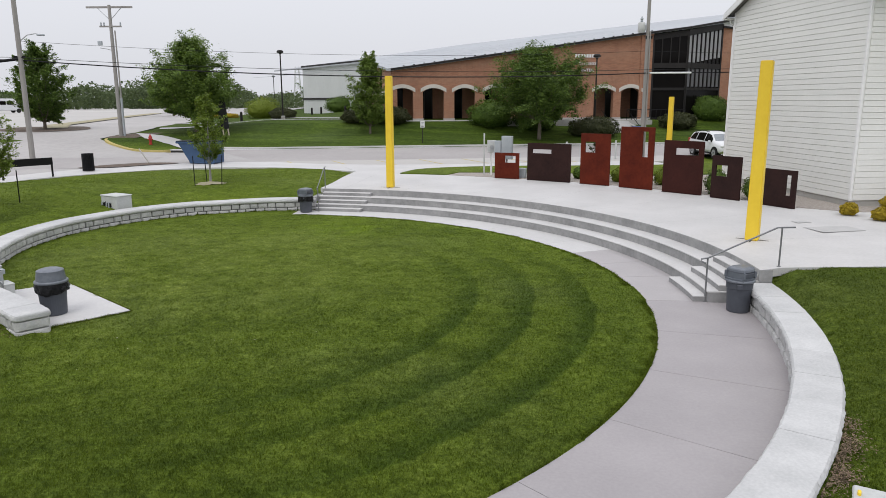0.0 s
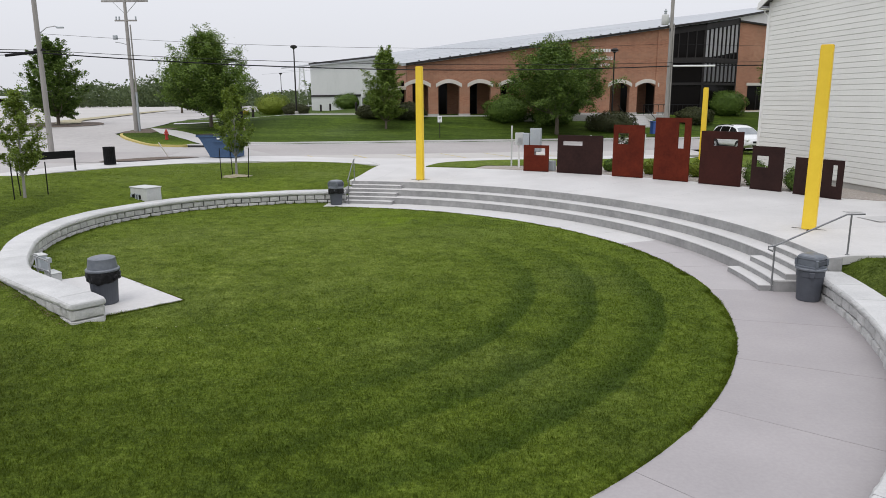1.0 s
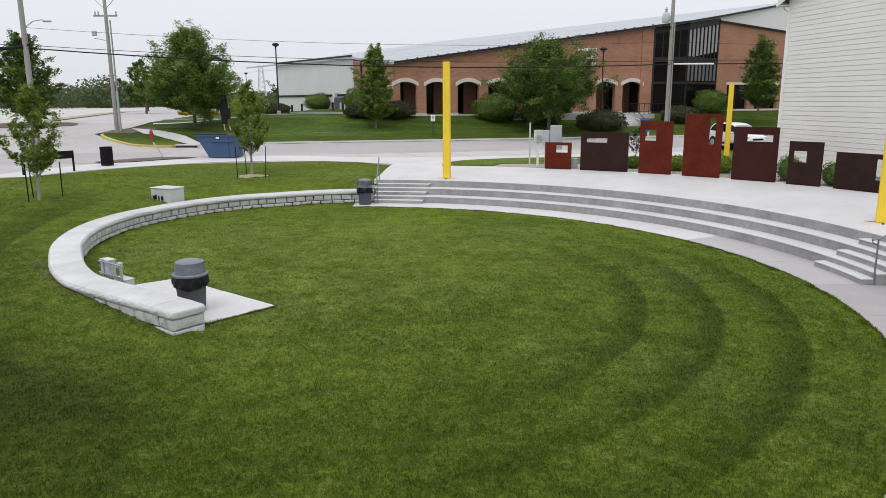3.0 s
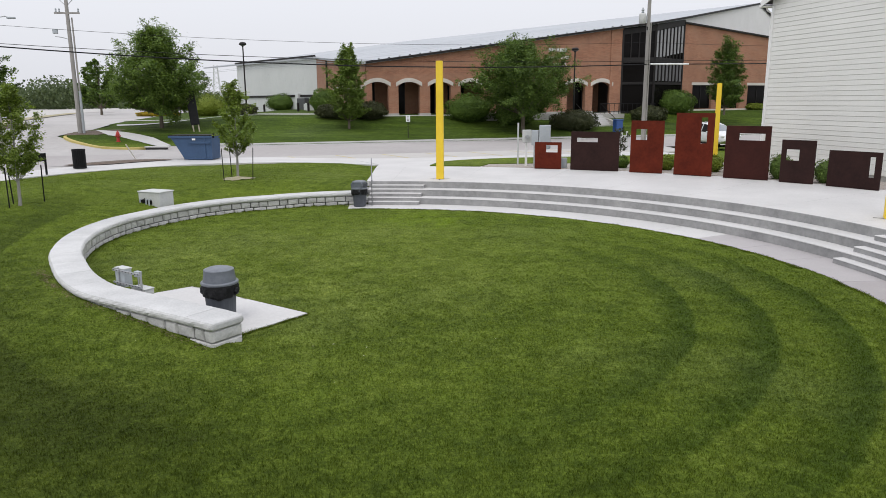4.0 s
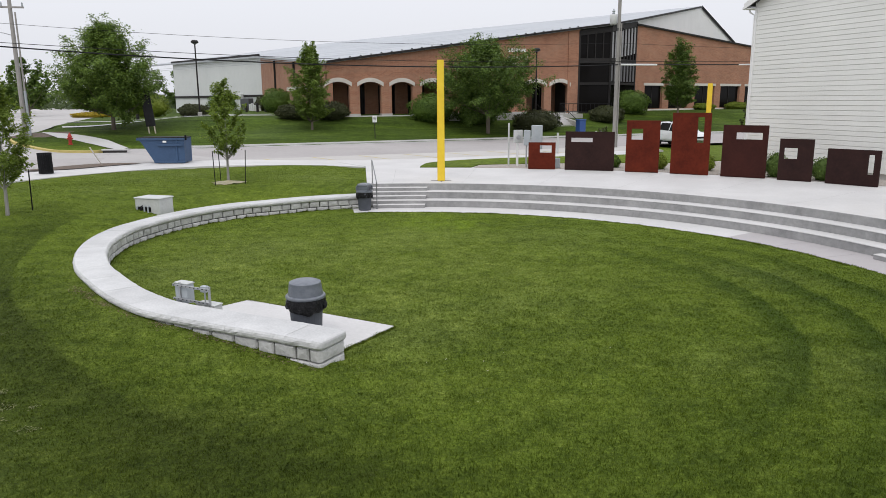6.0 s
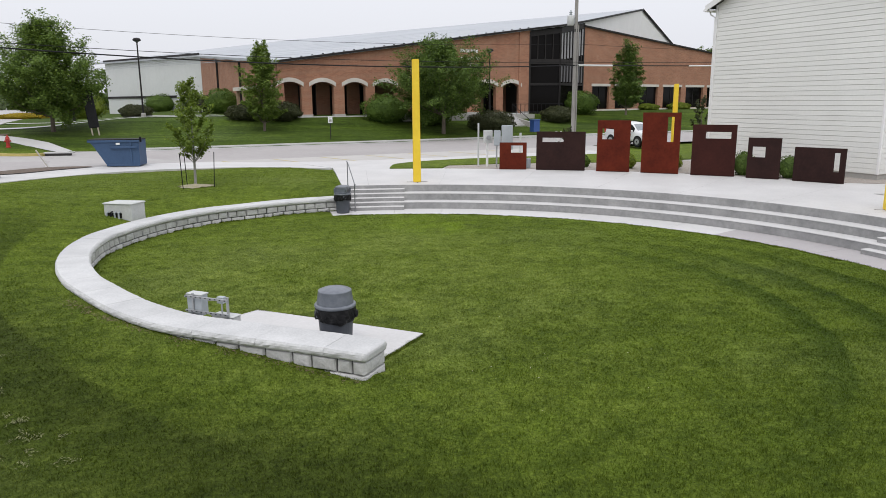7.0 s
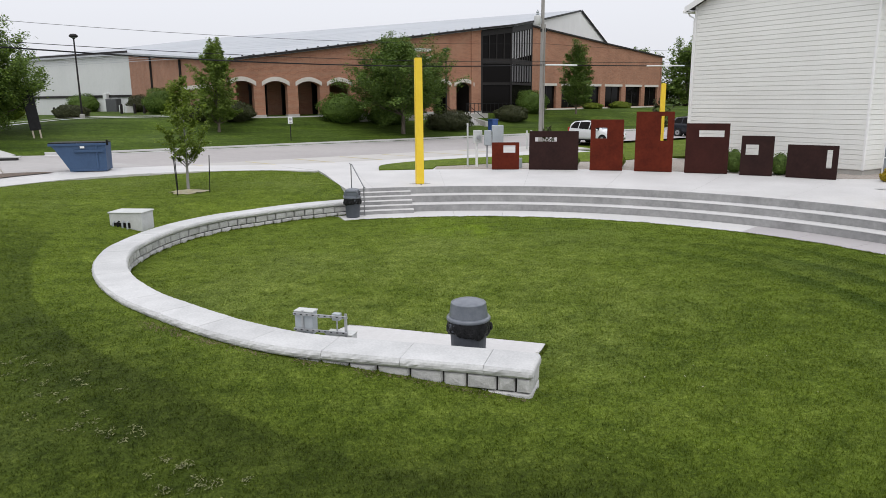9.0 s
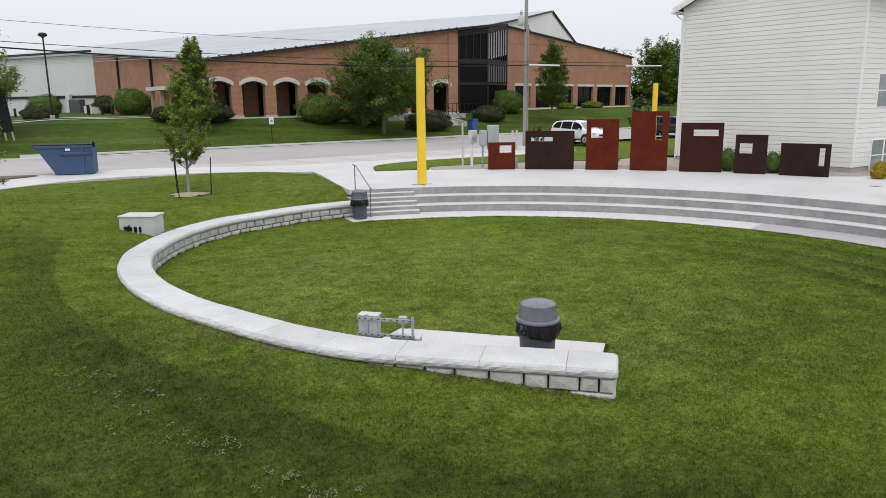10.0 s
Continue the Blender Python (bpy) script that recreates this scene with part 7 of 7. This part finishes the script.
stake_set(-11.55, 34.2, -0.05, ((-0.45, -0.9), (-0.35, 0.5), (0.75, -0.55)))
stake_set(-17.83, 27.1, -0.2, ((-0.17, -0.4), (-0.4, 0.4), (0.48, 0.8)))
ring = []
for a in np.linspace(0, 2 * math.pi, 64, endpoint=False):
    q = 0.62 * (1 + 0.13 * math.sin(3 * a + 1) + 0.08 * math.sin(7 * a) + 0.05 * math.sin(15 * a + 2))
    ring.append((-11.55 + q * 1.1 * math.cos(a), 34.1 + q * math.sin(a)))
sheet("straw_ring", ring, lambda px, py: land_z(px, py) + 0.015 + 0.11 * max(0, 1 - math.hypot(px + 11.55, py - 34.1) / 0.75) ** 1.3, M_straw, "straw-coloured mulch ring under a young tree", "mulch bed", 0.1)


def bush(x, y, z0, rx, ry, h, n, leaf, material, seed, label, core=None):
    rng = np.random.default_rng(seed)
    th = root("bush", pose(x, y, z0), label, "bush", "bushes")
    bm = bmesh.new()
    bmesh.ops.create_icosphere(bm, subdivisions=3, radius=1.0)
    for v in bm.verts:
        k = 0.92 + 0.08 * noise.noise(v.co * 2.3 + Vector((seed, 0, 0)))
        v.co = Vector((v.co.x * rx * k, v.co.y * ry * k, h * 0.46 + v.co.z * h * 0.5 * k))
    part("inner_core", bm, material, th, "dense inner twigs")
    d = rng.normal(size=(n, 3))
    d /= np.linalg.norm(d, axis=1)[:, None]
    lump = 1 + 0.09 * np.sin(4 * np.arctan2(d[:, 1], d[:, 0]) + seed) + 0.07 * np.sin(7 * d[:, 2] + 3 * d[:, 0] + seed) + rng.uniform(-0.1, 0.08, n)
    p = d * np.array((rx, ry, h * 0.52)) * lump[:, None]
    p[:, 2] += h * 0.48
    p[:, 2] = np.maximum(p[:, 2], 0.03)
    quad_object("foliage", leaves_mesh(p, d, leaf, rng), material, th)
    return th


G = "rounded clipped green shrub before the brick building"
for i, (x, y, rx, ry, h, mat, lab) in enumerate((
        (4.2, 67.3, 2.1, 1.6, 2.45, M_leaf_bush, G), (8.3, 67.0, 1.9, 1.4, 2.0, M_leaf_bush, G), (26.6, 72.4, 1.8, 1.5, 2.45, M_leaf_bush, G),
        (-8.4, 66.8, 1.5, 1.2, 1.3, M_leaf_purple, "low purplish shrub at the brick corner"), (-5.2, 66.9, 1.6, 1.2, 1.5, M_leaf_purple, "low purplish shrub at the brick corner"),
        (13.4, 64.6, 2.15, 1.4, 1.75, M_leaf_purple, "low spreading purplish shrub below the terrace"),
        (22.3, 69.0, 1.65, 1.3, 1.55, M_leaf_purple, "low spreading purplish shrub beside the entrance"),
        (-18.0, 77.1, 1.4, 1.2, 1.2, M_leaf_purple, "low purplish shrub by the path"),
        (-10.0, 87.0, 1.8, 1.6, 2.8, M_leaf_bush, "big dark green shrub against the brick side wall"), (-11.5, 106.5, 1.9, 1.7, 2.3, M_leaf_purple, "dark purplish shrub against the brick side wall"),
        (-19.0, 123.0, 2.4, 2.0, 2.7, M_leaf_bush, "rounded green shrub before the pale hall"), (-26.0, 99.0, 2.3, 2.0, 2.8, M_leaf_lime, "rounded lime-green shrub by the far path"), (-33.5, 103.0, 2.6, 1.2, 0.75, M_leaf_gold, "low golden shrub beside the far path"),
        (44.5, 80.2, 1.4, 0.9, 0.9, M_leaf_lime, "low lime-green shrub under the wing windows"), (39.0, 78.5, 1.2, 1.0, 0.8, M_leaf_lime, "low lime-green shrub under the wing windows"))):
    bush(x, y, land_z(x, y) - 0.1, rx, ry, h, 5200, 0.14, mat, 40 + i, lab)
for i, (x, y, rx, h, mat, lab) in enumerate((
        (14.35, 23.70, 0.29, 0.40, M_leaf_gold, "small golden-yellow shrub in the gravel bed"), (14.85, 22.60, 0.31, 0.40, M_leaf_gold, "small golden-yellow shrub in the gravel bed"), (16.6, 24.9, 0.4, 0.5, M_leaf_gold, "small golden-yellow shrub in the gravel bed"),
        (11.75, 29.2, 0.46, 1.05, M_leaf_maple, "dark green shrub between steel panels"), (12.68, 27.5, 0.48, 0.95, M_leaf_maple, "dark green shrub between steel panels"),
        (7.05, 35.3, 0.35, 0.6, M_leaf_bush, "small dark green shrub between steel panels"), (8.75, 33.9, 0.42, 0.7, M_leaf_lime, "small lime-green shrub between steel panels"),
        (10.5, 32.6, 0.42, 0.75, M_leaf_lime, "small lime-green shrub between steel panels"))):
    bush(x, y, Z_BED + 0.01, rx, rx, h, 1500, 0.07, mat, 70 + i, lab)
tree(25.5, 50.5, 0.2, 0.9, 3.4, 1.0, "round", 40, 1300, 0.16, M_leaf_purple, 21, "small dark-leaved ornamental tree near the street", 0.05, clump=0.25)
tree(8.9, 40.6, -0.05, 0.5, 1.75, 0.5, "round", 26, 700, 0.12, M_leaf_purple, 22, "small dark-leaved ornamental tree on the grass island", 0.03, clump=0.28)
for i, (x, y, r, h) in enumerate(((66, 92, 4.6, 8.8), (73, 96, 4.2, 9.2), (60, 96, 3.6, 7.4), (82, 92, 4.6, 9.5), (92, 100, 5, 9), (70, 82, 4.2, 7.6))):
    tree(x, y, 2.0, 2.3, 2.0 + h, r, "round", 170, 16000, 0.36, M_leaf_oak, 30 + i, "green tree beyond the brick wing", 0.18, clump=0.26)
for i, (x, y, r, h) in enumerate(((-46, 118, 3.6, 8.0), (-57, 150, 3.6, 7), (-33, 178, 4.4, 8.5))):
    tree(x, y, 1.6, 2.8, 1.6 + h, r, "round", 80, 6000, 0.42, M_leaf_maple, 50 + i, "green tree beside the far street", 0.16, clump=0.22)


def far_woods():
    """The tree belt along the horizon."""
    rng = np.random.default_rng(90)
    pts, nor = [], []
    for k in range(330):
        a = rng.uniform(62, 152)
        dist = rng.uniform(240, 330)
        cx, cy = dist * math.cos(radians(a)), dist * math.sin(radians(a))
        hh = rng.uniform(4.5, 8) * (1.0 + 0.3 * math.sin(a * 0.35) + 0.15 * math.sin(a * 1.3))
        rr = rng.uniform(4.5, 9.5)
        n = 420
        d = rng.normal(size=(n, 3))
        d /= np.linalg.norm(d, axis=1)[:, None]
        p = d * np.array((rr, rr, hh * 0.55)) * rng.uniform(0.75, 1.08, size=(n, 1)) + np.array((cx, cy, 1.0 + hh * 0.5))
        p[:, 2] = np.maximum(p[:, 2], 0.5)
        pts.append(p)
        nor.append(d)
    pts, nor = np.concatenate(pts), np.concatenate(nor)
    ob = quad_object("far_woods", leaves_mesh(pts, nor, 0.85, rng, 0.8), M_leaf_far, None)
    return tagged(ob, "belt of green trees along the horizon, haze put into its colour", "woods", kind="stuff")


far_woods()
# tall lattice tower beyond the hall; its pale metal tone stands for haze
tw = root("lattice_tower", pose(-54.3, 253.3, 1.0, 0, 0, 20), "grey lattice tower on the horizon, haze put into its pale tone", "tower")
for sx, sy in ((-1, -1), (1, -1), (1, 1), (-1, 1)):
    part("tower_leg", tube([(1.7 * sx, 1.7 * sy, 0), (0.9 * sx, 0.9 * sy, 9), (0.55 * sx, 0.55 * sy, 14.6)], 0.13, 5), M_metalwall, tw)
for k in range(9):
    z0, z1 = 1.6 * k, 1.6 * k + 1.6
    w0, w1 = 1.7 - 0.08 * z0, 1.7 - 0.08 * z1
    for sgn in (-1, 1):
        part("lattice_brace", tube([(-w0 * sgn, -w0, z0), (w1 * sgn, -w1, z1)], 0.07, 4), M_metalwall, tw)
        part("lattice_brace", tube([(-w0, -w0 * sgn, z0), (-w1, w1 * sgn, z1)], 0.07, 4), M_metalwall, tw)


# ---------------------------------------------------------------- grass blades
def in_poly(px, py, poly):
    hit = np.zeros(len(px), bool)
    j = len(poly) - 1
    for i in range(len(poly)):
        xi, yi = poly[i]
        xj, yj = poly[j]
        c = (yi > py) != (yj > py)
        with np.errstate(divide="ignore", invalid="ignore"):
            hit ^= c & (px < (xj - xi) * (py - yi) / (yj - yi + 1e-12) + xi)
        j = i
    return hit


def ground_height():
    """The ground sheet's own heights, for quick look-up."""
    co = np.empty(len(ground.data.vertices) * 3)
    ground.data.vertices.foreach_get("co", co)
    co = co.reshape(-1, 3)
    gx = np.unique(co[:, 0])
    gy = np.unique(co[:, 1])
    return gx, gy, co[:, 2].reshape(len(gy), len(gx))


GX, GY, GZ = ground_height()


def heights(x, y):
    i = np.clip(np.searchsorted(GX, x) - 1, 0, len(GX) - 2)
    j = np.clip(np.searchsorted(GY, y) - 1, 0, len(GY) - 2)
    u = (x - GX[i]) / (GX[i + 1] - GX[i])
    v = (y - GY[j]) / (GY[j + 1] - GY[j])
    return (GZ[j, i] * (1 - u) + GZ[j, i + 1] * u) * (1 - v) + (GZ[j + 1, i] * (1 - u) + GZ[j + 1, i + 1] * u) * v


def on_lawn(x, y):
    r = np.hypot(x - CX, y - CY)
    bowl = in_poly(x, y, BOWL)
    ang = np.degrees(np.arctan2(y - CY, x - CX))
    ok = ~(bowl & (r > 12.87 - 0.2 * np.cos(np.radians(ang)) - 0.08 * np.sin(np.radians(ang)) + 0.015) & (ang > -81) & (ang < 87))
    ok &= ~in_poly(x, y, PAD)
    ok &= ~in_poly(x, y, strip_poly(WALL_L, 0.80)) & ~in_poly(x, y, strip_poly(WALL_R, 0.76))
    ok &= ~((r > R_LAWN) & (y > 16.18 + 0.047 * (x - 8.72)) & (ang < 84) & (ang > -20) & ~bowl)
    ok &= ~((r > 12.6) & (r < 15.5) & (ang > -81) & (ang < -50) & (y < 6))
    return ok & in_poly(x, y, LAWN_EDGE + [(-22.9, -20), (24, -20), (24, 16.85), (8.7, 16.2), (8, 20), (-5.4, 31.5)])


def lattice(x, y, size, seed):
    """Smooth random values from 0 to 1 over the plan, for lumps of about that size."""
    tab = np.random.default_rng(seed).uniform(0, 1, (512, 512))
    u, v = x / size + 4000.0, y / size + 4000.0
    i, j = np.floor(u).astype(int), np.floor(v).astype(int)
    a, b = u - i, v - j
    a, b = a * a * (3 - 2 * a), b * b * (3 - 2 * b)
    i0, i1, j0, j1 = i % 512, (i + 1) % 512, j % 512, (j + 1) % 512
    return (tab[i0, j0] * (1 - a) + tab[i1, j0] * a) * (1 - b) + (tab[i0, j1] * (1 - a) + tab[i1, j1] * a) * b


def tuft(x, y):
    return 0.5 * lattice(x, y, 0.10, 31) + 0.5 * lattice(x, y, 0.05, 32)


def blade_object(x, y, z, h, w, lean, rng, label):
    m = len(x)
    a = rng.uniform(0, 2 * math.pi, m)
    v = np.empty((m, 3, 3))
    v[:, 0] = np.stack([x - np.cos(a) * w, y - np.sin(a) * w, z - 0.005], 1)
    v[:, 1] = np.stack([x + np.cos(a) * w, y + np.sin(a) * w, z - 0.005], 1)
    v[:, 2] = np.stack([x + lean[:, 0], y + lean[:, 1], z + h], 1)
    ob = quad_object("grass_blades", v.reshape(-1, 3), M_blade, None, 3)
    return tagged(ob, label, "grass", kind="stuff")


def blades(n, height, width, seed):
    """Mown grass in small tufts, thinning out and coarsening away from the near edge of the lawn."""
    rng = np.random.default_rng(seed)
    x = rng.uniform(-23, 16, n)
    y = rng.uniform(-12, 42, n)
    d = np.hypot(np.maximum(np.abs(x + 6) - 9, 0), np.where(y > 4, y + 1, 5 + 2 * (4 - y)))
    keep = rng.uniform(0, 1, n) < np.minimum(1, (9.0 / d) ** 1.5) * np.clip(0.35 + 1.3 * tuft(x, y), 0, 1)
    x, y, d = x[keep], y[keep], d[keep]
    ok = on_lawn(x, y)
    x, y, d = x[ok], y[ok], d[ok]
    m = len(x)
    k = tuft(x, y)
    near = np.clip((34 - d) / 20, 0.25, 1)
    z = heights(x, y) + 0.05 * near * np.maximum(k - 0.35, 0)
    h = height * rng.uniform(0.55, 1.35, m) * (0.45 + 1.1 * k) * (np.maximum(d, 10) / 10) ** -0.45
    comb = 4 * math.pi * lattice(x, y, 0.22, 33)
    pull = 0.45 * lattice(x, y, 0.16, 34)
    lean = rng.normal(scale=0.5, size=(m, 2)) * (h * (1 + 0.07 * np.maximum(d - 10, 0)))[:, None]
    lean += (h * pull * (1 + 0.05 * np.maximum(d - 10, 0)))[:, None] * np.stack([np.cos(comb), np.sin(comb)], 1)
    w = width * rng.uniform(0.7, 1.3, m) * np.maximum(1, d / 11) ** 0.75
    return blade_object(x, y, z, h, w, lean, rng, "short mown green grass blades of the park lawn")


def edge_blades(line, side, n, reach_in, height, seed, label, z0):
    """Longer grass that hangs ragged over a border; side +1 leans to the line's left."""
    rng = np.random.default_rng(seed)
    pts = np.array(line, float)
    seg = np.diff(pts, axis=0)
    ln = np.hypot(seg[:, 0], seg[:, 1])
    i = rng.choice(len(seg), size=n, p=ln / ln.sum())
    t = rng.uniform(0, 1, n)[:, None]
    p = pts[i] + seg[i] * t
    nn = np.stack([-seg[i, 1], seg[i, 0]], 1) / ln[i][:, None] * side
    ragged = 0.6 * lattice(p[:, 0], p[:, 1], 0.35, seed + 1) + 0.4 * lattice(p[:, 0], p[:, 1], 0.09, seed + 2)
    p = p - nn * (reach_in * rng.uniform(0, 1, n) ** 1.3 * 1.0 - 0.035 * (ragged - 0.5))[:, None]
    h = height * rng.uniform(0.4, 1.3, n) * (0.4 + 1.1 * ragged)
    lean = nn * (h * rng.uniform(0.1, 1.5, n) * ragged)[:, None] + rng.normal(scale=0.5, size=(n, 2)) * h[:, None]
    dist = np.hypot(p[:, 0] + 6, p[:, 1] + 1)
    w = 0.0042 * rng.uniform(0.7, 1.3, n) * np.maximum(1, dist / 12) ** 0.8
    z = np.full(n, z0) if z0 is not None else heights(p[:, 0], p[:, 1])
    return blade_object(p[:, 0], p[:, 1], z, h, w, lean, rng, label)


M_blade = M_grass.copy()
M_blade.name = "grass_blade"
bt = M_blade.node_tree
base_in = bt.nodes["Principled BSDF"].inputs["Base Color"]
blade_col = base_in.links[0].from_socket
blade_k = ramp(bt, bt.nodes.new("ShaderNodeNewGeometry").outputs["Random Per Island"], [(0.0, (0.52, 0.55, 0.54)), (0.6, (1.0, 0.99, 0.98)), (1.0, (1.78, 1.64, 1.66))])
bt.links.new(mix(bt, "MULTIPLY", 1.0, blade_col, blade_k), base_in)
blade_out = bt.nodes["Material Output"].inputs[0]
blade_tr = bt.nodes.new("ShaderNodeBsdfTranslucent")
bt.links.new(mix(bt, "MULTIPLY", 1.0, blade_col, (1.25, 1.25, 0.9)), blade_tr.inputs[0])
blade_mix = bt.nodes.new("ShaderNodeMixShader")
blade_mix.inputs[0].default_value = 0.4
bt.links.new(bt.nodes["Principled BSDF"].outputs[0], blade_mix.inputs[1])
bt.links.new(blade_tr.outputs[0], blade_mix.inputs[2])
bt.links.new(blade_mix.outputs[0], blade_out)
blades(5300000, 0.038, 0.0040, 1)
LAWN_RIM = [polar(lawn_r(a), a) for a in np.arange(-82, 87.1, 2)]
edge_blades(LAWN_RIM, -1, 42000, 0.26, 0.030, 101, "ragged grass fringe along the curved walkway", Z_LAWN - 0.02)
edge_blades(PAD[:3], 1, 9000, 0.06, 0.04, 111, "ragged grass fringe round the concrete pad", Z_LAWN)
edge_blades([PAD[3], PAD[0]], 1, 3500, 0.06, 0.04, 112, "ragged grass fringe round the concrete pad", Z_LAWN)
WALL_FOOT = strip_poly(WALL_L, 0.74)
edge_blades(WALL_FOOT[len(WALL_L):], 1, 7000, 0.10, 0.035, 121, "ragged grass fringe along the foot of the low wall", None)
edge_blades(WALL_FOOT[:len(WALL_L)], 1, 14000, 0.08, 0.045, 122, "ragged grass fringe along the foot of the low wall", Z_LAWN)


def scatter(name, line, spread, n, size, material, label, category, seed, lift=0.03, slim=0.35, clumps=0):
    """Loose flakes strewn along a plan line."""
    rng = np.random.default_rng(seed)
    t = rng.uniform(0, len(line) - 1.001, n)
    i = t.astype(int)
    pts = np.array(line)
    p = pts[i] + (pts[i + 1] - pts[i]) * (t - i)[:, None] + rng.normal(size=(n, 2)) * spread * rng.uniform(0.3, 1.0, (n, 1))
    if clumps:
        p = p[rng.integers(0, clumps, n)] + rng.normal(size=(n, 2)) * 0.045
    # gather the flakes into loose tufts
    p += 0.06 * np.sin(p[:, ::-1] * 9)
    ok = on_lawn(p[:, 0], p[:, 1])
    p = p[ok]
    q = np.column_stack([p, heights(p[:, 0], p[:, 1]) + lift * rng.uniform(0.4, 1.2, len(p))])
    up = np.tile((0.0, 0.0, 2.0), (len(q), 1))
    return tagged(quad_object(name, leaves_mesh(q, up, size, rng, slim), material, None), label, category, kind="stuff")


scatter("dry_clippings", [(-15.6, 17.2), (-14.95, 16.1), (-14.3, 14.5), (-13.6, 13.5), (-13.1, 12.8), (-12.6, 11.6)], 0.34, 800, 0.05, M_clip, "dry straw-coloured clippings on the lawn", "clippings", 5, lift=0.02, slim=0.3, clumps=46)
scatter("leaf_litter", [(6.15, 8.7), (5.75, 7.75), (5.2, 7.1), (4.7, 6.6)], 0.17, 2600, 0.045, M_litter, "brown leaf litter along the foot of the wall", "leaf litter", 6, 0.045)
scatter("leaf_litter", [(-13.6, 18.4), (-12.7, 16.9), (-11.6, 15.65), (-10.6, 14.75), (-9.6, 13.95), (-8.6, 13.15)], 0.10, 1500, 0.04, M_litter, "brown bare soil crumbs along the foot of the wall", "leaf litter", 7, 0.02)
scatter("fallen_petals", [(-12, 16), (-7, 12), (-3, 14), (-6, 20), (-9, 22)], 1.6, 40, 0.034, M_petal, "pale fallen leaves strewn on the round lawn", "leaves", 8, 0.03)

# ---------------------------------------------------------------- low walls, block by block
stone_wall("stone_wall_1", WALL_L, 0.76, Z_CAP, 1.25, "curved low wall of pale rock-faced blocks with limestone caps", 3)
stone_wall("stone_wall_2", WALL_R, 0.73, Z_CAP, 1.2, "curved low wall of pale rock-faced blocks with limestone caps", 5)
